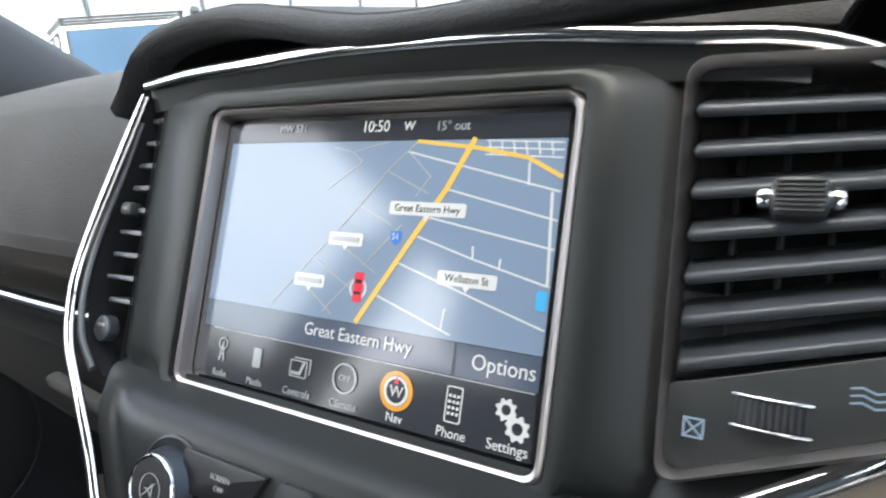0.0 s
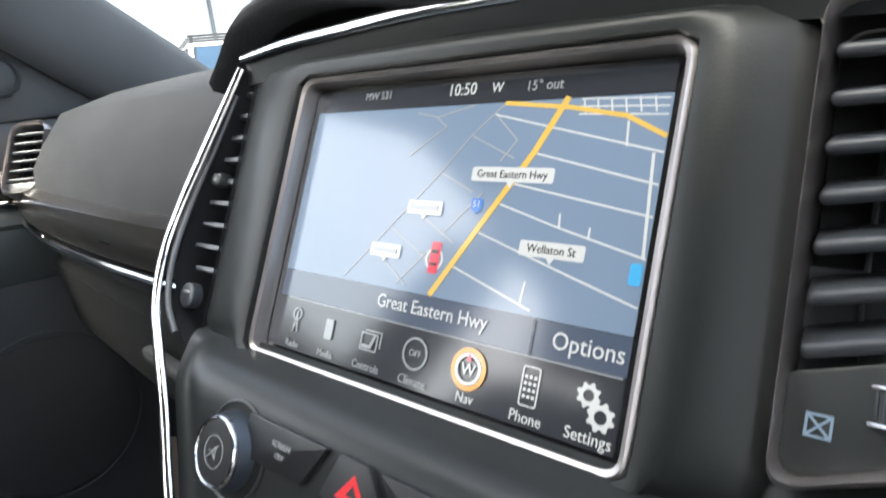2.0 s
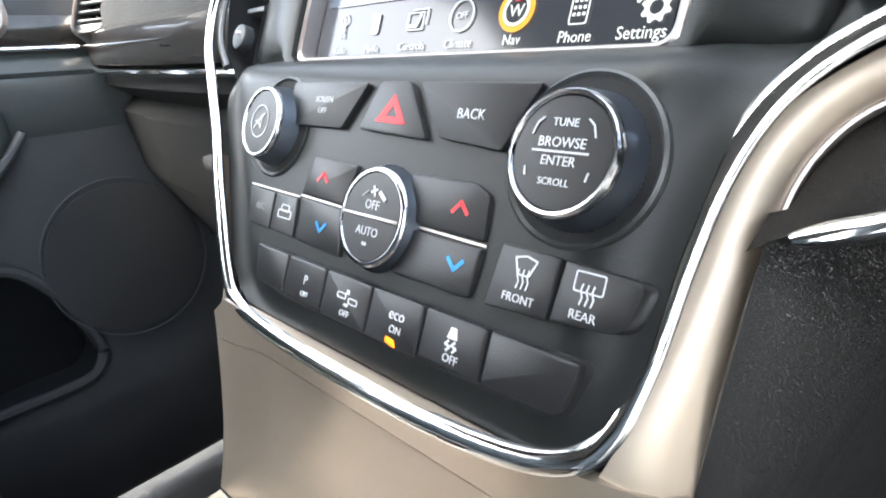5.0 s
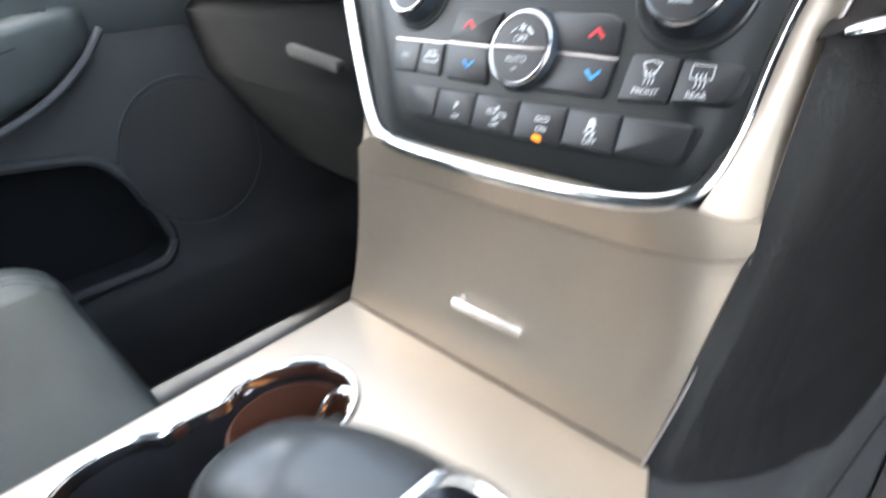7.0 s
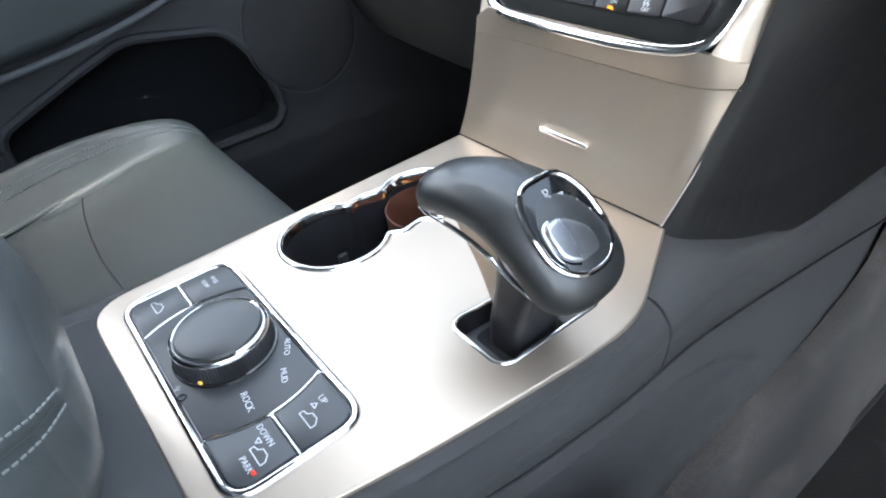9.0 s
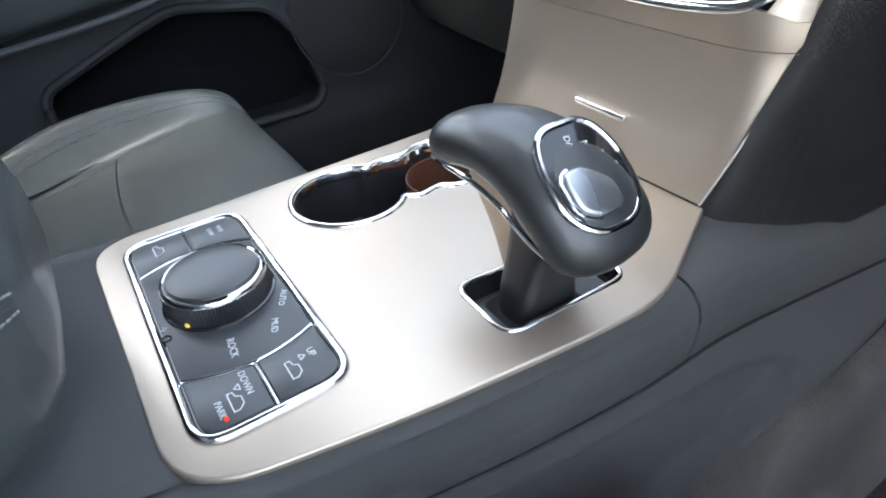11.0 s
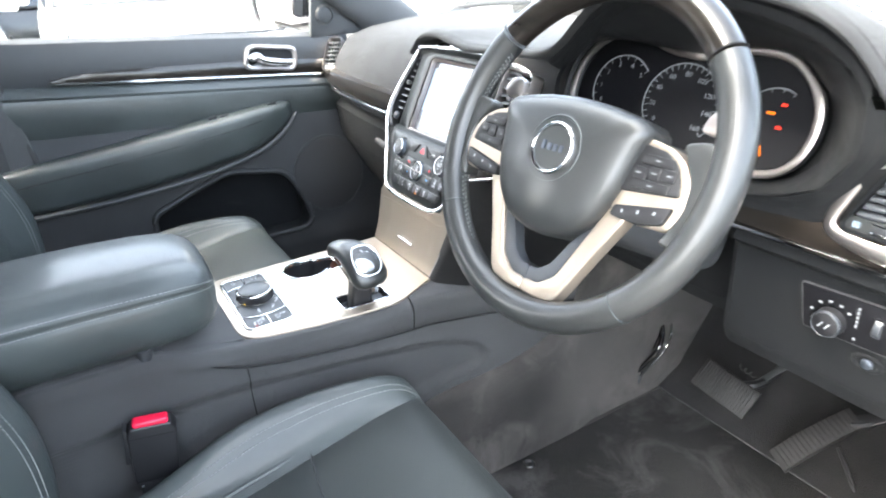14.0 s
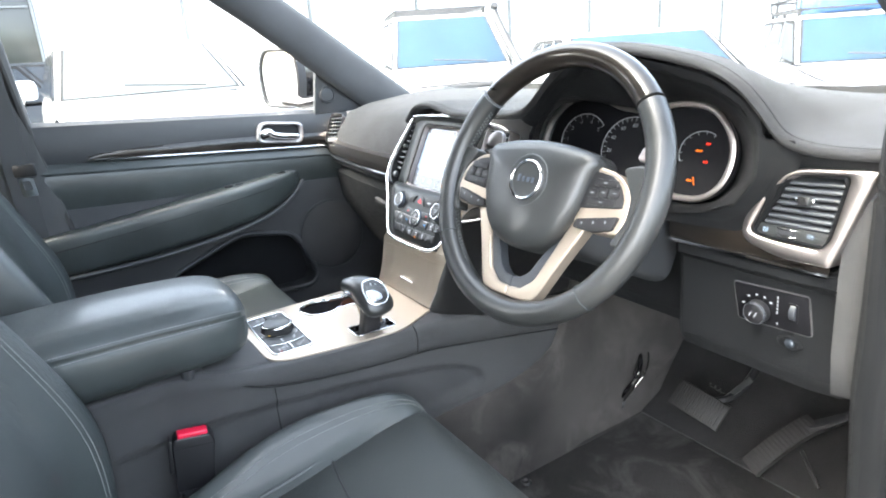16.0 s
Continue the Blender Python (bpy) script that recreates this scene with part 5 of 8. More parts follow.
    part("flank_gap", tube([Vector(p) + Vector((0.0002, 0, 0)) for p in flank(-0.406)[:46]], 0.0011, 6), VOID, cs, smooth=0)
    part("ledge_gap", tube(spline([(lerp_table(ledge, y)[1] - 0.0036, y, lerp_table(ledge, y)[3] + 0.0004) for y in steps(-0.50, 0.22, 24)], 2), 0.0013, 6), VOID, cs, smooth=0)
    part("rear_deck", loft([[(-0.104, y, z - 0.004), (-0.095, y, z), (0, y, z + 0.001), (w - 0.006, y, z), (w + 0.003, y, z - 0.002)] for y, z, w in ((-0.365, 0.4055, 0.100), (-0.40, 0.4065, 0.098), (-0.4105, 0.4095, 0.098), (-0.43, 0.411, 0.097), (-0.48, 0.4155, 0.096), (-0.53, 0.426, 0.095), (-0.95, 0.4300, 0.094))]), PLASTIC_HARD, cs, smooth=60)
    # top plate with rolled edges, cut for the cups and the gear slot
    plate = rounded([(-0.106, -0.4075), (0.112, -0.4035), (0.1305, -0.304), (0.1400, -0.215), (0.1430, -0.166), (0.1005, -0.0838), (-0.113, -0.0838)], [0.030, 0.036, 0.06, 0.05, 0.030, 0.002, 0.002], 7)
    top = part("top_plate", prism(plate, 0.398, 0.4092, 0.0042, seg=4), CHAMP, cs, "champagne metallic top plate")
    c1, c2 = (-0.059, -0.246), (-0.056, -0.168)
    cup = [(c1[0] + 0.0395 * math.cos(radians(a)), c1[1] + 0.0395 * math.sin(radians(a)), 0) for a in range(136, 407, 15)] + [(-0.0265, -0.2085, 0)]
    cup += [(c2[0] + 0.0365 * math.cos(radians(a)), c2[1] + 0.0365 * math.sin(radians(a)), 0) for a in range(-42, 220, 15)] + [(-0.0895, -0.2075, 0)]
    cup = [p[:2] for p in spline(cup, 3, True)]
    slot = rounded([(0.0700, -0.2450), (0.1160, -0.2455), (0.1175, -0.1675), (0.0760, -0.1655)], 0.010, 6)
    cut(top, [prism(cup, 0.33, 0.5), prism(slot, 0.33, 0.5)])
    rim = loft([[(p[0], p[1], z) for p in shrink(cup, d)] for d, z in ((-0.0030, 0.4088), (-0.0024, 0.4104), (-0.0008, 0.4112), (0.0010, 0.4108), (0.0020, 0.4085), (0.0026, 0.4020))], True)
    part("cup_rim", rim, CHROME, cs, "chrome cup holder rim", smooth=70)
    part("cup_well", loft([[(p[0], p[1], z) for p in shrink(cup, d)] for d, z in ((0.0020, 0.4026), (0.0030, 0.380), (0.0042, 0.345), (0.0080, 0.337))] + [[((p[0] + 0.0575) * 0.05 - 0.0575, (p[1] + 0.207) * 0.05 - 0.207, 0.336) for p in cup]], True), BUTTON, cs, "dark cup well", smooth=50)
    part("cup_liner", revolve([(0.0, 0.3385), (0.029, 0.3385), (0.0310, 0.342), (0.0322, 0.398), (0.0312, 0.398), (0.030, 0.345)], 40, pose(c2[0], c2[1], 0)), BROWN, cs, "brown lined cup insert")
    part("cup_fin", box(0.004, 0.008, 0.02, 0.001, pose(-0.079, -0.236, 0.365)), SATIN, cs, "small grey cup fin")
    # gear slot: thin bright rim, sloping gloss walls, grey floor
    part("slot_rim", loft([[(p[0], p[1], z) for p in shrink(slot, d)] for d, z in ((-0.0022, 0.4088), (-0.0016, 0.4102), (0.0, 0.4104), (0.0010, 0.4090))], True), CHROME, cs, "chrome gear slot rim", smooth=70)
    part("slot_wall", loft([[(p[0], p[1], z) for p in shrink(slot, d)] for d, z in ((0.0004, 0.4096), (0.0032, 0.4010), (0.0050, 0.3990))], True), GLOSS, cs, "gloss black slot wall", smooth=60)
    part("slot_floor", prism(shrink(slot, 0.0040), 0.3920, 0.3992), SLAT, cs, "dark grey slot floor")
    # Flat near-black patch paints the shaded opening under the lever.
    part("slot_shade", flat(rect(0.031, 0.046, 0.006, 0.096, -0.213), 0.3994), VOID, cs)
    # champagne facing below the climate panel: an upright face that turns back towards the driver's side
    def across(z0, z1, f, back=0.0):
        row = []
        for k in range(49):
            q = k / 48
            drop = 0.0060 * min(1.0, (q - 0.90) / 0.08) if q > 0.90 else 0.009 * max(0.0, (0.06 - q) / 0.06)
            row.append(facing_point(z0 + (max(z0 + 0.0006, z1 - drop) - z0) * f if z1 > 0.51 else z0 + (z1 - z0) * f, q, back))
        return row
    part("drawer_front", thick(loft([across(0.4092, 0.4988, i / 26) for i in range(27)]), 0.004), CHAMP, cs, "champagne metallic drawer front", smooth=60)
    part("upper_facing", thick(loft([across(0.4993, 0.5205, i / 6) for i in range(7)]), 0.004), CHAMP, cs, "champagne metallic facing", smooth=60)
    part("drawer_gap", loft([across(0.496, 0.502, f, 0.0035) for f in (0, 1)]), SATIN, cs, smooth=0)
    edge_z = (0.4095, 0.424, 0.446, 0.470, 0.490, 0.499)
    part("facing_edge", tube(spline([facing_point(z, 1.0) for z in edge_z], 4), 0.0010, 8), SILVER, cs, "bright facing edge")
    part("facing_edge", tube(spline([Vector(facing_point(z, 0.0)) + Vector((-0.0006, 0.003, 0)) for z in edge_z], 4), 0.0014, 8), PLASTIC_HARD, cs)
    part("seam_gap", box(0.212, 0.0026, 0.002, 0, pose(-0.007, -0.0842, 0.4092)), VOID, cs, smooth=0)
    hm = frame_matrix((0.0045, -0.0790, 0.4420), (0.0455, 0.0020, -0.0022), (0, 0, 1))
    pull = part("drawer_handle", box(0.0455, 0.0046, 0.0030, 0.0013, hm, 3), CHROME, cs, "slim bright chrome drawer pull")
    for sx in (-1, 1):
        part("handle_post", box(0.0035, 0.0032, 0.006, 0.0006, hm @ pose(sx * 0.019, 0, -0.004)), CHROME, pull)
    # leather knee pad on the driver's side of the stack
    kp = []
    for z, pts in ((0.385, [(0.092, -0.086), (0.118, -0.078), (0.140, -0.03), (0.15, 0.06), (0.155, 0.25)]), (0.400, [(0.093, -0.086), (0.112, -0.080), (0.136, -0.035), (0.147, 0.06), (0.155, 0.25)]), (0.43, [(0.1015, -0.0755), (0.115, -0.068), (0.132, -0.03), (0.145, 0.06), (0.155, 0.25)]), (0.47, [(0.110, -0.0625), (0.122, -0.055), (0.136, -0.02), (0.148, 0.06), (0.16, 0.25)]),
                   (0.505, [(0.1165, -0.050), (0.127, -0.043), (0.141, -0.010), (0.155, 0.06), (0.165, 0.25)]), (0.54, [(0.1190, -0.040), (0.131, -0.033), (0.150, 0.0), (0.163, 0.065), (0.17, 0.25)]), (0.575, [(0.1215, -0.028), (0.137, -0.019), (0.166, 0.015), (0.180, 0.075), (0.185, 0.25)])):
        kp.append(spline([(x, y, z) for x, y in pts], 4))
    part("knee_pad", loft(kp), LEATHER_COARSE, cs, "grained black knee pad", smooth=80)
    part("knee_pad_far", loft([[(-x + 0.004, y, z) for x, y, z in r] for r in kp[:6]]), PLASTIC, cs, smooth=80)
    # chrome finisher and dark veneer beside the stack
    fin = spline([(0.1265, -0.030, 0.5755), (0.145, -0.016, 0.5795), (0.175, 0.008, 0.586), (0.215, 0.038, 0.593), (0.27, 0.072, 0.600)], 5)
    part("knee_chrome", tube(fin, [0.0016, 0.0026, 0.0033] + [0.0036] * (len(fin) - 3), 12, flat=0.8), CHROME, cs, "chrome strip beside the stack")
    crest = spline([(0.1225, -0.0215, 0.5785), (0.128, -0.0075, 0.592), (0.147, 0.0050, 0.606), (0.170, 0.0150, 0.616), (0.205, 0.032, 0.634), (0.240, 0.066, 0.650), (0.272, 0.112, 0.656)], 5)
    veneer = [[Vector((0.1200, -0.0350, 0.5735)).lerp(Vector((0.1195, -0.0215, 0.5780)), f) for f in (0, 0.2, 0.4, 0.6, 0.8, 1.0)]]
    for i in range(25):
        a = fin[min(len(fin) - 1, round(i * (len(fin) - 1) / 24))] + Vector((0, 0.002, 0.001))
        b = crest[min(len(crest) - 1, round(i * (len(crest) - 1) / 24))] + Vector((0, 0.003, 0.0))
        veneer.append([a + (b - a) * f + Vector((0.004, -0.004, 0)) * math.sin(math.pi * f) for f in (0, 0.2, 0.4, 0.6, 0.8, 1.0)])
    part("knee_veneer", loft(veneer), KNEE, cs, "dark brown veneer beside the stack, dulled for a dark reflection", smooth=80)
    # carpeted tunnel side ahead of and below the flank
    rows = []
    for y, zt, x in ((-0.25, 0.20, 0.160), (-0.107, 0.214, 0.163), (0.0, 0.214, 0.1655), (0.05, 0.218, 0.166), (0.10, 0.229, 0.166), (0.145, 0.244, 0.166), (0.175, 0.262, 0.166), (0.195, 0.292, 0.165), (0.21, 0.33, 0.164), (0.23, 0.40, 0.162), (0.35, 0.44, 0.162), (0.55, 0.46, 0.162), (0.74, 0.46, 0.162)):
        rows.append([(x - 0.012, y, zt + 0.002), (x, y, zt - 0.002), (x + 0.004, y, zt - 0.03), (x + 0.012, y, 0.5 * zt), (x + 0.020, y, 0.06), (x + 0.030, y, 0.0)])
    part("carpet_flank", loft(rows), CARPET, cs, "charcoal carpeted tunnel side", smooth=80)


def mode_selector():
    ms = thing("terrain_selector", pose(0.0025, -0.3530, 0.4092), "drive mode selector panel with knurled knob and chrome frame", "selector panel")
    W, H = 0.1860, 0.0770
    o = rect(W, H, 0.0185, n=8)
    part("chrome_frame", loft([[(p[0], p[1], z) for p in shrink(o, d)] for d, z in ((0.0, -0.001), (0.0002, 0.0012), (0.0009, 0.0021), (0.0022, 0.0027), (0.0036, 0.0024), (0.0047, 0.0014), (0.0052, -0.0005))], True), CHROME, ms, "chrome frame", smooth=60)
    part("panel", prism(shrink(o, 0.0040), -0.002, 0.0002), GLOSS, ms, "gloss black panel base", smooth=0)
    hx, hy = W / 2 - 0.0056, H / 2 - 0.0056
    def bow(y, s):
        """The bowed line between the dial and the outer buttons."""
        return s * ((0.0475 if s > 0 else 0.0500) + 0.0085 * (1 - (y / hy) ** 2))
    ys = [-hy + 2 * hy * i / 16 for i in range(17)]
    part("dial_panel", prism([(bow(y, 1) - 0.0009, y) for y in ys] + [(bow(y, -1) + 0.0009, y) for y in ys[::-1]], -0.001, 0.0014, 0.0006), SELECTOR_FACE, ms, "satin dark dial panel")
    for s in (-1, 1):
        part("divider", tube([(bow(y, s), y, 0.0011) for y in ys], 0.0010, 8), CHROME, ms, "chrome divider")
        part("divider", tube([(bow(0, s), 0, 0.0011), (s * (hx + 0.001), 0, 0.0011)], 0.0009, 8), CHROME, ms, "chrome divider")
        for q in (-1, 1):
            yy = [q * (0.0014 + (hy - 0.0014) * i / 8) for i in range(9)]
            o = [(bow(y, s) + s * 0.0016, y) for y in yy] + rounded([(s * hx, yy[-1]), (s * hx, yy[0])], [0.0, 0.0])
            if s * q < 0:
                o = o[::-1]
            k = [i for i, p in enumerate(o) if abs(p[0] - s * hx) < 1e-6 and abs(abs(p[1]) - hy) < 1e-6][0]
            o = rounded(o, [0.012 if i == k else 0.0 for i in range(len(o))], 6)
            part("button", prism(o, -0.001, 0.0019, 0.0007), SELECTOR_FACE, ms, "satin dark button")
    k = thing("knob")
    k.parent, k.matrix_basis = ms, pose(-0.0070, 0.0015, 0.0014) @ Matrix.Diagonal((0.97, 0.97, 0.88, 1))
    part("collar", revolve([(0.0, 0.0), (0.0315, 0.0), (0.0312, 0.0012), (0.0298, 0.0018)], 64), GLOSS, k, "gloss black collar")
    bm = bmesh.new()
    rows, n = [], 200
    for z, r in ((0.001, 0.0296), (0.003, 0.0298), (0.0120, 0.0290), (0.0135, 0.0286)):
        rows.append([bm.verts.new(((r + (0.00032 if i % 2 else -0.0002)) * math.cos(2 * math.pi * i / n), (r + (0.00032 if i % 2 else -0.0002)) * math.sin(2 * math.pi * i / n), z)) for i in range(n)])
    for a, b in zip(rows, rows[1:]):
        for i in range(n):
            bm.faces.new((a[i], a[(i + 1) % n], b[(i + 1) % n], b[i]))
    part("grip", bm, BUTTON, k, "knurled black grip", smooth=15)
    part("bright_ring", revolve([(0.0284, 0.0132), (0.0291, 0.0140), (0.0290, 0.0158), (0.0280, 0.0172), (0.0266, 0.0178), (0.0258, 0.0172)], 64), CHROME, k, "chrome ring")
    part("cap", revolve([(0, 0.0204), (0.013, 0.0203), (0.021, 0.0198), (0.0248, 0.0188), (0.0261, 0.0172)], 64), SATIN, k, "smooth satin cap")
    # The mark is made to glow with the screen's yellow.
    part("index_mark", box(0.0022, 0.0022, 0.0024, 0.0004, pose(0.0195, -0.0222, 0.0030, 0, 0, -50)), LCD_YELLOW, k, "yellow index mark")
    for s, x, y, size, rz in (("AUTO", 0.0180, 0.0285, 0.0050, -28), ("MUD", 0.0370, 0.0170, 0.0050, -22), ("ROCK", 0.0400, -0.0060, 0.0054, -6)):
        lettering(s, size, pose(x, y, 0.0015, 0, 0, rz), WHITE, ms, "legend", 0.0001)
    lettering("N", 0.0044, pose(0.004, -0.0312, 0.0015, 0, 0, -30), WHITE, ms, "legend", 0.0001)
    part("neutral_button", ring(ring_outline(0.0026, 24, 0.0125, -0.0316), ring_outline(0.0018, 24, 0.0125, -0.0316), 0.001, 0.0019, crown=0.0003), BUTTON, ms, "small recessed button")
    for s, x, y, size in (("UP", 0.0670, 0.0245, 0.0050), ("DOWN", 0.0670, -0.0080, 0.0048), ("PARK", 0.0765, -0.0225, 0.0046)):
        lettering(s, size, pose(x, y, 0.0020), WHITE, ms, "legend", 0.0001)
    lettering("4WD", 0.0040, pose(-0.0740, 0.0205, 0.0020), WHITE, ms, "legend", 0.0001)
    lettering("LOW", 0.0040, pose(-0.0740, 0.0145, 0.0020), WHITE, ms, "legend", 0.0001)
    def tiny_car(x, y):
        return [line([(x - 0.006, y - 0.0015), (x - 0.006, y + 0.001), (x - 0.003, y + 0.0015), (x - 0.0015, y + 0.0038), (x + 0.003, y + 0.0038), (x + 0.006, y + 0.0012), (x + 0.006, y - 0.0015), (x - 0.006, y - 0.0015)], 0.0006, 0.0020)]
    for x, y in ((0.0730, 0.0125), (0.0755, -0.0160), (-0.0735, -0.0185)):
        part("legend", merged(*tiny_car(x, y)), WHITE, ms, "car outline mark")
    part("legend", line([(0.0655, 0.0185), (0.0695, 0.0185), (0.0675, 0.0212), (0.0655, 0.0185)], 0.0006, 0.0020), WHITE, ms)
    part("legend", line([(0.0660, -0.0112), (0.0700, -0.0112), (0.0680, -0.0138), (0.0660, -0.0112)], 0.0006, 0.0020), WHITE, ms)
    part("indicator_lamp", box(0.0030, 0.0018, 0.0008, 0.0002, pose(0.0830, -0.0215, 0.0020)), REDL, ms, "lit red indicator")


SELECTOR_FACE = material("satin_charcoal_selector", (0.040, 0.042, 0.044), 0.36, bump=0.08, fine=900, vary=0.06)
SATIN_BUTTON = material("satin_grey_metal", (0.40, 0.41, 0.43), 0.26, metal=0.9, bump=0.03, vary=0.04)


def gear_lever():
    gl = thing("gear_lever", pose(0.0, 0.0, 0.0), "leather gear lever with chrome trim and gloss black shift panel", "gear lever")
    stem = []
    for z, cx, cy, w, d in ((0.392, 0.099, -0.213, 0.026, 0.038), (0.415, 0.099, -0.213, 0.025, 0.036), (0.436, 0.102, -0.211, 0.027, 0.034), (0.455, 0.106, -0.209, 0.032, 0.034), (0.470, 0.108, -0.208, 0.040, 0.034)):
        stem.append([(cx + p[0], cy + p[1], z) for p in rect(w, d, 0.008, n=4)])
    part("stem", loft(stem, True, True), BUTTON, gl, "dark tapered stem")
    blade = rounded([(0.050, 0.474), (0.058, 0.459), (0.070, 0.440), (0.080, 0.412), (0.098, 0.412), (0.098, 0.440), (0.112, 0.456), (0.108, 0.474), (0.060, 0.480)], [0.003, 0.02, 0.02, 0.002, 0.002, 0.02, 0.006, 0.006, 0.006])
    part("skirt", prism(blade, -0.017, 0.017, 0.005, frame_matrix((0, -0.213, 0), (1, 0.12, 0), (0, 0, 1)), seg=3), CHAMP, gl, "satin metallic lower shell")
    # head: a rounded club lying across the car, its thick end bent down towards the driver
    spine = spline([(0.0395, -0.226, 0.4740), (0.056, -0.221, 0.4835), (0.078, -0.215, 0.4865), (0.100, -0.2105, 0.4820), (0.119, -0.207, 0.4700), (0.132, -0.2045, 0.4560), (0.1385, -0.203, 0.4450)], 6)
    n = len(spine) - 1
    secs = []
    for i, p in enumerate(spine):
        f = i / n
        t = (spine[min(i + 1, n)] - spine[max(i - 1, 0)]).normalized()
        up = t.cross(Vector((0, 1, 0))).normalized()
        up = up if up.z > 0 else -up
        side = up.cross(t)
        cap = min(1.0, math.sqrt(max(0.0, 1 - max(0.0, (0.16 - f) / 0.16) ** 2)), math.sqrt(max(0.0, 1 - max(0.0, (f - 0.74) / 0.26) ** 2)))
        cap = max(cap, 0.06)
        hy, hu, hd = (0.0185 + 0.0115 * min(1.0, f / 0.62)) * cap, (0.0135 + 0.005 * min(1.0, f / 0.5)) * cap, (0.011 + 0.003 * f) * cap
        row = []
        for j in range(28):
            a = 2 * math.pi * j / 28
            s, c = math.sin(a), math.cos(a)
            row.append(p + side * (hy * math.copysign(abs(c) ** 0.86, c)) + up * ((hu if s > 0 else hd) * math.copysign(abs(s) ** 0.9, s)))
        secs.append(row)
    part("grip", loft(secs, True, True), WHEEL_LEATHER, gl, "smooth dark leather grip", smooth=80)
    lo = spline([(0.0440, -0.2365, 0.4745), (0.060, -0.2405, 0.4780), (0.082, -0.2400, 0.4775), (0.101, -0.2380, 0.4720), (0.117, -0.2340, 0.4595), (0.128, -0.2265, 0.4480)], 5)
    part("chrome_line", tube(lo, 0.0014, 8), CHROME, gl, "chrome trim line")
    pm = frame_matrix((0.1235, -0.2065, 0.4855), (0.76, 0.02, -0.65), (-0.04, 0.99, 0.0))
    pan = rounded([(-0.0250, -0.014), (-0.008, -0.0205), (0.014, -0.0205), (0.0245, -0.010), (0.0245, 0.010), (0.012, 0.0205), (-0.010, 0.0205), (-0.0250, 0.013)], 0.009, 6)
    pp = part("shift_panel", prism(pan, -0.010, 0.0010, 0.0012, seg=3), GLOSS, gl, "gloss black shift panel", m=pm)
    part("panel_rim", tube([(p[0], p[1], 0.0002) for p in shrink(pan, -0.0008)], 0.0019, 10, True), CHROME, pp, "chrome panel rim")
    bt = rounded([(-0.0045, -0.0165), (0.0140, -0.0165), (0.0205, -0.007), (0.0195, 0.008), (0.006, 0.0095), (-0.006, -0.003)], 0.0058, 6)
    part("button_rim", loft([[(p[0], p[1], z) for p in shrink(bt, d)] for d, z in ((-0.0012, 0.0008), (-0.0008, 0.0022), (0.0003, 0.0024), (0.0008, 0.0014))], True), CHROME, pp, "chrome button rim", smooth=60)
    part("release_button", prism(shrink(bt, 0.0004), 0.0, 0.0042, 0.0026, seg=4), SATIN_BUTTON, pp, "satin silver release button")
    for s, u, v in (("P", 0.000, 0.0150), ("R", -0.0068, 0.0115), ("N", -0.0130, 0.0065), ("D/S", -0.0165, -0.001)):
        lettering(s, 0.0044, pose(u, v, 0.0012, 0, 0, -6), WHITE, pp, "legend", 0.0001)
    return gl


def keys_in_cup():
    k = thing("key_ring", pose(-0.047, -0.148, 0.336), "steel key ring with orange tag in the cup holder", "keys")
    part("split_ring", tube([(0.012 * math.cos(2 * math.pi * i / 24), 0.012 * math.sin(2 * math.pi * i / 24), 0.054 + 0.012 * math.sin(2 * math.pi * i / 24)) for i in range(24)], 0.0026, 8, True), CHROME, k, "steel split ring")
    part("tag", prism(rect(0.010, 0.040, 0.003), 0, 0.003, 0.001, pose(0.004, -0.016, 0.046, 30, 10, -15)), material("orange_leather_tag", (0.55, 0.20, 0.05), 0.5), k, "orange tag")
    part("key_blade", box(0.008, 0.045, 0.0025, 0.0008, pose(0.016, 0.0, 0.048, 35, 0, -25)), SILVER, k, "steel key blade")
    part("key_fob", box(0.024, 0.013, 0.048, 0.005, pose(-0.002, 0.008, 0.0245, 0, 0, 20)), BUTTON, k, "black key fob")


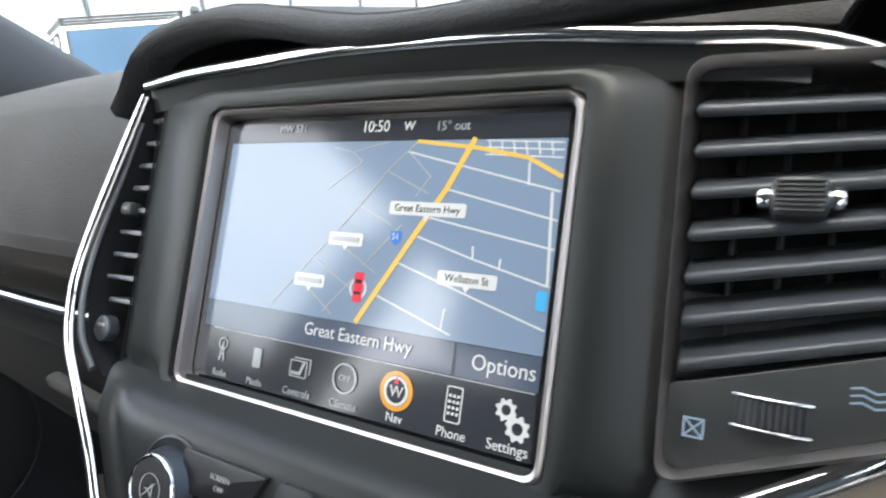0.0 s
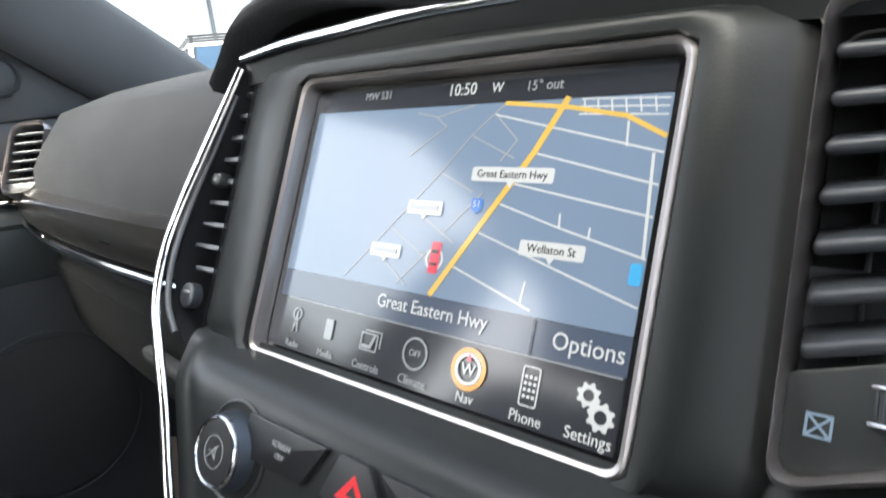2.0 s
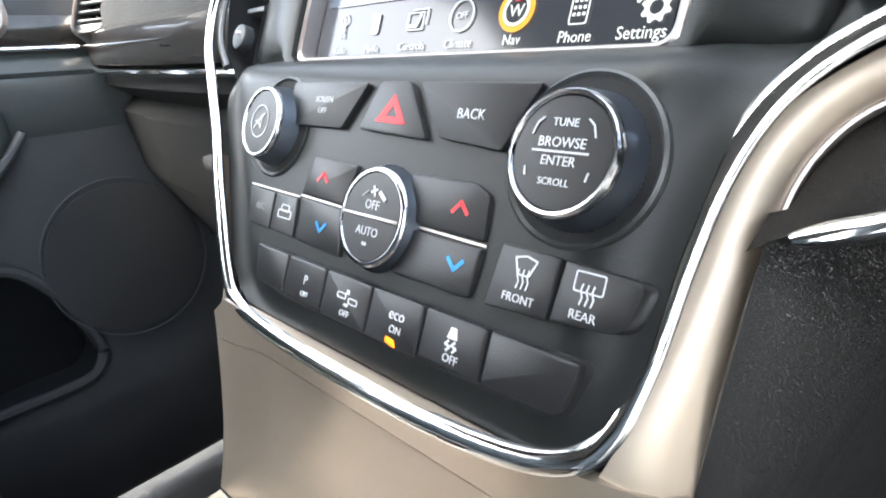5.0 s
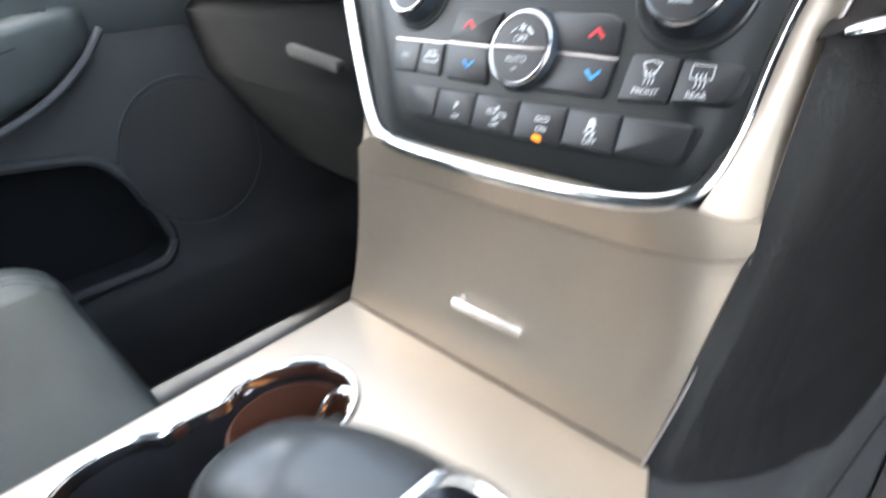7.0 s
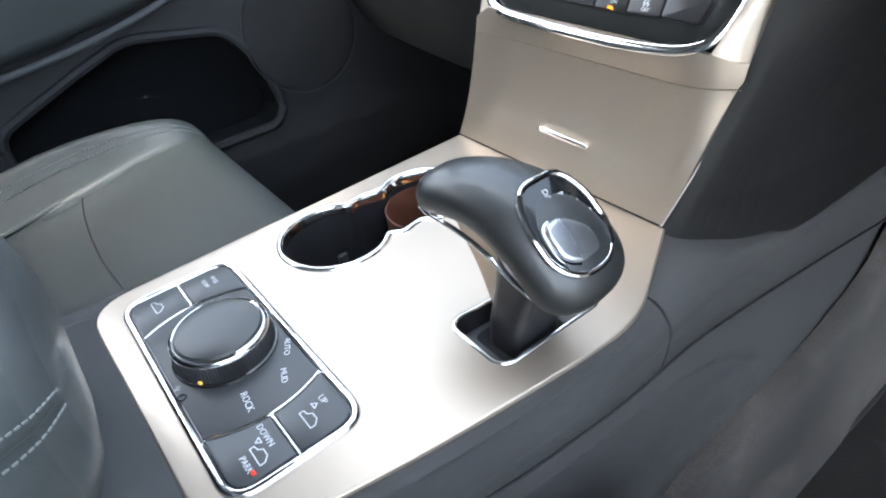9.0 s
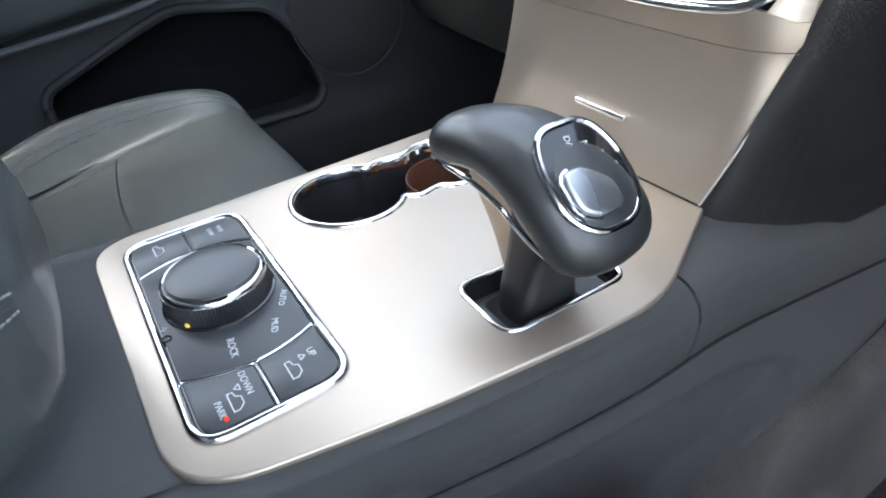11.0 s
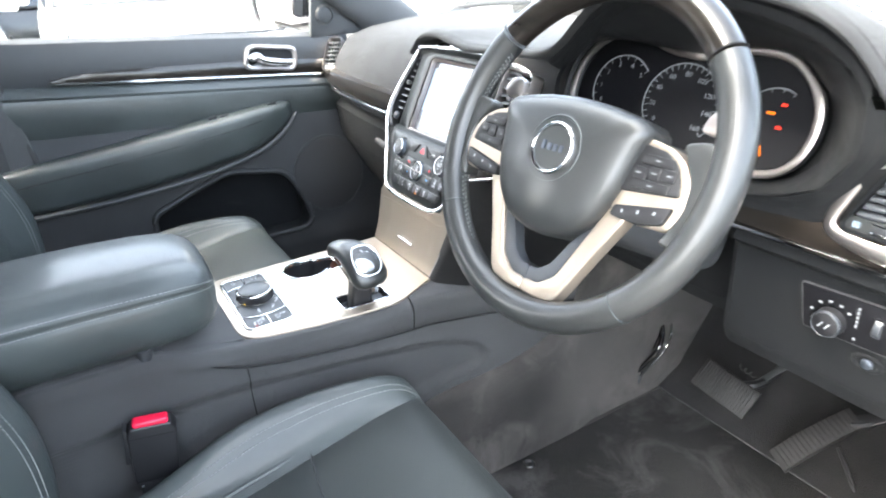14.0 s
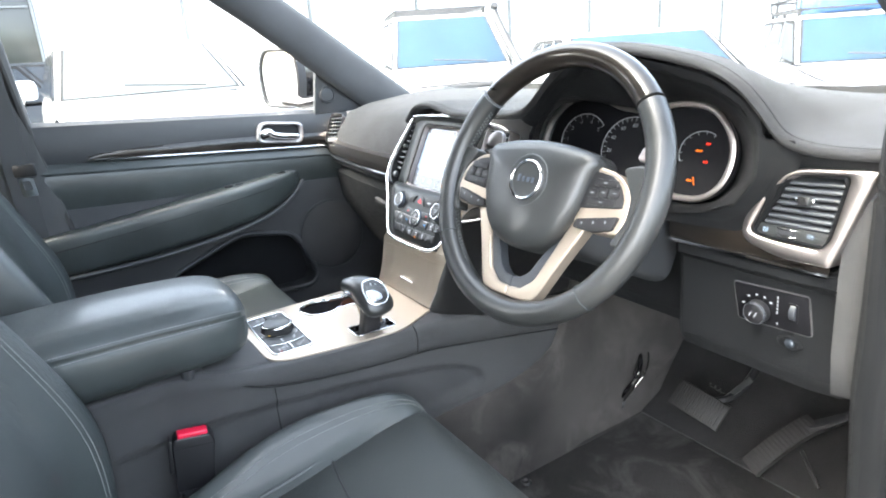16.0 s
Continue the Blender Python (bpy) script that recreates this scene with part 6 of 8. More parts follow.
def armrest():
    ar = thing("armrest", pose(0, -0.013, 0), "padded black leather armrest with grey stitching", "armrest")
    rows = ((-0.4015, 0.484, 0.474, 0.018), (-0.4025, 0.498, 0.462, 0.046), (-0.4075, 0.512, 0.449, 0.070), (-0.417, 0.523, 0.440, 0.087), (-0.432, 0.5315, 0.4335, 0.098), (-0.455, 0.537, 0.430, 0.104), (-0.49, 0.5405, 0.428, 0.1075), (-0.56, 0.5435, 0.4275, 0.109), (-0.65, 0.5435, 0.4275, 0.109), (-0.80, 0.540, 0.4285, 0.108), (-0.98, 0.534, 0.430, 0.106))
    def half(zt, zb, w):
        """The right half of the lid's section, from the crown of the top over the seam to the underside."""
        h = zt - zb
        zs = zb + 0.70 * h
        return [(0.0, zt), (0.35 * w, zt - 0.010 * h), (0.62 * w, zt - 0.035 * h), (0.80 * w, zt - 0.090 * h), (0.90 * w, zt - 0.160 * h), (0.965 * w, zt - 0.235 * h), (0.988 * w, zs + 0.012 * h), (0.975 * w, zs - 0.005 * h), (0.998 * w, zs - 0.035 * h),
                (1.012 * w, zb + 0.48 * h), (1.0 * w, zb + 0.30 * h), (0.965 * w, zb + 0.16 * h), (0.90 * w, zb + 0.06 * h), (0.80 * w, zb + 0.01 * h), (0.5 * w, zb), (0.0, zb)]
    secs = []
    for y, zt, zb, w in rows:
        r = half(zt, zb, w)
        secs.append([Vector((p[0] + 0.006, y, p[1])) for p in r] + [Vector((-p[0] + 0.006, y, p[1])) for p in r[-2:0:-1]])
    part("lid", loft(secs, True, True), LEATHER, ar, smooth=75)
    # stitch rows above and below the piped seam
    for k, out in ((5, 0.0006), (8, 0.0004)):
        pr = []
        for y, zt, zb, w in rows[2:]:
            p = half(zt, zb, w)[k]
            pr.append((p[0] + 0.006 + out, y + (out if y > -0.43 else 0), p[1]))
        stitches(spline(pr, 6), ar, 0.0042, 0.0005, 0.0003)
    part("latch", cyl(0.010, 0.020, 20, 0.004, pose(0.098, -0.515, 0.436, 180)), PLASTIC, ar, "black lid latch")
    part("hinge_base", box(0.17, 0.46, 0.03, 0.008, pose(0.004, -0.72, 0.424)), PLASTIC, ar, "black base under the lid")


def seat(x, far=False):
    se = thing("car_seat", pose(x, 0, 0), "black leather front seat with perforated centre and grey stitching", "seat", "front seats")
    def cush(y, z, w, lift):
        return [(-w, y, 0.14), (-w * 1.02, y, z - 0.06), (-w * 1.01, y, z - 0.015), (-w * 0.97, y, z + lift * 0.85), (-w * 0.91, y, z + lift), (-w * 0.82, y, z + lift * 0.6), (-w * 0.72, y, z - 0.002), (-w * 0.4, y, z - 0.004), (0, y, z - 0.004), (w * 0.4, y, z - 0.004), (w * 0.72, y, z - 0.002),
                (w * 0.82, y, z + lift * 0.6), (w * 0.91, y, z + lift), (w * 0.97, y, z + lift * 0.85), (w * 1.01, y, z - 0.015), (w * 1.02, y, z - 0.06), (w, y, 0.14)]
    rows = ((-0.215, 0.15, 0.195, 0.0), (-0.180, 0.20, 0.205, 0.0), (-0.170, 0.255, 0.215, 0.004), (-0.185, 0.292, 0.219, 0.012), (-0.215, 0.303, 0.225, 0.026), (-0.30, 0.288, 0.240, 0.050), (-0.42, 0.262, 0.251, 0.070), (-0.50, 0.249, 0.250, 0.052), (-0.58, 0.241, 0.247, 0.022), (-0.68, 0.235, 0.243, 0.0), (-0.78, 0.23, 0.24, 0.0))
    cushion = sub(part("cushion", loft([cush(*r) for r in rows]), LEATHER, se, smooth=180), 2)
    # perforated centre panel, lying 4 mm proud
    cp = []
    for y, z in ((-0.186, 0.294), (-0.215, 0.306), (-0.30, 0.291), (-0.42, 0.2645), (-0.55, 0.2455), (-0.70, 0.236)):
        cp.append([(s * (0.150 + 0.03 * (1 if y > -0.25 else 0.7 if y > -0.4 else 0.3)), y, z + 0.0005) for s in (-1, -0.6, 0, 0.6, 1)])
    sub(part("centre_panel", thick(loft(cp), 0.004), LEATHER if far else LEATHER_PERF, se, "smooth leather centre panel" if far else "perforated leather centre panel", smooth=180), 2)
    for sx in (-1, 1):
        edge = [(sx * 0.180, -0.186, 0.30), (sx * 0.189, -0.21, 0.318), (sx * 0.195, -0.24, 0.329), (sx * 0.205, -0.32, 0.3355), (sx * 0.211, -0.42, 0.3320), (sx * 0.209, -0.50, 0.302), (sx * 0.205, -0.60, 0.28)]
        for d in (0.0, 0.0075):
            stitches(laid(cushion, spline([(p[0] - sx * d, p[1], p[2]) for p in edge], 8), (0, 0, -1)), se, 0.0042, 0.0007, 0.0)
        part("crease", tube(spline([(sx * 0.196, -0.190, 0.303), (sx * 0.187, -0.26, 0.300), (sx * 0.178, -0.36, 0.279), (sx * 0.166, -0.60, 0.243)], 6), 0.0030, 6), LEATHER, se)
    # Thin black tube paints the shaded line of the cushion's cross crease.
    part("crease", tube(spline([(-0.178, -0.363, 0.277), (-0.10, -0.376, 0.2745), (0, -0.382, 0.2735), (0.10, -0.376, 0.2745), (0.178, -0.363, 0.277)], 5), 0.0016, 6), BUTTON, se)
    part("base", box(0.42, 0.52, 0.14, 0.03, pose(0, -0.46, 0.085)), PLASTIC, se)
    def back(z, y, w, wing):
        return [(-w * 0.85, y - 0.12, z), (-w * 0.98, y - 0.07, z), (-w * 1.02, y, z), (-w, y + wing * 0.8, z), (-w * 0.9, y + wing, z), (-w * 0.74, y + wing * 0.6, z), (-w * 0.58, y + 0.008, z), (-w * 0.3, y, z), (0, y - 0.002, z), (w * 0.3, y, z), (w * 0.58, y + 0.008, z), (w * 0.74, y + wing * 0.6, z), (w * 0.9, y + wing, z), (w, y + wing * 0.8, z), (w * 1.02, y, z), (w * 0.98, y - 0.07, z), (w * 0.85, y - 0.12, z)]
    rows = ((0.22, -0.70, 0.21, 0.03), (0.30, -0.705, 0.24, 0.05), (0.42, -0.72, 0.262, 0.078), (0.52, -0.745, 0.266, 0.062), (0.64, -0.785, 0.258, 0.045), (0.78, -0.825, 0.235, 0.028), (0.88, -0.85, 0.20, 0.02), (0.93, -0.875, 0.15, 0.005), (0.945, -0.90, 0.10, 0.0))
    backrest = sub(part("backrest", loft([back(*r) for r in rows], True, True), LEATHER, se, smooth=180), 2)
    for sx in (-1, 1):
        edge = [(sx * 0.196, -0.660, 0.32), (sx * 0.208, -0.648, 0.42), (sx * 0.211, -0.688, 0.52), (sx * 0.204, -0.742, 0.64), (sx * 0.185, -0.796, 0.78)]
        for d in (0.0, 0.0075):
            stitches(laid(backrest, spline([(p[0] - sx * d, p[1], p[2]) for p in edge], 8), (0, -1, 0)), se, 0.0042, 0.0007, 0.0)
    part("headrest", loft([[(p[0], y, p[1]) for p in rounded([(-w, z0), (w, z0), (w, z1), (-w, z1)], 0.04, 5)] for y, w, z0, z1 in ((-0.87, 0.10, 1.0, 1.13), (-0.89, 0.13, 0.98, 1.16), (-0.95, 0.13, 0.98, 1.17), (-0.98, 0.11, 1.0, 1.15))], True, True), LEATHER, se, smooth=70)
    for sx in (-1, 1):
        part("headrest_post", cyl(0.006, 0.10, 12, 0, pose(sx * 0.06, -0.915, 0.92)), CHROME, se, "steel headrest post")
    return se


def seat_buckle():
    b = thing("seat_belt_buckle", frame_matrix((0.1345, -0.552, 0.2560), (0.12, 0.98, -0.10), (0.04, 0.10, 1)), "black seat belt buckle with red release button", "seat belt buckle")
    part("housing", prism(rounded([(-0.029, 0.0), (0.027, 0.0), (0.030, 0.082), (0.024, 0.094), (-0.026, 0.094), (-0.031, 0.082)], 0.004), -0.012, 0.012, 0.0035, seg=3), BUTTON, b)
    part("side_rib", prism(rounded([(-0.037, 0.035), (-0.030, 0.035), (-0.030, 0.090), (-0.035, 0.092)], 0.002), -0.010, 0.008, 0.002), BUTTON, b)
    part("release_button", box(0.044, 0.012, 0.018, 0.0035, pose(-0.001, 0.0945, 0.001), seg=3), RED, b, "red release button")
    part("seam", box(0.054, 0.0012, 0.0012, 0, pose(-0.001, 0.078, 0.0118)), VOID, b, smooth=0)
    part("stalk", prism(rounded([(-0.021, -0.12), (0.021, -0.12), (0.024, 0.004), (-0.025, 0.004)], 0.003), -0.007, 0.009, 0.002), PLASTIC, b)
    for x in (-0.021, 0.020):
        part("rivet", cyl(0.0024, 0.0022, 12, 0.0005, pose(x, -0.006, 0.0085)), SATIN_BUTTON, b, "small steel rivet")


def belt_tongue():
    b = thing("seat_belt", pose(-0.735, -0.71, 0.66), "black seat belt webbing with steel tongue on the centre pillar", "seat belt")
    part("webbing", loft([[(0.0, -0.03, 0.5), (0.0, 0.02, 0.5)], [(0.03, -0.02, 0.05), (0.03, 0.03, 0.05)], [(0.02, -0.015, -0.3), (0.02, 0.035, -0.3)]]), PLASTIC, b, "black webbing")
    part("tongue", ring(rect(0.034, 0.045, 0.006), rect(0.018, 0.022, 0.003, 0, 0.004), 0, 0.003, frame_matrix((0.05, 0.02, -0.02), (0.4, 0.9, 0), (0.2, 0, 1))), CHROME, b, "steel tongue")
    part("tongue_cover", box(0.05, 0.012, 0.03, 0.006, frame_matrix((0.048, 0.02, 0.018), (0.4, 0.9, 0), (0.9, -0.4, 0))), BUTTON, b)


def passenger_door():
    d = thing("passenger_door", None, "black passenger door with leather armrest and chrome handle", "car door")
    ys = [-0.72, -0.6, -0.48, -0.36, -0.24, -0.12, -0.04, 0.04, 0.10, 0.16]
    def sill(y):
        return 0.736 - 0.058 * (y - 0.1)
    def tz(y):
        return 0.630 - 0.072 * (y - 0.04)
    part("upper_panel", loft([[(-0.82, y, sill(y) - 0.03), (-0.775, y, sill(y) - 0.002), (-0.755, y, sill(y)), (-0.738, y, sill(y) - 0.010), (-0.730, y, sill(y) - 0.035), (-0.730, y, tz(y) + 0.02), (-0.736, y, tz(y) - 0.002)] for y in ys]), PLASTIC, d)
    part("middle_panel", loft([[(-0.737, y, tz(y) + 0.001), (-0.727, y, tz(y) - 0.010), (-0.7215, y, tz(y) - 0.022), (-0.7240, y, tz(y) - 0.028), (-0.722, y, tz(y) - 0.036), (-0.724, y, tz(y) - 0.08), (-0.735, y, tz(y) - 0.115)] for y in ys]), LEATHER, d)
    # wood blade with chrome underline
    wy = [-0.555, -0.52, -0.46, -0.38, -0.28, -0.18, -0.08, 0.0, 0.06, 0.12]
    part("wood_blade", loft([[(-0.731, y, tz(y) + 0.012 + 0.040 * f), (-0.7265, y, tz(y) + 0.010 + 0.034 * f), (-0.7255, y, tz(y) + 0.009 + 0.015 * f), (-0.729, y, tz(y) + 0.006)] for y, f in zip(wy, (0.02, 0.25, 0.42, 0.55, 0.66, 0.75, 0.8, 0.8, 0.8, 0.8))]), WOOD, d, "dark wood veneer blade")
    part("chrome_strip", tube([(-0.7265, y, tz(y) + 0.005) for y in wy], 0.0028, 8), CHROME, d, "thin chrome strip")
    # armrest
    secs = []
    for y, zt, zb, w in ((-0.72, 0.505, 0.40, 0.050), (-0.60, 0.515, 0.405, 0.062), (-0.45, 0.532, 0.418, 0.072), (-0.30, 0.550, 0.438, 0.076), (-0.18, 0.565, 0.460, 0.074), (-0.10, 0.574, 0.485, 0.064), (-0.05, 0.576, 0.515, 0.048), (-0.03, 0.572, 0.54, 0.030)):
        secs.append([(-0.738 + p[0], y, p[1]) for p in rounded([(0, zb), (w * 0.9, zb), (w, zt - 0.03), (w * 0.94, zt), (0, zt)], [0.002, 0.02, 0.02, 0.015, 0.002], 4)])
    part("armrest", loft(secs, True, True), LEATHER, d, "padded leather door armrest", smooth=60)
    part("armrest_seam", tube(spline([(-0.672, -0.72, 0.470), (-0.669, -0.5, 0.492), (-0.664, -0.30, 0.517), (-0.668, -0.15, 0.538), (-0.69, -0.06, 0.552)], 5), 0.001, 6), VOID, d)
    part("lower_trim_line", tube(spline([(-0.683, -0.72, 0.398), (-0.672, -0.55, 0.405), (-0.664, -0.40, 0.417), (-0.662, -0.25, 0.438), (-0.668, -0.13, 0.470), (-0.685, -0.06, 0.508), (-0.70, -0.02, 0.545)], 6), 0.0055, 10), PLASTIC, d, "soft edge below the armrest")
    # lower panel with speaker and map pocket
    prof = [(0.62, -0.745), (0.56, -0.735), (0.50, -0.722), (0.42, -0.712), (0.30, -0.706), (0.22, -0.700), (0.18, -0.692), (0.12, -0.690), (0.03, -0.70), (0.01, -0.73)]
    def px(z):
        for (z0, x0), (z1, x1) in zip(prof, prof[1:]):
            if z1 <= z <= z0:
                return x0 + (x1 - x0) * (z0 - z) / (z0 - z1)
        return -0.73
    pocket = rounded([(-0.42, 0.220), (-0.035, 0.218), (-0.012, 0.245), (-0.034, 0.333), (-0.075, 0.392), (-0.219, 0.416), (-0.30, 0.388), (-0.42, 0.34)], 0.025)
    def inside(y, z):
        hit = False
        for a, c in zip(pocket, pocket[1:] + pocket[:1]):
            if (a[1] > z) != (c[1] > z) and y < a[0] + (c[0] - a[0]) * (z - a[1]) / (c[1] - a[1]):
                hit = not hit
        return hit
    zs = [0.62 - 0.011 * i for i in range(56)]
    yy = [-0.72 + 0.0106 * i for i in range(101)]
    grid = loft([[(px(z), y, z) for z in zs] for y in yy])
    bmesh.ops.delete(grid, geom=[f for f in grid.faces if inside(f.calc_center_median().y, f.calc_center_median().z)], context="FACES")
    part("lower_panel", grid, DOOR_PLASTIC, d)
    # Pocket takes the darker dash plastic, which puts its shade into the colour.
    part("map_pocket", loft([[(px(p[1]) - dx, p[0] * k + (1 - k) * -0.21, p[1] * k + (1 - k) * 0.31) for p in pocket] for dx, k in ((0.0, 1.03), (0.02, 1.0), (0.06, 0.97), (0.065, 0.6), (0.065, 0.0005))], True), DASH_PLASTIC, d, "map pocket with its shade painted darker", smooth=50)
    part("pocket_rim", tube([(px(p[1]) + 0.0005, p[0], p[1]) for p in pocket], 0.0080, 8, True), DOOR_PLASTIC, d)
    part("speaker_ring", tube([(-0.704 - 0.010 * math.sin(a), 0.052 + 0.103 * math.cos(a), 0.362 + 0.107 * math.sin(a)) for a in [2 * math.pi * i / 48 for i in range(48)]], 0.0013, 6, True), PLASTIC, d)
    part("speaker_grille", prism(ring_outline(0.100, 48), -0.001, 0.003, 0.001, frame_matrix((-0.7045, 0.052, 0.362), (0, 1, 0), (-0.09, 0, 1))), material("fine_speaker_mesh", (0.022, 0.022, 0.023), 0.7, bump=0.9, cells=420), d, "fine mesh speaker grille")
    # switches on the armrest
    part("switch_pad", prism(rounded([(-0.27, -0.011), (-0.07, -0.007), (-0.07, 0.010), (-0.27, 0.013)], 0.006), 0, 0.003, 0.001, frame_matrix((-0.702, -0.0, 0.583), (0.0, 1, 0.125), (-1, 0, 0.05))), GLOSS, d, "gloss black switch pad")
    for y in (-0.235, -0.205):
        part("switch", box(0.014, 0.022, 0.008, 0.003, pose(-0.702, y, 0.561, 7, 0, 0)), BUTTON, d, "window switch")
    # inner handle
    hm = frame_matrix((-0.727, -0.060, 0.686), (0, 1, -0.12), (-0.03, 0.10, 1))
    hk = part("handle_bezel", ring(rounded([(-0.070, -0.022), (-0.058, -0.031), (0.060, -0.031), (0.072, -0.010), (0.066, 0.026), (0.052, 0.031), (-0.048, 0.031), (-0.066, 0.020)], 0.014, 4), rounded([(-0.058, -0.016), (-0.050, -0.022), (0.052, -0.022), (0.060, -0.008), (0.056, 0.018), (0.046, 0.022), (-0.042, 0.022), (-0.055, 0.014)], 0.010, 4), -0.006, 0.004, hm, crown=0.003), SILVER, d, "satin silver handle bezel")
    # Near-black plate paints the shade inside the handle recess.
    part("handle_cup_shade", prism(rect(0.112, 0.042, 0.012), -0.004, -0.001, 0, hm), VOID, d, smooth=0)
    part("pull_handle", tube(spline([(-0.052, -0.010, 0.003), (-0.036, 0.002, 0.010), (-0.018, -0.006, 0.012), (0.02, -0.009, 0.011), (0.054, -0.010, 0.006)], 5), [0.012, 0.0125, 0.013, 0.013, 0.012, 0.011, 0.010, 0.0095, 0.009, 0.0085, 0.0085, 0.0085, 0.0085, 0.0085, 0.0085, 0.0085, 0.0085, 0.0085, 0.0085, 0.0085, 0.0085], 10, flat=0.6, m=hm), CHROME, d, "chrome pull handle")
    # mirror sail with tweeter
    part("sail_panel", prism(rounded([(0.055, 0.725), (0.24, 0.725), (0.24, 0.77), (0.10, 0.865), (0.075, 0.868)], 0.008), 0, 0.012, 0.003, frame_matrix((-0.745, 0, 0), (0, 1, 0), (0, 0, 1))), PLASTIC, d)
    part("tweeter", revolve([(0, 0.004), (0.014, 0.006), (0.019, 0.004), (0.021, 0.007), (0.024, 0.005), (0.025, 0)], 32, frame_matrix((-0.732, 0.100, 0.778), (0, 1, 0), (0, 0, 1))), PLASTIC, d, "round tweeter cover")
    part("lock_pin", cyl(0.004, 0.018, 12, 0.002, pose(-0.757, -0.60, 0.765)), BUTTON, d)
    # glass and frame
    gl = part("window_glass", loft([[(-0.775, -0.66, 0.76), (-0.775, -0.02, 0.735)], [(-0.735, -0.72, 1.0), (-0.735, -0.05, 0.93)]]), PANE, d, "clear side window")
    gl.visible_shadow = False
    part("frame_rear", tube(spline([(-0.757, -0.655, 0.60), (-0.755, -0.672, 0.78), (-0.735, -0.685, 0.95), (-0.70, -0.70, 1.10)], 5), 0.018, 10), PLASTIC, d)
    part("door_seal", tube(spline([(-0.728, -0.610, 0.05), (-0.722, -0.605, 0.35), (-0.733, -0.640, 0.60), (-0.735, -0.668, 0.80), (-0.715, -0.690, 0.98)], 6), 0.008, 8), RUBBER, d, "black rubber door seal")


def centre_pillar_trim():
    p = part("pillar_trim", loft([[(-0.76, y0, z), (-0.725, y0 + 0.005, z), (-0.715, y0 - 0.05, z), (-0.72, y0 - 0.16, z)] for z, y0 in ((0.0, -0.61), (0.30, -0.615), (0.55, -0.63), (0.75, -0.665), (0.95, -0.72), (1.2, -0.79))]), PLASTIC_HARD)
    tagged(p, "dark centre pillar trim behind the passenger door", "pillar trim", kind="structure")


def door_mirror():
    m = thing("door_mirror", pose(-0.945, 0.035, 0.825), "black door mirror with a rounded housing", "door mirror")
    o = rounded([(-0.085, -0.065), (0.075, -0.07), (0.095, 0.0), (0.085, 0.075), (-0.06, 0.08), (-0.095, 0.03)], 0.03)
    fm = frame_matrix((0, 0, 0), (0.88, 0.47, 0), (0, 0, 1)) @ Matrix.Diagonal((0.80, 1.12, 1, 1))
    part("housing", prism([(p[0] * 1.12, p[1] * 1.12) for p in o][::1], -0.09, -0.004, 0.01, fm), GLOSS, m, "gloss black housing")
    part("housing_edge", ring([(p[0] * 1.14, p[1] * 1.14) for p in o], [(p[0] * 1.0, p[1] * 1.0) for p in o], -0.03, 0.004, fm, crown=0.003), TRIM_BLACK, m, "black housing edge")
    mir = bpy.data.materials.new("mirror_glass")
    mir.use_nodes = True
    bs = mir.node_tree.nodes["Principled BSDF"]
    bs.inputs["Metallic"].default_value, bs.inputs["Roughness"].default_value = 1.0, 0.02
    bs.inputs["Base Color"].default_value = (0.85, 0.87, 0.88, 1)
    part("mirror_glass", prism([(p[0] * 0.98, p[1] * 0.98) for p in o], -0.01, 0.0, 0, fm), mir, m, "mirror glass", smooth=0)
    part("arm", tube([(0.05, 0.0, -0.06), (0.12, 0.03, -0.07), (0.19, 0.06, -0.06)], 0.03, 10, flat=0.6), GLOSS, m)


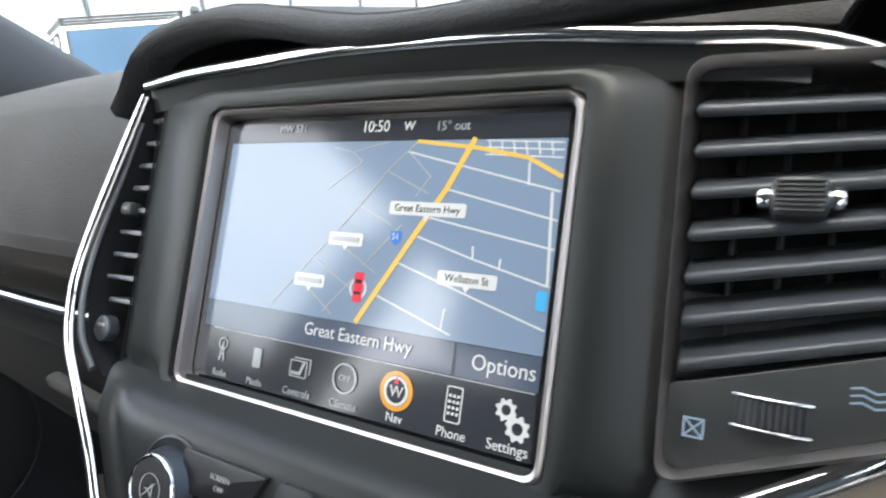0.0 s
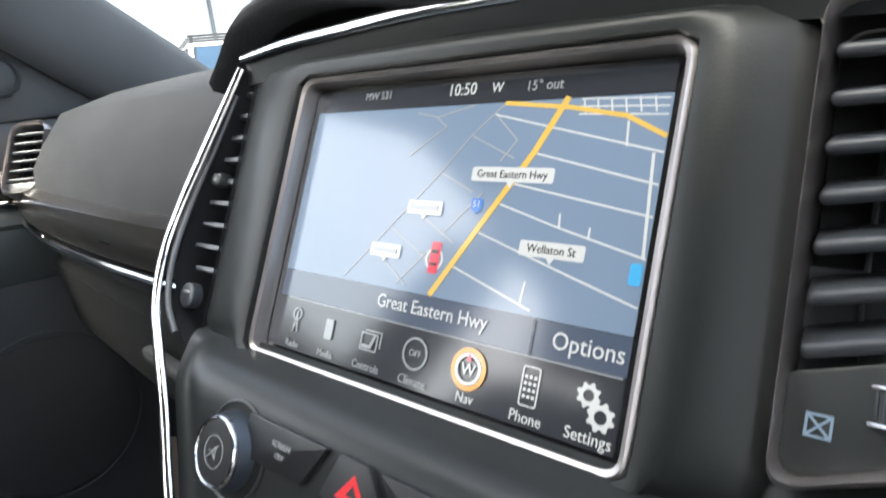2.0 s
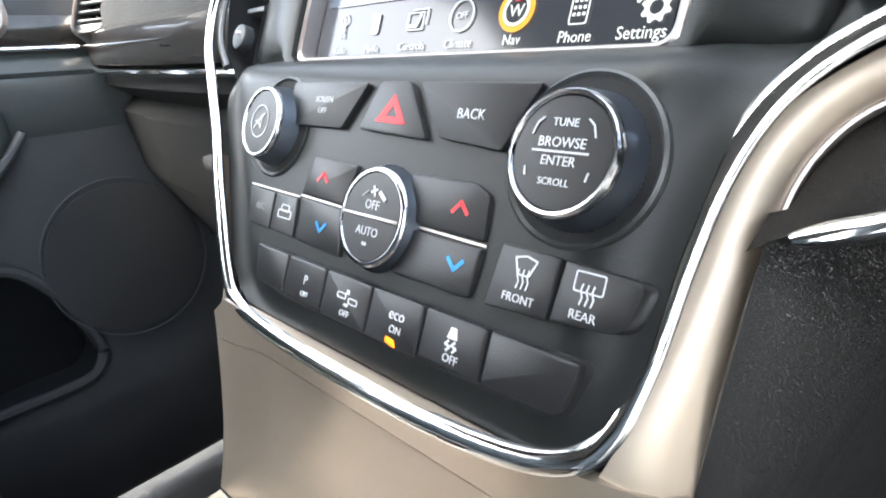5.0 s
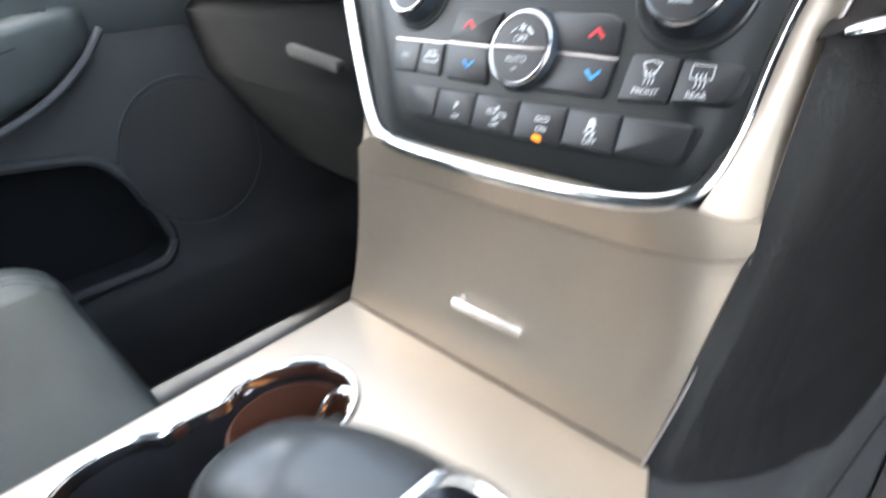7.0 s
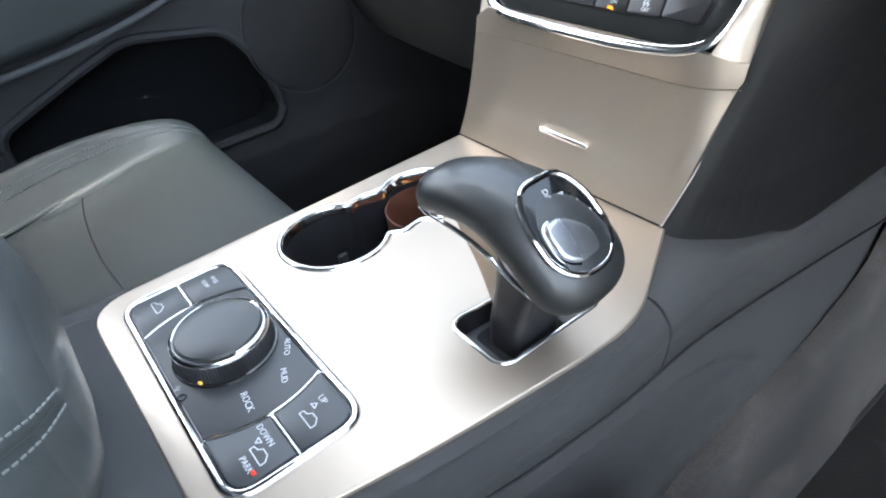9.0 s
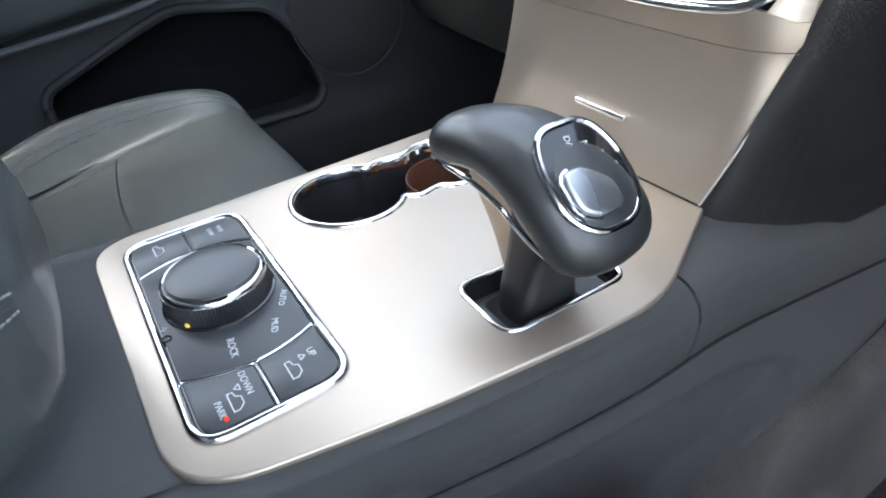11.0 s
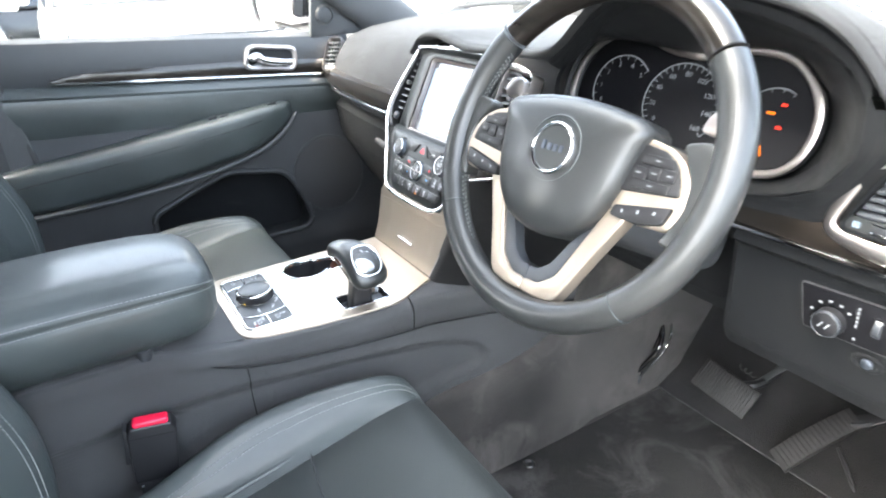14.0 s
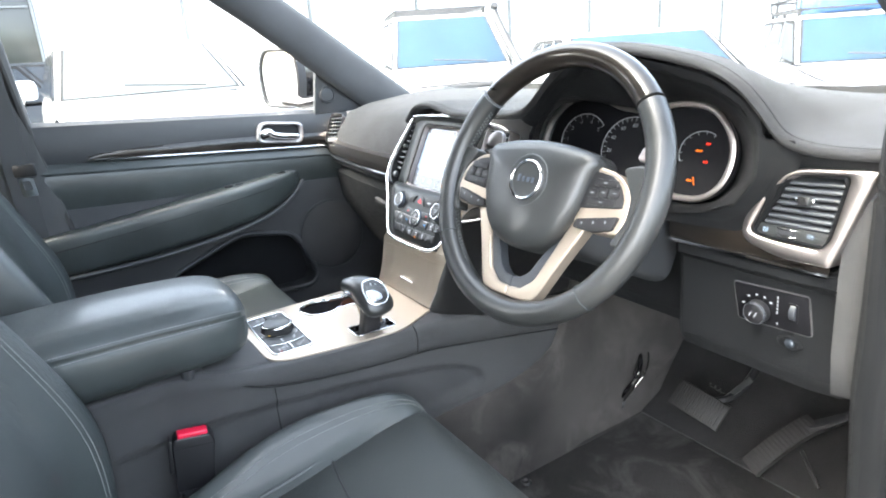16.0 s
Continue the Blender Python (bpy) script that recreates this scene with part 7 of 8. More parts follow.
def steering_wheel():
    yaw, rake = radians(4.8), radians(25.0)
    u = Vector((math.cos(yaw), math.sin(yaw), 0))
    v = Vector((0, math.sin(rake), math.cos(rake)))
    m = frame_matrix((0.434, -0.095, 0.706), u, v)
    w = thing("steering_wheel", m, "grey-black leather steering wheel with wood rim top", "steering wheel")
    R, r = 0.1755, 0.0168
    def arc(a0, a1, n=40):
        return [(R * math.cos(radians(a0 + (a1 - a0) * i / n)), R * math.sin(radians(a0 + (a1 - a0) * i / n)), 0) for i in range(n + 1)]
    part("leather_rim", tube(arc(141, 399, 90), r, 20, flat=1.06, up=(0, 0, 1)), WHEEL_LEATHER, w, smooth=80)
    part("wood_rim", tube(arc(40.5, 139.5, 50), r * 0.985, 20, flat=1.06, up=(0, 0, 1)), WOOD, w, "glossy dark wood rim section", smooth=80)
    for a in (40, 140, 214, 314):
        aa = radians(a)
        part("rim_joint", tube([((R + (r + 0.0003) * math.cos(t)) * math.cos(aa), (R + (r + 0.0003) * math.cos(t)) * math.sin(aa), (r * 1.06 + 0.0003) * math.sin(t)) for t in [2 * math.pi * i / 24 for i in range(24)]], 0.0008, 6, True), VOID if a in (40, 140) else LEATHER, w)
    for a0, a1 in ((145, 172), (188, 235), (305, 352)):
        stitches([((R - r * 0.98) * math.cos(radians(a)), (R - r * 0.98) * math.sin(radians(a)), 0.004 * (-1) ** i) for i, a in enumerate(range(a0, a1, 1))], w, 0.003, 0.0005, 0.0)
    # hub cover: a domed shield with a soft shoulder
    half = [(0.000, 0.0560), (0.045, 0.0530), (0.088, 0.0450), (0.0985, 0.0350), (0.0900, 0.0100), (0.0835, -0.0270), (0.0690, -0.0600), (0.0450, -0.0830), (0.0150, -0.0920)]
    hub = rounded(half + [(-a, b) for a, b in half[:0:-1]], 0.014, 5)[::-1]
    rows = []
    for f, z in ((1.0, -0.025), (1.0, 0.004), (0.99, 0.0095), (0.965, 0.0145), (0.925, 0.0185), (0.86, 0.0215), (0.72, 0.0245), (0.5, 0.0270), (0.3, 0.0280), (0.02, 0.0284)):
        rows.append([(p[0] * f, -0.012 + (p[1] + 0.012) * f, z) for p in hub])
    part("hub_cover", loft(rows, True, True), WHEEL_LEATHER, w, "grained grey-black hub cover", smooth=60)
    bd = part("badge", revolve([(0, 0.0292), (0.0225, 0.0292), (0.0232, 0.0304), (0.0255, 0.0310), (0.0270, 0.0300), (0.0275, 0.026)], 48), SATIN, w, "round silver badge", m=pose(0.003, -0.003, 0))
    part("badge_rim", revolve([(0.0236, 0.0292), (0.0240, 0.0308), (0.0254, 0.0316), (0.0268, 0.0306), (0.0276, 0.027)], 48), CHROME, bd, "chrome rim")
    part("emblem", merged(*[box(0.0050, 0.0070 + 0.0025 * (i == 0), 0.0010, 0.0008, pose(-0.0120 + 0.0080 * i, 0.0005 + 0.001 * (i == 0), 0.0296)) for i in range(4)]), KNURL, bd, "plain raised emblem bars")
    part("hub_groove", revolve([(0.0330, 0.0272), (0.0342, 0.0281), (0.0354, 0.0272)], 48, pose(0.003, -0.003, 0)), LEATHER, w)
    for sx in (-1, 1):
        # champagne spoke frame: a slim surround of the switch pods and the leg down to the rim
        def P(*pts):
            return [(sx * a, b) for a, b in pts][::sx]
        part("spoke_frame", prism(rounded(P((0.076, 0.0300), (0.094, 0.0310), (0.120, 0.0262), (0.1385, 0.0150), (0.1490, -0.0010), (0.1525, -0.0220), (0.1440, -0.0470), (0.128, -0.0490), (0.105, -0.0500), (0.076, -0.0420)), 0.008), -0.016, 0.0060, 0.0030, seg=3), CHAMP, w, "champagne spoke frame")
        part("switch_pod", prism(rounded(P((0.074, 0.0120), (0.086, 0.0258), (0.118, 0.0212), (0.1325, 0.0108), (0.1405, -0.0030), (0.1430, -0.0155), (0.0770, -0.0235)), 0.004), 0.0, 0.0085, 0.0015), BUTTON, w, "black switch pod")
        kx, ky = 0.1125, -0.0005
        for dx, dy, ww, hh in ((-0.0150, -0.002, 0.0150, 0.0120), (0, 0, 0.0125, 0.0120), (0.0150, 0.001, 0.0150, 0.0120), (0, 0.0118, 0.034, 0.0095), (0, -0.0118, 0.040, 0.0095)):
            part("switch_key", prism(rect(ww - 0.0005, hh - 0.0005, 0.0022, sx * (kx + dx), ky + dy), 0.0075, 0.0098, 0.0008), BUTTON, w)
        for dx, dy in ((-0.016, -0.002), (0, 0), (0.016, 0.001), (0, 0.0118), (0, -0.0118)):
            part("legend", box(0.0052 if sx > 0 else 0.0030, 0.0013, 0.0004, 0, pose(sx * (kx + dx), ky + dy, 0.0099)), LCD_GREY, w, smooth=0)
        part("switch_strip", prism(rounded(P((0.0840, -0.0370), (0.1430, -0.0255), (0.1380, -0.0430), (0.112, -0.0495), (0.0820, -0.0480)), 0.004), -0.004, 0.0110, 0.0030), BUTTON, w, "black switch strip")
        for i in range(3):
            part("legend", box(0.0026, 0.0034, 0.0004, 0.0004, pose(sx * (0.0950 + 0.0165 * i), -0.0410 + 0.0032 * i, 0.0111)), LCD_GREY, w, smooth=0)
        part("lower_leg", prism(rounded(P((0.078, -0.0340), (0.098, -0.0470), (0.0730, -0.0980), (0.0545, -0.1400), (0.0470, -0.1530), (0.0220, -0.1575), (0.0, -0.1575), (0.0, -0.1425), (0.0200, -0.1425), (0.0400, -0.1270), (0.0575, -0.0850)), 0.006), -0.014, 0.0040, 0.0032, seg=3), CHAMP, w, "champagne lower spoke")
        part("leg_inset", prism(rounded(P((0.072, -0.0480), (0.0420, -0.0880), (0.0260, -0.1180), (0.0120, -0.1280), (0.0, -0.1280), (0.0, -0.1460), (0.0205, -0.1460), (0.0430, -0.1275), (0.0615, -0.0870), (0.084, -0.0480)), 0.004), -0.016, -0.001, 0.002), SLAT, w, "dark inner spoke edge")
        part("rim_root", prism(rounded(P((0.128, 0.0320), (0.150, 0.0380), (0.170, 0.0340), (0.170, -0.060), (0.136, -0.060), (0.150, -0.030), (0.1490, -0.0010), (0.1385, 0.0150)), 0.008), -0.013, 0.0070, 0.0045, seg=3), WHEEL_LEATHER, w, "leather spoke root")
        part("paddle", prism(rounded(P((0.118, 0.050), (0.150, 0.046), (0.156, 0.060), (0.142, 0.074), (0.124, 0.070)), 0.008), -0.034, -0.026, 0.003), SILVER, w, "silver shift paddle")
    part("column_shroud", loft([[(p[0], p[1], z) for p in rect(a, b, 0.03, 0, c)] for z, a, b, c in ((-0.02, 0.10, 0.10, -0.01), (-0.06, 0.13, 0.12, -0.02), (-0.16, 0.14, 0.13, -0.02), (-0.26, 0.14, 0.13, -0.02))], True, True), PLASTIC, w, "black column shroud")
    part("stalk", tube([(-0.05, 0.0, -0.07), (-0.11, 0.018, -0.06), (-0.155, 0.03, -0.05)], [0.007, 0.008, 0.010], 10), BUTTON, w, "black column stalk")


CLUSTER_RIM = spline([(-0.185, -0.035), (-0.180, 0.03), (-0.14, 0.075), (-0.085, 0.085), (-0.03, 0.068), (0.0, 0.064), (0.03, 0.064), (0.085, 0.078), (0.14, 0.070), (0.178, 0.025), (0.180, -0.03), (0.15, -0.065), (0.08, -0.07), (-0.08, -0.07), (-0.15, -0.068)], 4, True)


def cluster():
    m = frame_matrix((0.362, 0.158, 0.714), (1, -0.06, 0), (0, 0.30, 1)) @ Matrix.Diagonal((1.08, 0.92, 1, 1))
    c = thing("instrument_cluster", m, "round gauge cluster with lit dials and warning lamps", "gauge cluster")
    out = CLUSTER_RIM
    part("face", prism(out[::-1], -0.012, -0.008), GAUGE_FACE, c, "matt black gauge face", smooth=0)
    part("trim_ring", tube([(p[0], p[1], 0.004) for p in out], 0.0055, 10, True), SILVER, c, "satin silver gauge surround")
    part("shroud", loft([[(p[0], p[1], -0.012) for p in out], [(p[0] * 1.03, p[1] * 1.04, 0.004) for p in out], [(p[0] * 1.04, p[1] * 1.05, 0.012) for p in out]], True), PLASTIC, c)
    def dial(cx, cy, r, a0, a1, n, nums=()):
        part("dial_arc", tube([(cx + r * math.cos(radians(a0 + (a1 - a0) * i / 30)), cy + r * math.sin(radians(a0 + (a1 - a0) * i / 30)), -0.007) for i in range(31)], 0.0008, 6), GAUGE, c, "lit dial arc")
        bms = []
        for i in range(n + 1):
            a = radians(a0 + (a1 - a0) * i / n)
            bms.append(line([(cx + r * 0.88 * math.cos(a), cy + r * 0.88 * math.sin(a)), (cx + r * 0.98 * math.cos(a), cy + r * 0.98 * math.sin(a))], 0.0012, -0.0078))
        part("dial_marks", merged(*bms), GAUGE, c)
        for i, s in enumerate(nums):
            a = radians(a0 + (a1 - a0) * i / (len(nums) - 1))
            lettering(s, 0.0105, pose(cx + r * 0.74 * math.cos(a), cy + r * 0.74 * math.sin(a), -0.0078), GAUGE, c, "numeral", 0.0001)
    dial(-0.105, 0.0, 0.052, 215, 40, 10, ("0", "1", "2", "3", "4", "5"))
    dial(0.0, -0.005, 0.058, 220, -40, 26, ("0", "20", "40", "60", "80", "100", "120", "140", "160"))
    dial(0.125, 0.005, 0.034, 210, 60, 6)
    for x, y, w, mt in ((0.122, 0.008, 0.010, ORANGE), (0.136, -0.008, 0.007, REDL), (0.134, 0.020, 0.007, REDL), (0.118, -0.040, 0.008, ORANGE)):
        part("warning_lamp", box(w, 0.0035, 0.0008, 0.0008, pose(x, y, -0.0074)), mt, c, "lit warning lamp")
    lettering("P", 0.009, pose(0.066, 0.018, -0.0078), GAUGE, c, "numeral", 0.0001)
    part("needle", box(0.014, 0.0014, 0.0012, 0.0004, pose(0.126, -0.040, -0.006, 0, 0, 110)), ORANGE, c, "orange needle")



def light_switch():
    m = frame_matrix((0, 0.1468, 0), (1, 0, 0), (0, -0.07, 1))
    s = thing("light_switch_panel", m, "black headlamp switch panel with round knob", "switch panel")
    o = rounded([(0.6073, 0.5100), (0.7026, 0.5150), (0.6958, 0.5662), (0.5980, 0.5609)], 0.003)
    part("panel", prism(o, -0.006, 0.0025, 0.0008), GAUGE_FACE, s)
    part("panel_edge", tube([(p[0], p[1], 0.0006) for p in shrink(o, -0.0010)], 0.0010, 8, True), PLASTIC_HARD, s, "thin raised edge")
    k = part("knob", revolve([(0, 0.0165), (0.011, 0.0165), (0.0140, 0.0150), (0.0152, 0.011), (0.0160, 0.0025)], 40), BUTTON, s, "round black knob", m=pose(0.6347, 0.5290, 0))
    part("knob_ring", revolve([(0.0150, 0.0112), (0.0156, 0.0128), (0.0142, 0.0158), (0.0136, 0.0150)], 40), SLAT, k, "satin knob ring")
    for d in (-0.0035, 0.0035):
        part("legend", box(0.0018, 0.0080, 0.0004, 0, pose(d, 0, 0.0168, 0, 0, -28)), LCD_GREY, k, smooth=0)
    part("dimmer_slot", prism(rect(0.0125, 0.026, 0.004, 0.6795, 0.5405), 0.002, 0.0032, 0.0005), GAUGE_FACE, s)
    part("dimmer_wheel", cyl(0.0125, 0.007, 40, 0.001, pose(0.6760, 0.5405, -0.004, 0, 90, 0)), SLAT, s, "ribbed dimmer wheel")
    for i in range(5):
        part("legend", box(0.0020, 0.0034, 0.0004, 0, pose(0.6590, 0.5345 + 0.0052 * i, 0.0027)), LCD_GREY, s, smooth=0)
    for a in (165, 130, 100, 72, 46):
        part("legend", box(0.0034, 0.0026, 0.0004, 0, pose(0.6347 + 0.0225 * math.cos(radians(a)), 0.5290 + 0.0225 * math.sin(radians(a)), 0.0027)), LCD_GREY, s, smooth=0)
    part("legend", cyl(0.0016, 0.0004, 12, 0, pose(0.6600, 0.5190, 0.0025)), LCD_GREY, s, smooth=0)
    b = thing("trunk_release_button", m, "small round black release button with bright centre", "button")
    part("bezel", revolve([(0.0, 0.001), (0.0085, 0.001), (0.0105, 0.0032), (0.0125, 0.0026), (0.0150, 0.0)], 40, pose(0.6765, 0.4958, 0) @ Matrix.Diagonal((1.15, 0.72, 1, 1))), DASH_PLASTIC, b)
    part("button", revolve([(0.0, 0.0042), (0.0040, 0.0040), (0.0058, 0.0030), (0.0064, 0.0005)], 32, pose(0.6770, 0.4958, 0)), KNURL, b, "bright round button")


def pedals():
    def ribbed(name, m, w, h, n, label, arm, bow, across=True):
        """A rubber pad bowed along its length, with moulded ribs, on a bent steel arm."""
        p = thing(name, m, label, "pedal")
        def z(x, y):
            return -bow * (x / (w / 2)) ** 2 if not across else -bow * (y / (h / 2)) ** 2
        secs = []
        for i in range(13):
            f = -1 + i / 6
            if across:
                y = f * h / 2
                ww = w / 2 * (1.0 - 0.10 * (f + 1) / 2)
                secs.append([(x * ww, y, z(x * ww, y) + dz) for x, dz in ((-1, -0.007), (-1, 0.001), (-0.94, 0.003), (0, 0.0036), (0.94, 0.003), (1, 0.001), (1, -0.007))])
            else:
                x = f * w / 2
                secs.append([(x, y * h / 2, z(x, y) + dz) for y, dz in ((-1, -0.007), (-1, 0.001), (-0.94, 0.003), (0, 0.0036), (0.94, 0.003), (1, 0.001), (1, -0.007))])
        part("pad", loft(secs, True, True), RUBBER, p, "bowed black rubber pad", smooth=50)
        for i in range(n):
            f = -0.93 + 1.86 * (i + 0.5) / n
            if across:
                y = f * h / 2
                part("rib", box(w * 0.88, h / n * 0.5, 0.0032, 0.0007, pose(0, y, z(0, y) + 0.0044)), RUBBER, p)
            else:
                x = f * w / 2
                part("rib", box(w / n * 0.5, h * 0.88, 0.0032, 0.0007, pose(x, 0, z(x, 0) + 0.0044, 0, math.degrees(math.atan(2 * bow * f / (w / 2))), 0)), RUBBER, p)
        part("arm", tube(spline(arm, 4), 0.008, 8), BUTTON, p, "black steel pedal arm")
        return p
    b = ribbed("brake_pedal", frame_matrix((0.352, 0.412, 0.128), (0.95, 0.10, -0.20), (0.12, 0.62, 0.75)), 0.112, 0.060, 18, "wide ribbed rubber brake pedal", [(0.02, 0.02, -0.006), (0.045, 0.05, -0.02), (0.05, 0.12, -0.05), (0.03, 0.3, -0.06)], 0.010, False)
    part("arm_plate", box(0.012, 0.075, 0.004, 0.001, pose(0.050, 0.070, -0.012, 20, 0, -25)), SATIN, b, "bright steel bracket edge")
    part("return_spring", tube([(-0.005 + 0.0035 * math.cos(0.9 * i) + 0.0016 * i, 0.050 + 0.0035 * math.sin(0.9 * i), -0.014) for i in range(22)], 0.0011, 6), SATIN, b, "steel return spring")
    a = ribbed("accelerator_pedal", frame_matrix((0.512, 0.452, 0.100), (0.90, -0.30, -0.28), (0.08, 0.72, 0.69)), 0.044, 0.155, 17, "long ribbed rubber accelerator pedal", [(0.008, 0.06, -0.006), (0.020, 0.10, -0.015), (0.02, 0.22, -0.03), (0.0, 0.34, -0.03)], 0.010)
    part("arm_web", prism(rounded([(-0.012, 0.055), (0.016, 0.050), (0.034, 0.125), (0.018, 0.13)], 0.006), -0.016, -0.006, 0.002), BUTTON, a, "broad black pedal arm")
    part("stop_bracket", box(0.075, 0.006, 0.010, 0.002, pose(0.060, 0.010, -0.020, 0, 0, -18)), BUTTON, a, "black stop bracket")
    r = thing("park_brake_lever", pose(0.168, 0.370, 0.070), "bent steel parking brake lever with black release plate", "pedal")
    part("lever", tube(spline([(0.004, 0.0, -0.004), (0.020, 0.016, 0.030), (0.030, 0.036, 0.062), (0.018, 0.058, 0.088), (-0.004, 0.082, 0.100), (-0.010, 0.12, 0.130)], 5), 0.0055, 8), GLOSS, r, "bent black steel lever")
    part("lever_rod", tube(spline([(0.016, 0.004, -0.002), (0.032, 0.022, 0.034), (0.042, 0.044, 0.070), (0.034, 0.064, 0.090), (0.018, 0.084, 0.098)], 5), 0.0026, 8), CHROME, r, "bright steel rod")
    part("lever_rod", tube(spline([(0.022, 0.030, 0.060), (0.012, 0.056, 0.088), (-0.006, 0.076, 0.100)], 5), 0.0022, 8), CHROME, r, "bright steel rod")
    pl = part("release_plate", prism(rect(0.046, 0.030, 0.004), -0.008, 0.004, 0.0015), BUTTON, r, "black release plate", m=frame_matrix((0.0, -0.004, -0.004), (0.75, 0.66, -0.28), (-0.25, 0.2, 0.9)))
    # Plain print, made to glow so that it reads in the footwell.
    lettering("PUSH TO", 0.0090, pose(0, 0.0055, 0.0042), LCD_GREY, pl, "legend", 0.0001)
    lettering("RELEASE", 0.0090, pose(0, -0.0055, 0.0042), LCD_GREY, pl, "legend", 0.0001)


def floor_mat():
    o = rounded([(0.185, -0.02), (0.20, -0.16), (0.64, -0.16), (0.66, 0.50), (0.50, 0.52), (0.36, 0.52), (0.300, 0.515), (0.275, 0.470), (0.235, 0.495), (0.195, 0.495), (0.185, 0.40), (0.190, 0.24), (0.178, 0.08)], [0.03, 0.03, 0.04, 0.04, 0.03, 0.03, 0.02, 0.02, 0.02, 0.02, 0.05, 0.05, 0.05])
    f = thing("floor_mat", pose(0, 0, 0.003), "dark grey carpet floor mat with bound edge", "floor mat")
    part("carpet_top", prism(o, 0, 0.011, 0.003), CARPET_MAT, f, "worn dark grey pile")
    part("binding", tube([(p[0], p[1], 0.009) for p in spline(o, 1, True)], 0.0060, 8, True), RUBBER, f, "black bound edge")
    part("eyelet", revolve([(0.005, 0.011), (0.009, 0.014), (0.012, 0.011)], 20, pose(0.212, 0.05, 0)), BUTTON, f, "black fixing eyelet")


CARPET_MAT = scuffed(material("dark_mat_pile", (0.0125, 0.0122, 0.0122), 0.95, bump=1.0, fine=420, vary=1.2, scale=11, stain=0.4, sheen=0.02, dist=0.003), (0.055, 0.053, 0.053), 7.0, 0.50, 0.66)


def dashboard_driver_vents():
    # centre vent beside the screen
    vent(SM, "air_vent", [(0.1225, -0.056), (0.188, -0.029), (0.1870, 0.067), (0.1205, 0.069)], 7, "centre air vent with dark slats and satin silver trim", 0.008, 0.0035, True, True, 0.225)
    m = frame_matrix((0, 0.0285, 0), (1, 0, 0), (0, 0.10, 1))
    vent(m, "air_vent", [(0.6255, 0.640), (0.7125, 0.640), (0.7245, 0.7215), (0.6600, 0.7170)], 7, "outer air vent with dark slats in a wide satin silver frame", 0.010, 0.0020, True, True, 0.20, DASH_PLASTIC)
    v = thing("vent_surround", m, "wide satin silver surround at the dashboard end", "trim")
    c = (0.675, 0.672)
    outer = star(rounded([(0.6095, 0.6365), (0.6105, 0.6600), (0.6325, 0.7030), (0.6625, 0.7265), (0.7560, 0.7345), (0.7215, 0.6160), (0.6600, 0.6150), (0.6200, 0.6255)], [0.012, 0.02, 0.03, 0.03, 0.004, 0.004, 0.03, 0.012], 6), c, 96)
    inner = star(rounded([(0.6200, 0.6405), (0.6416, 0.6965), (0.6671, 0.7190), (0.7275, 0.7240), (0.7175, 0.6484), (0.7060, 0.6360), (0.6550, 0.6365)], [0.010, 0.03, 0.02, 0.006, 0.012, 0.012, 0.02], 6), c, 96)
    def mid(f, z):
        return [(a[0] + (b[0] - a[0]) * f, a[1] + (b[1] - a[1]) * f, z) for a, b in zip(outer, inner)]
    part("surround", loft([mid(0.0, -0.022), mid(0.0, -0.003), mid(0.08, 0.0005), mid(0.35, 0.0030), mid(0.7, 0.0030), mid(0.92, 0.0012), mid(1.0, -0.002), mid(1.0, -0.022)], True), SILVER, v, smooth=60)
    # Near-black backing paints the shade behind the vent opening.
    part("well_shade", flat(inner, -0.0235), VOID, v, smooth=0)
    pm = frame_matrix((-0.688, 0.093, 0.684), (0.75, 0.65, 0.0), (-0.12, 0.50, 0.80))
    vent(pm, "air_vent", [(-0.023, -0.042), (0.016, -0.042), (0.024, 0.042), (-0.015, 0.042)], 6, "outer air vent with satin silver ring", 0.014, 0.0045, False, False, 0.16)


def quad_panel(corners, t, inset=0.04):
    """A slightly proud plate inset from a four-cornered face."""
    c = [Vector(v) for v in corners]
    mid = sum(c, Vector()) / 4
    n = (c[1] - c[0]).cross(c[3] - c[0]).normalized()
    q = [v.lerp(mid, inset / max((v - mid).length, 0.05)) for v in c]
    bm = bmesh.new()
    lo = [bm.verts.new(v - n * t) for v in q]
    hi = [bm.verts.new(v + n * t) for v in q]
    bm.faces.new(lo)
    bm.faces.new(hi)
    for i in range(4):
        bm.faces.new((lo[i], lo[(i + 1) % 4], hi[(i + 1) % 4], hi[i]))
    return bm


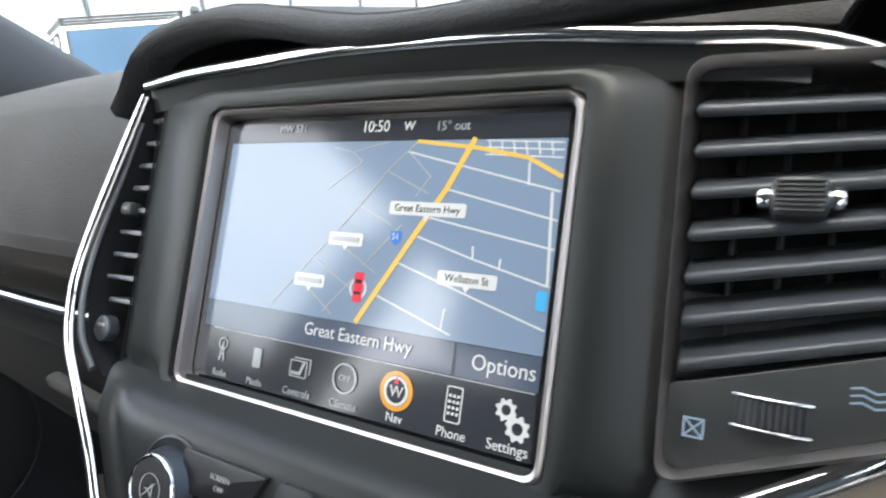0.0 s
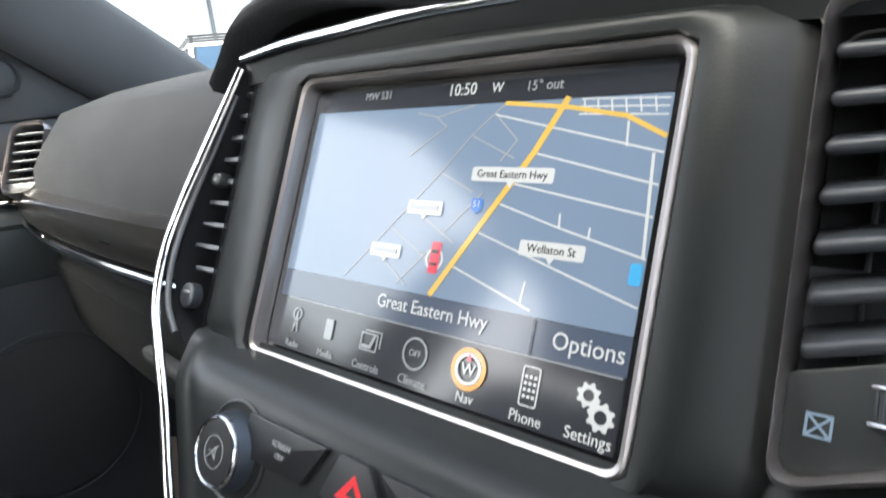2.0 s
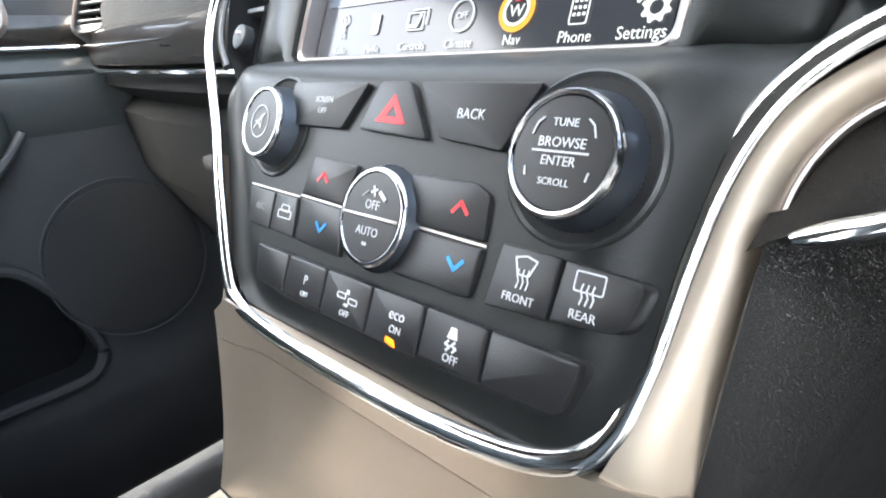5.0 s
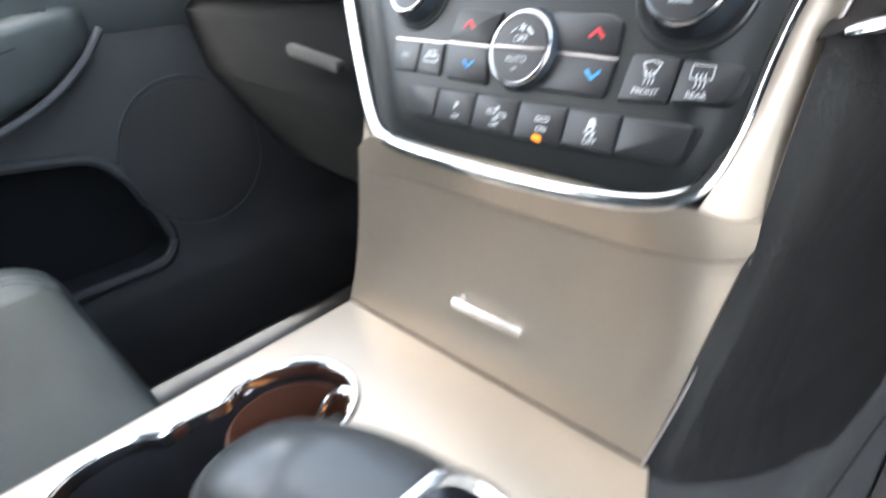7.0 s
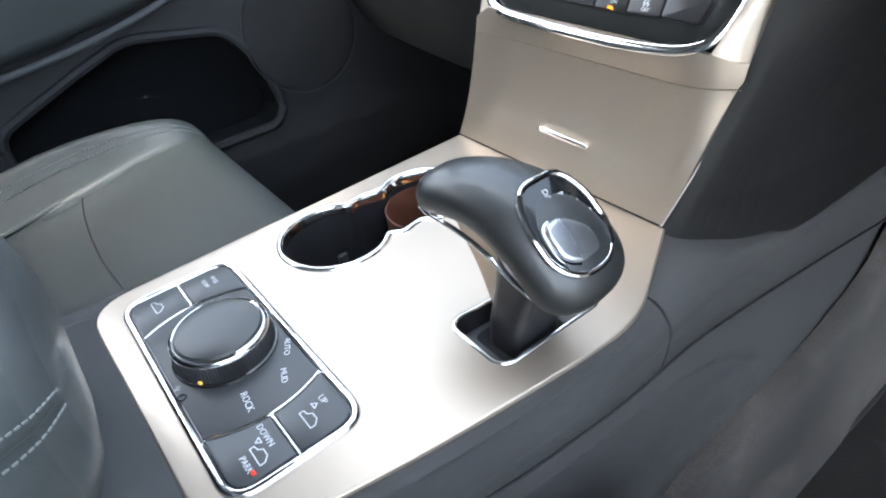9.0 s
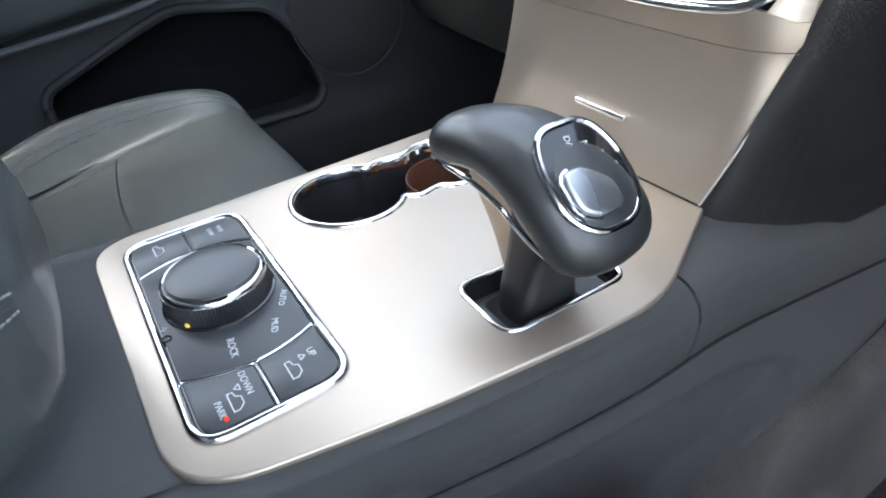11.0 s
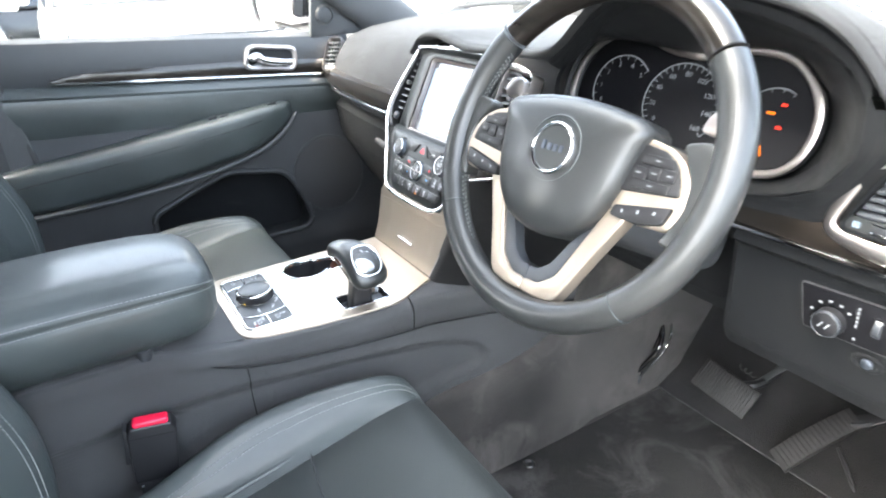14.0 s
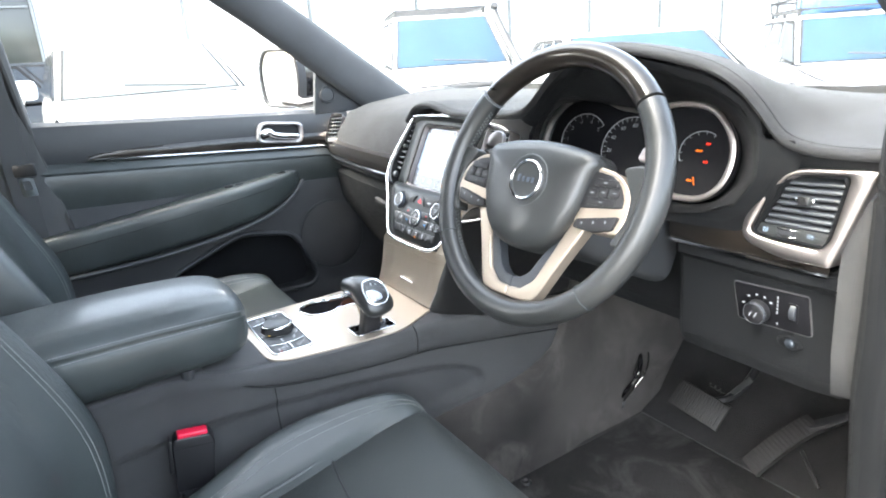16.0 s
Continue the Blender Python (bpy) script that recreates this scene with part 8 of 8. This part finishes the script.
def car(m, paint, label, length=4.5, width=1.8, height=1.68, belt=1.02, hood=0.98, tail=0.25, rack=False, snorkel=False, basket=False, screen=CAR_SCREEN):
    """A parked car, nose towards +y, standing on z = 0."""
    t = thing("parked_car", m, label, "car", "cars parked in the yard")
    L, W = length / 2, width / 2
    # body below the windows, station by station from tail to nose
    rows = []
    for y, w, top, low in ((-L, 0.86, belt - 0.12, 0.42), (-L + 0.06, 0.95, belt - 0.02, 0.34), (-L + 0.4, 1.0, belt, 0.28), (-0.5, 1.0, belt, 0.26),
                           (L - 1.55, 1.0, belt, 0.26), (L - 1.25, 0.99, hood, 0.26), (L - 0.5, 0.97, hood - 0.06, 0.26), (L - 0.12, 0.92, hood - 0.16, 0.28),
                           (L - 0.02, 0.86, hood - 0.26, 0.34), (L, 0.82, 0.56, 0.42)):
        w *= W
        rows.append([(x * w, y, low + (top - low) * z) for x, z in
                     ((-0.9, 0), (-0.985, 0.12), (-1, 0.45), (-0.985, 0.78), (-0.93, 0.93), (-0.7, 1.0), (-0.3, 1.015), (0.3, 1.015), (0.7, 1.0), (0.93, 0.93), (0.985, 0.78),
                      (1, 0.45), (0.985, 0.12), (0.9, 0))])
    part("body", loft(rows, closed=True, caps=True), paint, t, smooth=50)
    # greenhouse
    yb, yf = -L + 0.12, L - 1.3
    rb, rf = yb + tail + 0.05, yf - 0.78
    wb, wr = W * 0.95, W * 0.78
    h = height - 0.03
    base = [(-wb, yb, belt - 0.02), (wb, yb, belt - 0.02), (wb * 0.95, yf, belt - 0.04), (-wb * 0.95, yf, belt - 0.04)]
    top = [(-wr, rb, h), (wr, rb, h), (wr * 0.98, rf, h + 0.01), (-wr * 0.98, rf, h + 0.01)]
    cab = loft([base, top], closed=True, caps=True)
    bmesh.ops.recalc_face_normals(cab, faces=cab.faces)
    bmesh.ops.bevel(cab, geom=cab.edges[:], offset=0.06, segments=3, profile=0.5, affect="EDGES")
    part("cab", cab, paint, t, smooth=50)
    part("roof", prism(rounded([(-wr, rb), (wr, rb), (wr * 0.98, rf), (-wr * 0.98, rf)], 0.14), h - 0.01, h + 0.03, 0.02), paint, t)
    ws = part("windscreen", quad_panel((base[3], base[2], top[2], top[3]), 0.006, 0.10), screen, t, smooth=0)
    part("window_seal", quad_panel((base[3], base[2], top[2], top[3]), 0.004, 0.065), VOID, ws, smooth=0)
    for s in (-1, 1):
        part("bonnet_gap", tube([(s * W * 0.80, L - 0.22, hood - 0.105), (s * W * 0.86, L - 0.6, hood - 0.065), (s * W * 0.87, L - 1.25, hood - 0.02)], 0.012, 6), TRIM_BLACK, t)
    part("bonnet_gap", tube([(-W * 0.80, L - 0.10, hood - 0.17), (0, L - 0.09, hood - 0.145), (W * 0.80, L - 0.10, hood - 0.17)], 0.012, 6), TRIM_BLACK, t)
    part("rear_window", quad_panel((base[1], base[0], top[0], top[1]), 0.006, 0.12), CAR_GLASS, t, smooth=0)
    for s, (a, b, c, d) in ((-1, (base[0], base[3], top[3], top[0])), (1, (base[2], base[1], top[1], top[2]))):
        a, b, c, d = (Vector(v) for v in (a, b, c, d))
        for f0, f1 in ((0.0, 0.3), (0.3, 0.63), (0.63, 1.0)):
            sw = part("side_window", quad_panel((a.lerp(b, f0), a.lerp(b, f1), d.lerp(c, f1), d.lerp(c, f0)), 0.006, 0.08), CAR_GLASS, t, smooth=0)
            part("window_seal", quad_panel((a.lerp(b, f0), a.lerp(b, f1), d.lerp(c, f1), d.lerp(c, f0)), 0.004, 0.03), VOID, sw, smooth=0)
    # nose
    part("grille", prism(rounded([(-0.42, hood - 0.46), (0.42, hood - 0.46), (0.48, hood - 0.24), (-0.48, hood - 0.24)], 0.04), 0, 0.05, 0.01,
                         frame_matrix((0, L - 0.035, 0), (-1, 0, 0), (0, -0.06, 1))), TRIM_BLACK, t)
    for i in range(3):
        part("grille_bar", box(0.86, 0.02, 0.018, 0.005, pose(0, L + 0.02, hood - 0.30 - 0.065 * i)), ALLOY, t)
    part("bumper", box(width * 0.9, 0.16, 0.18, 0.05, pose(0, L - 0.03, 0.42)), TRIM_BLACK, t)
    part("number_plate", box(0.37, 0.012, 0.12, 0.003, pose(0, L + 0.062, 0.46)), WHITE, t)
    part("wiper", tube([(-0.45, yf + 0.02, belt + 0.02), (0.25, yf - 0.05, belt + 0.07)], 0.01, 6), TRIM_BLACK, t)
    for s in (-1, 1):
        part("headlight", prism(rounded([(-0.17, -0.08), (0.17, -0.06), (0.15, 0.09), (-0.16, 0.06)], 0.035), -0.05, 0.025, 0.012,
                                frame_matrix((s * W * 0.7, L - 0.07, hood - 0.32), (-s * 1, s * s * -0.32 * 1, 0), (0, -0.25, 1))), LENS, t)
        part("wing_mirror", box(0.22, 0.12, 0.17, 0.05, pose(s * (W + 0.1), yf - 0.35, belt + 0.08)), paint, t)
        part("fog_light", cyl(0.05, 0.03, 20, 0.006, pose(s * W * 0.68, L + 0.03, 0.42, -90)), LENS, t)
        for y in (-L + 0.82, L - 0.86):
            wh = part("wheel", cyl(0.2, 0.10, 28, 0.02, pose(s * (W - 0.105), y, 0.34, 0, 90 * s)), ALLOY, t)
            tyre = part("tyre", revolve([(0.2, -0.1), (0.31, -0.1), (0.34, -0.07), (0.34, 0.07), (0.31, 0.1), (0.2, 0.1), (0.2, -0.1)], 32,
                                        pose(s * (W - 0.1), y, 0.34, 0, 90)), TYRE, wh)
            part("wheel_arch", ring(ring_outline(0.42, 32), ring_outline(0.36, 32), 0, 0.03, pose(s * (W - 0.02), y, 0.36, 0, 90 * s)), TRIM_BLACK, t)
        if rack or basket:
            part("roof_rail", tube([(s * wr * 0.9, rb + 0.1, h + 0.09), (s * wr * 0.9, rf - 0.05, h + 0.09)], 0.02, 8), TRIM_BLACK, t)
            for y in (rb + 0.15, (rb + rf) / 2, rf - 0.1):
                part("rail_foot", box(0.04, 0.06, 0.08, 0.006, pose(s * wr * 0.9, y, h + 0.05)), TRIM_BLACK, t)
    if rack or basket:
        for i in range(6):
            y = rb + 0.15 + (rf - rb - 0.25) * i / 5
            part("rack_bar", box(wr * 1.9, 0.05, 0.025, 0.006, pose(0, y, h + 0.115)), TRIM_BLACK, t)
    if basket:
        rim = [(x, y, h + 0.25) for x, y in rect(wr * 1.9, rf - rb - 0.1, 0.1, 0, (rb + rf) / 2)]
        part("roof_basket", tube(rim, 0.018, 8, True), TRIM_BLACK, t)
        for x, y, z in rim[::3]:
            part("basket_post", cyl(0.012, 0.13, 8, 0, pose(x, y, h + 0.12)), TRIM_BLACK, t)
    if snorkel:
        part("snorkel", tube(spline([(-W * 0.97, yf + 0.3, belt - 0.1), (-W * 0.96, yf + 0.02, belt + 0.02), (-wr * 1.08, rf + 0.12, h - 0.03), (-wr * 1.08, rf + 0.12, h + 0.12)], 5), 0.055, 10), TRIM_BLACK, t)
        part("bull_bar", tube(spline([(-0.75, L + 0.02, 0.62), (-0.5, L + 0.14, 0.72), (-0.42, L + 0.15, 0.96), (0.42, L + 0.15, 0.96), (0.5, L + 0.14, 0.72), (0.75, L + 0.02, 0.62)], 5), 0.032, 10), TRIM_BLACK, t)
    return t


def showroom(m, width=44.0, h=4.6):
    """A glass-fronted sales hall; its front lies in the local xz plane, looking to -y."""
    t = thing("showroom", m, "pale showroom building with tall glass front", "building")
    wall = material("pale_rendered_wall", (0.34, 0.34, 0.33), 0.8, bump=0.3, fine=60, scale=1.5)
    frame_m = material("grey_window_frame", (0.20, 0.21, 0.21), 0.45, bump=0.05)
    clad_m = material("white_cladding_panel", (0.80, 0.81, 0.81), 0.5, bump=0.05, fine=30, vary=0.03, scale=2)
    pane_m = material("showroom_glass", (0.045, 0.048, 0.042), 0.12, bump=0.0, vary=0.25, scale=1.2, coat=0.2)
    part("wall", box(width, 9, h, 0.02, pose(0, 4.62, h / 2)), wall, t)
    part("roof", box(width + 1.6, 11, 0.5, 0.03, pose(0, 4.0, h + 0.25)), wall, t)
    part("plinth", box(width, 0.18, 0.35, 0.01, pose(0, 0.03, 0.175)), wall, t)
    n = 14
    for i in range(n):
        x0 = -width / 2 + (i + 0.5) * width / n
        w = part("window", box(width / n - 0.07, 0.03, h - 0.75, 0.004, pose(x0, 0.09, 0.35 + (h - 0.75) / 2)), pane_m if x0 < -5.6 else clad_m, t)
        part("mullion", box(0.06, 0.14, h - 0.7, 0.008, pose(x0 - width / n / 2, 0.05, 0.35 + (h - 0.7) / 2)), frame_m, t)
        if x0 < -5.6:
            part("transom", box(width / n - 0.12, 0.1, 0.05, 0.006, pose(x0, 0.06, 2.9)), frame_m, w)


def outside():
    g = part("ground", box(900, 900, 0.05, 0, pose(0, 0, -0.525)),
             material("pale_concrete_yard", (0.11, 0.108, 0.104), 0.88, bump=0.5, fine=90, vary=0.22, scale=1.4, stain=0.25))
    tagged(g, "pale worn concrete car yard", "ground", kind="structure")
    white = material("white_car_paint", (0.78, 0.79, 0.80), 0.22, bump=0.0, vary=0.03, coat=0.8)
    black = material("black_car_paint", (0.012, 0.013, 0.015), 0.2, bump=0.0, vary=0.05, coat=0.3)
    silver = material("silver_car_paint", (0.55, 0.57, 0.60), 0.28, metal=0.6, bump=0.0, vary=0.04, coat=0.8)
    z = -0.5
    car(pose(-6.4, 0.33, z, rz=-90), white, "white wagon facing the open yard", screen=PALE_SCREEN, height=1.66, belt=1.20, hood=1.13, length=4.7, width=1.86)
    car(pose(-8.4, -1.9, z, rz=-84), white, "white five-door car parked in the yard", height=1.62, belt=1.08, hood=1.02)
    car(pose(-11.6, -0.3, z, rz=0), black, "dark car parked by the showroom", height=1.62)
    car(pose(-7.0, 4.55, z, rz=-114), white, "white off-roader with roof rack and snorkel", height=1.86, belt=1.20, hood=1.16, length=4.7, rack=True, snorkel=True)
    car(pose(-3.25, 4.35, z, rz=-122), white, "white sedan parked among other cars", height=1.45, belt=1.02, hood=0.98, tail=0.7, length=4.4)
    car(pose(-3.1, 8.3, z, rz=-140), silver, "silver wagon with loaded roof basket", height=1.50, belt=0.98, hood=0.92, basket=True)
    load = part("roof_load", box(0.9, 1.2, 0.2, 0.07, pose(-3.1, 8.3, 1.13, rz=-140) @ pose(0, -0.55, 0), seg=3), material("blue_tarpaulin", (0.06, 0.16, 0.42), 0.6, bump=0.5, fine=30))
    tagged(load, "blue tarpaulin load in a roof basket", "luggage")
    showroom(pose(-15.5, 6.0, z, rz=84))


cabin()
pillars()
dashboard()
STACK = centre_stack()
climate_controls(STACK)
SCREEN = touch_screen()
dashboard_driver_vents()
console()
mode_selector()
gear_lever()
keys_in_cup()
armrest()
seat(0.405)
seat(-0.405, True)
seat_buckle()
belt_tongue()
passenger_door()
centre_pillar_trim()
door_mirror()
steering_wheel()
cluster()
light_switch()
pedals()
floor_mat()
outside()
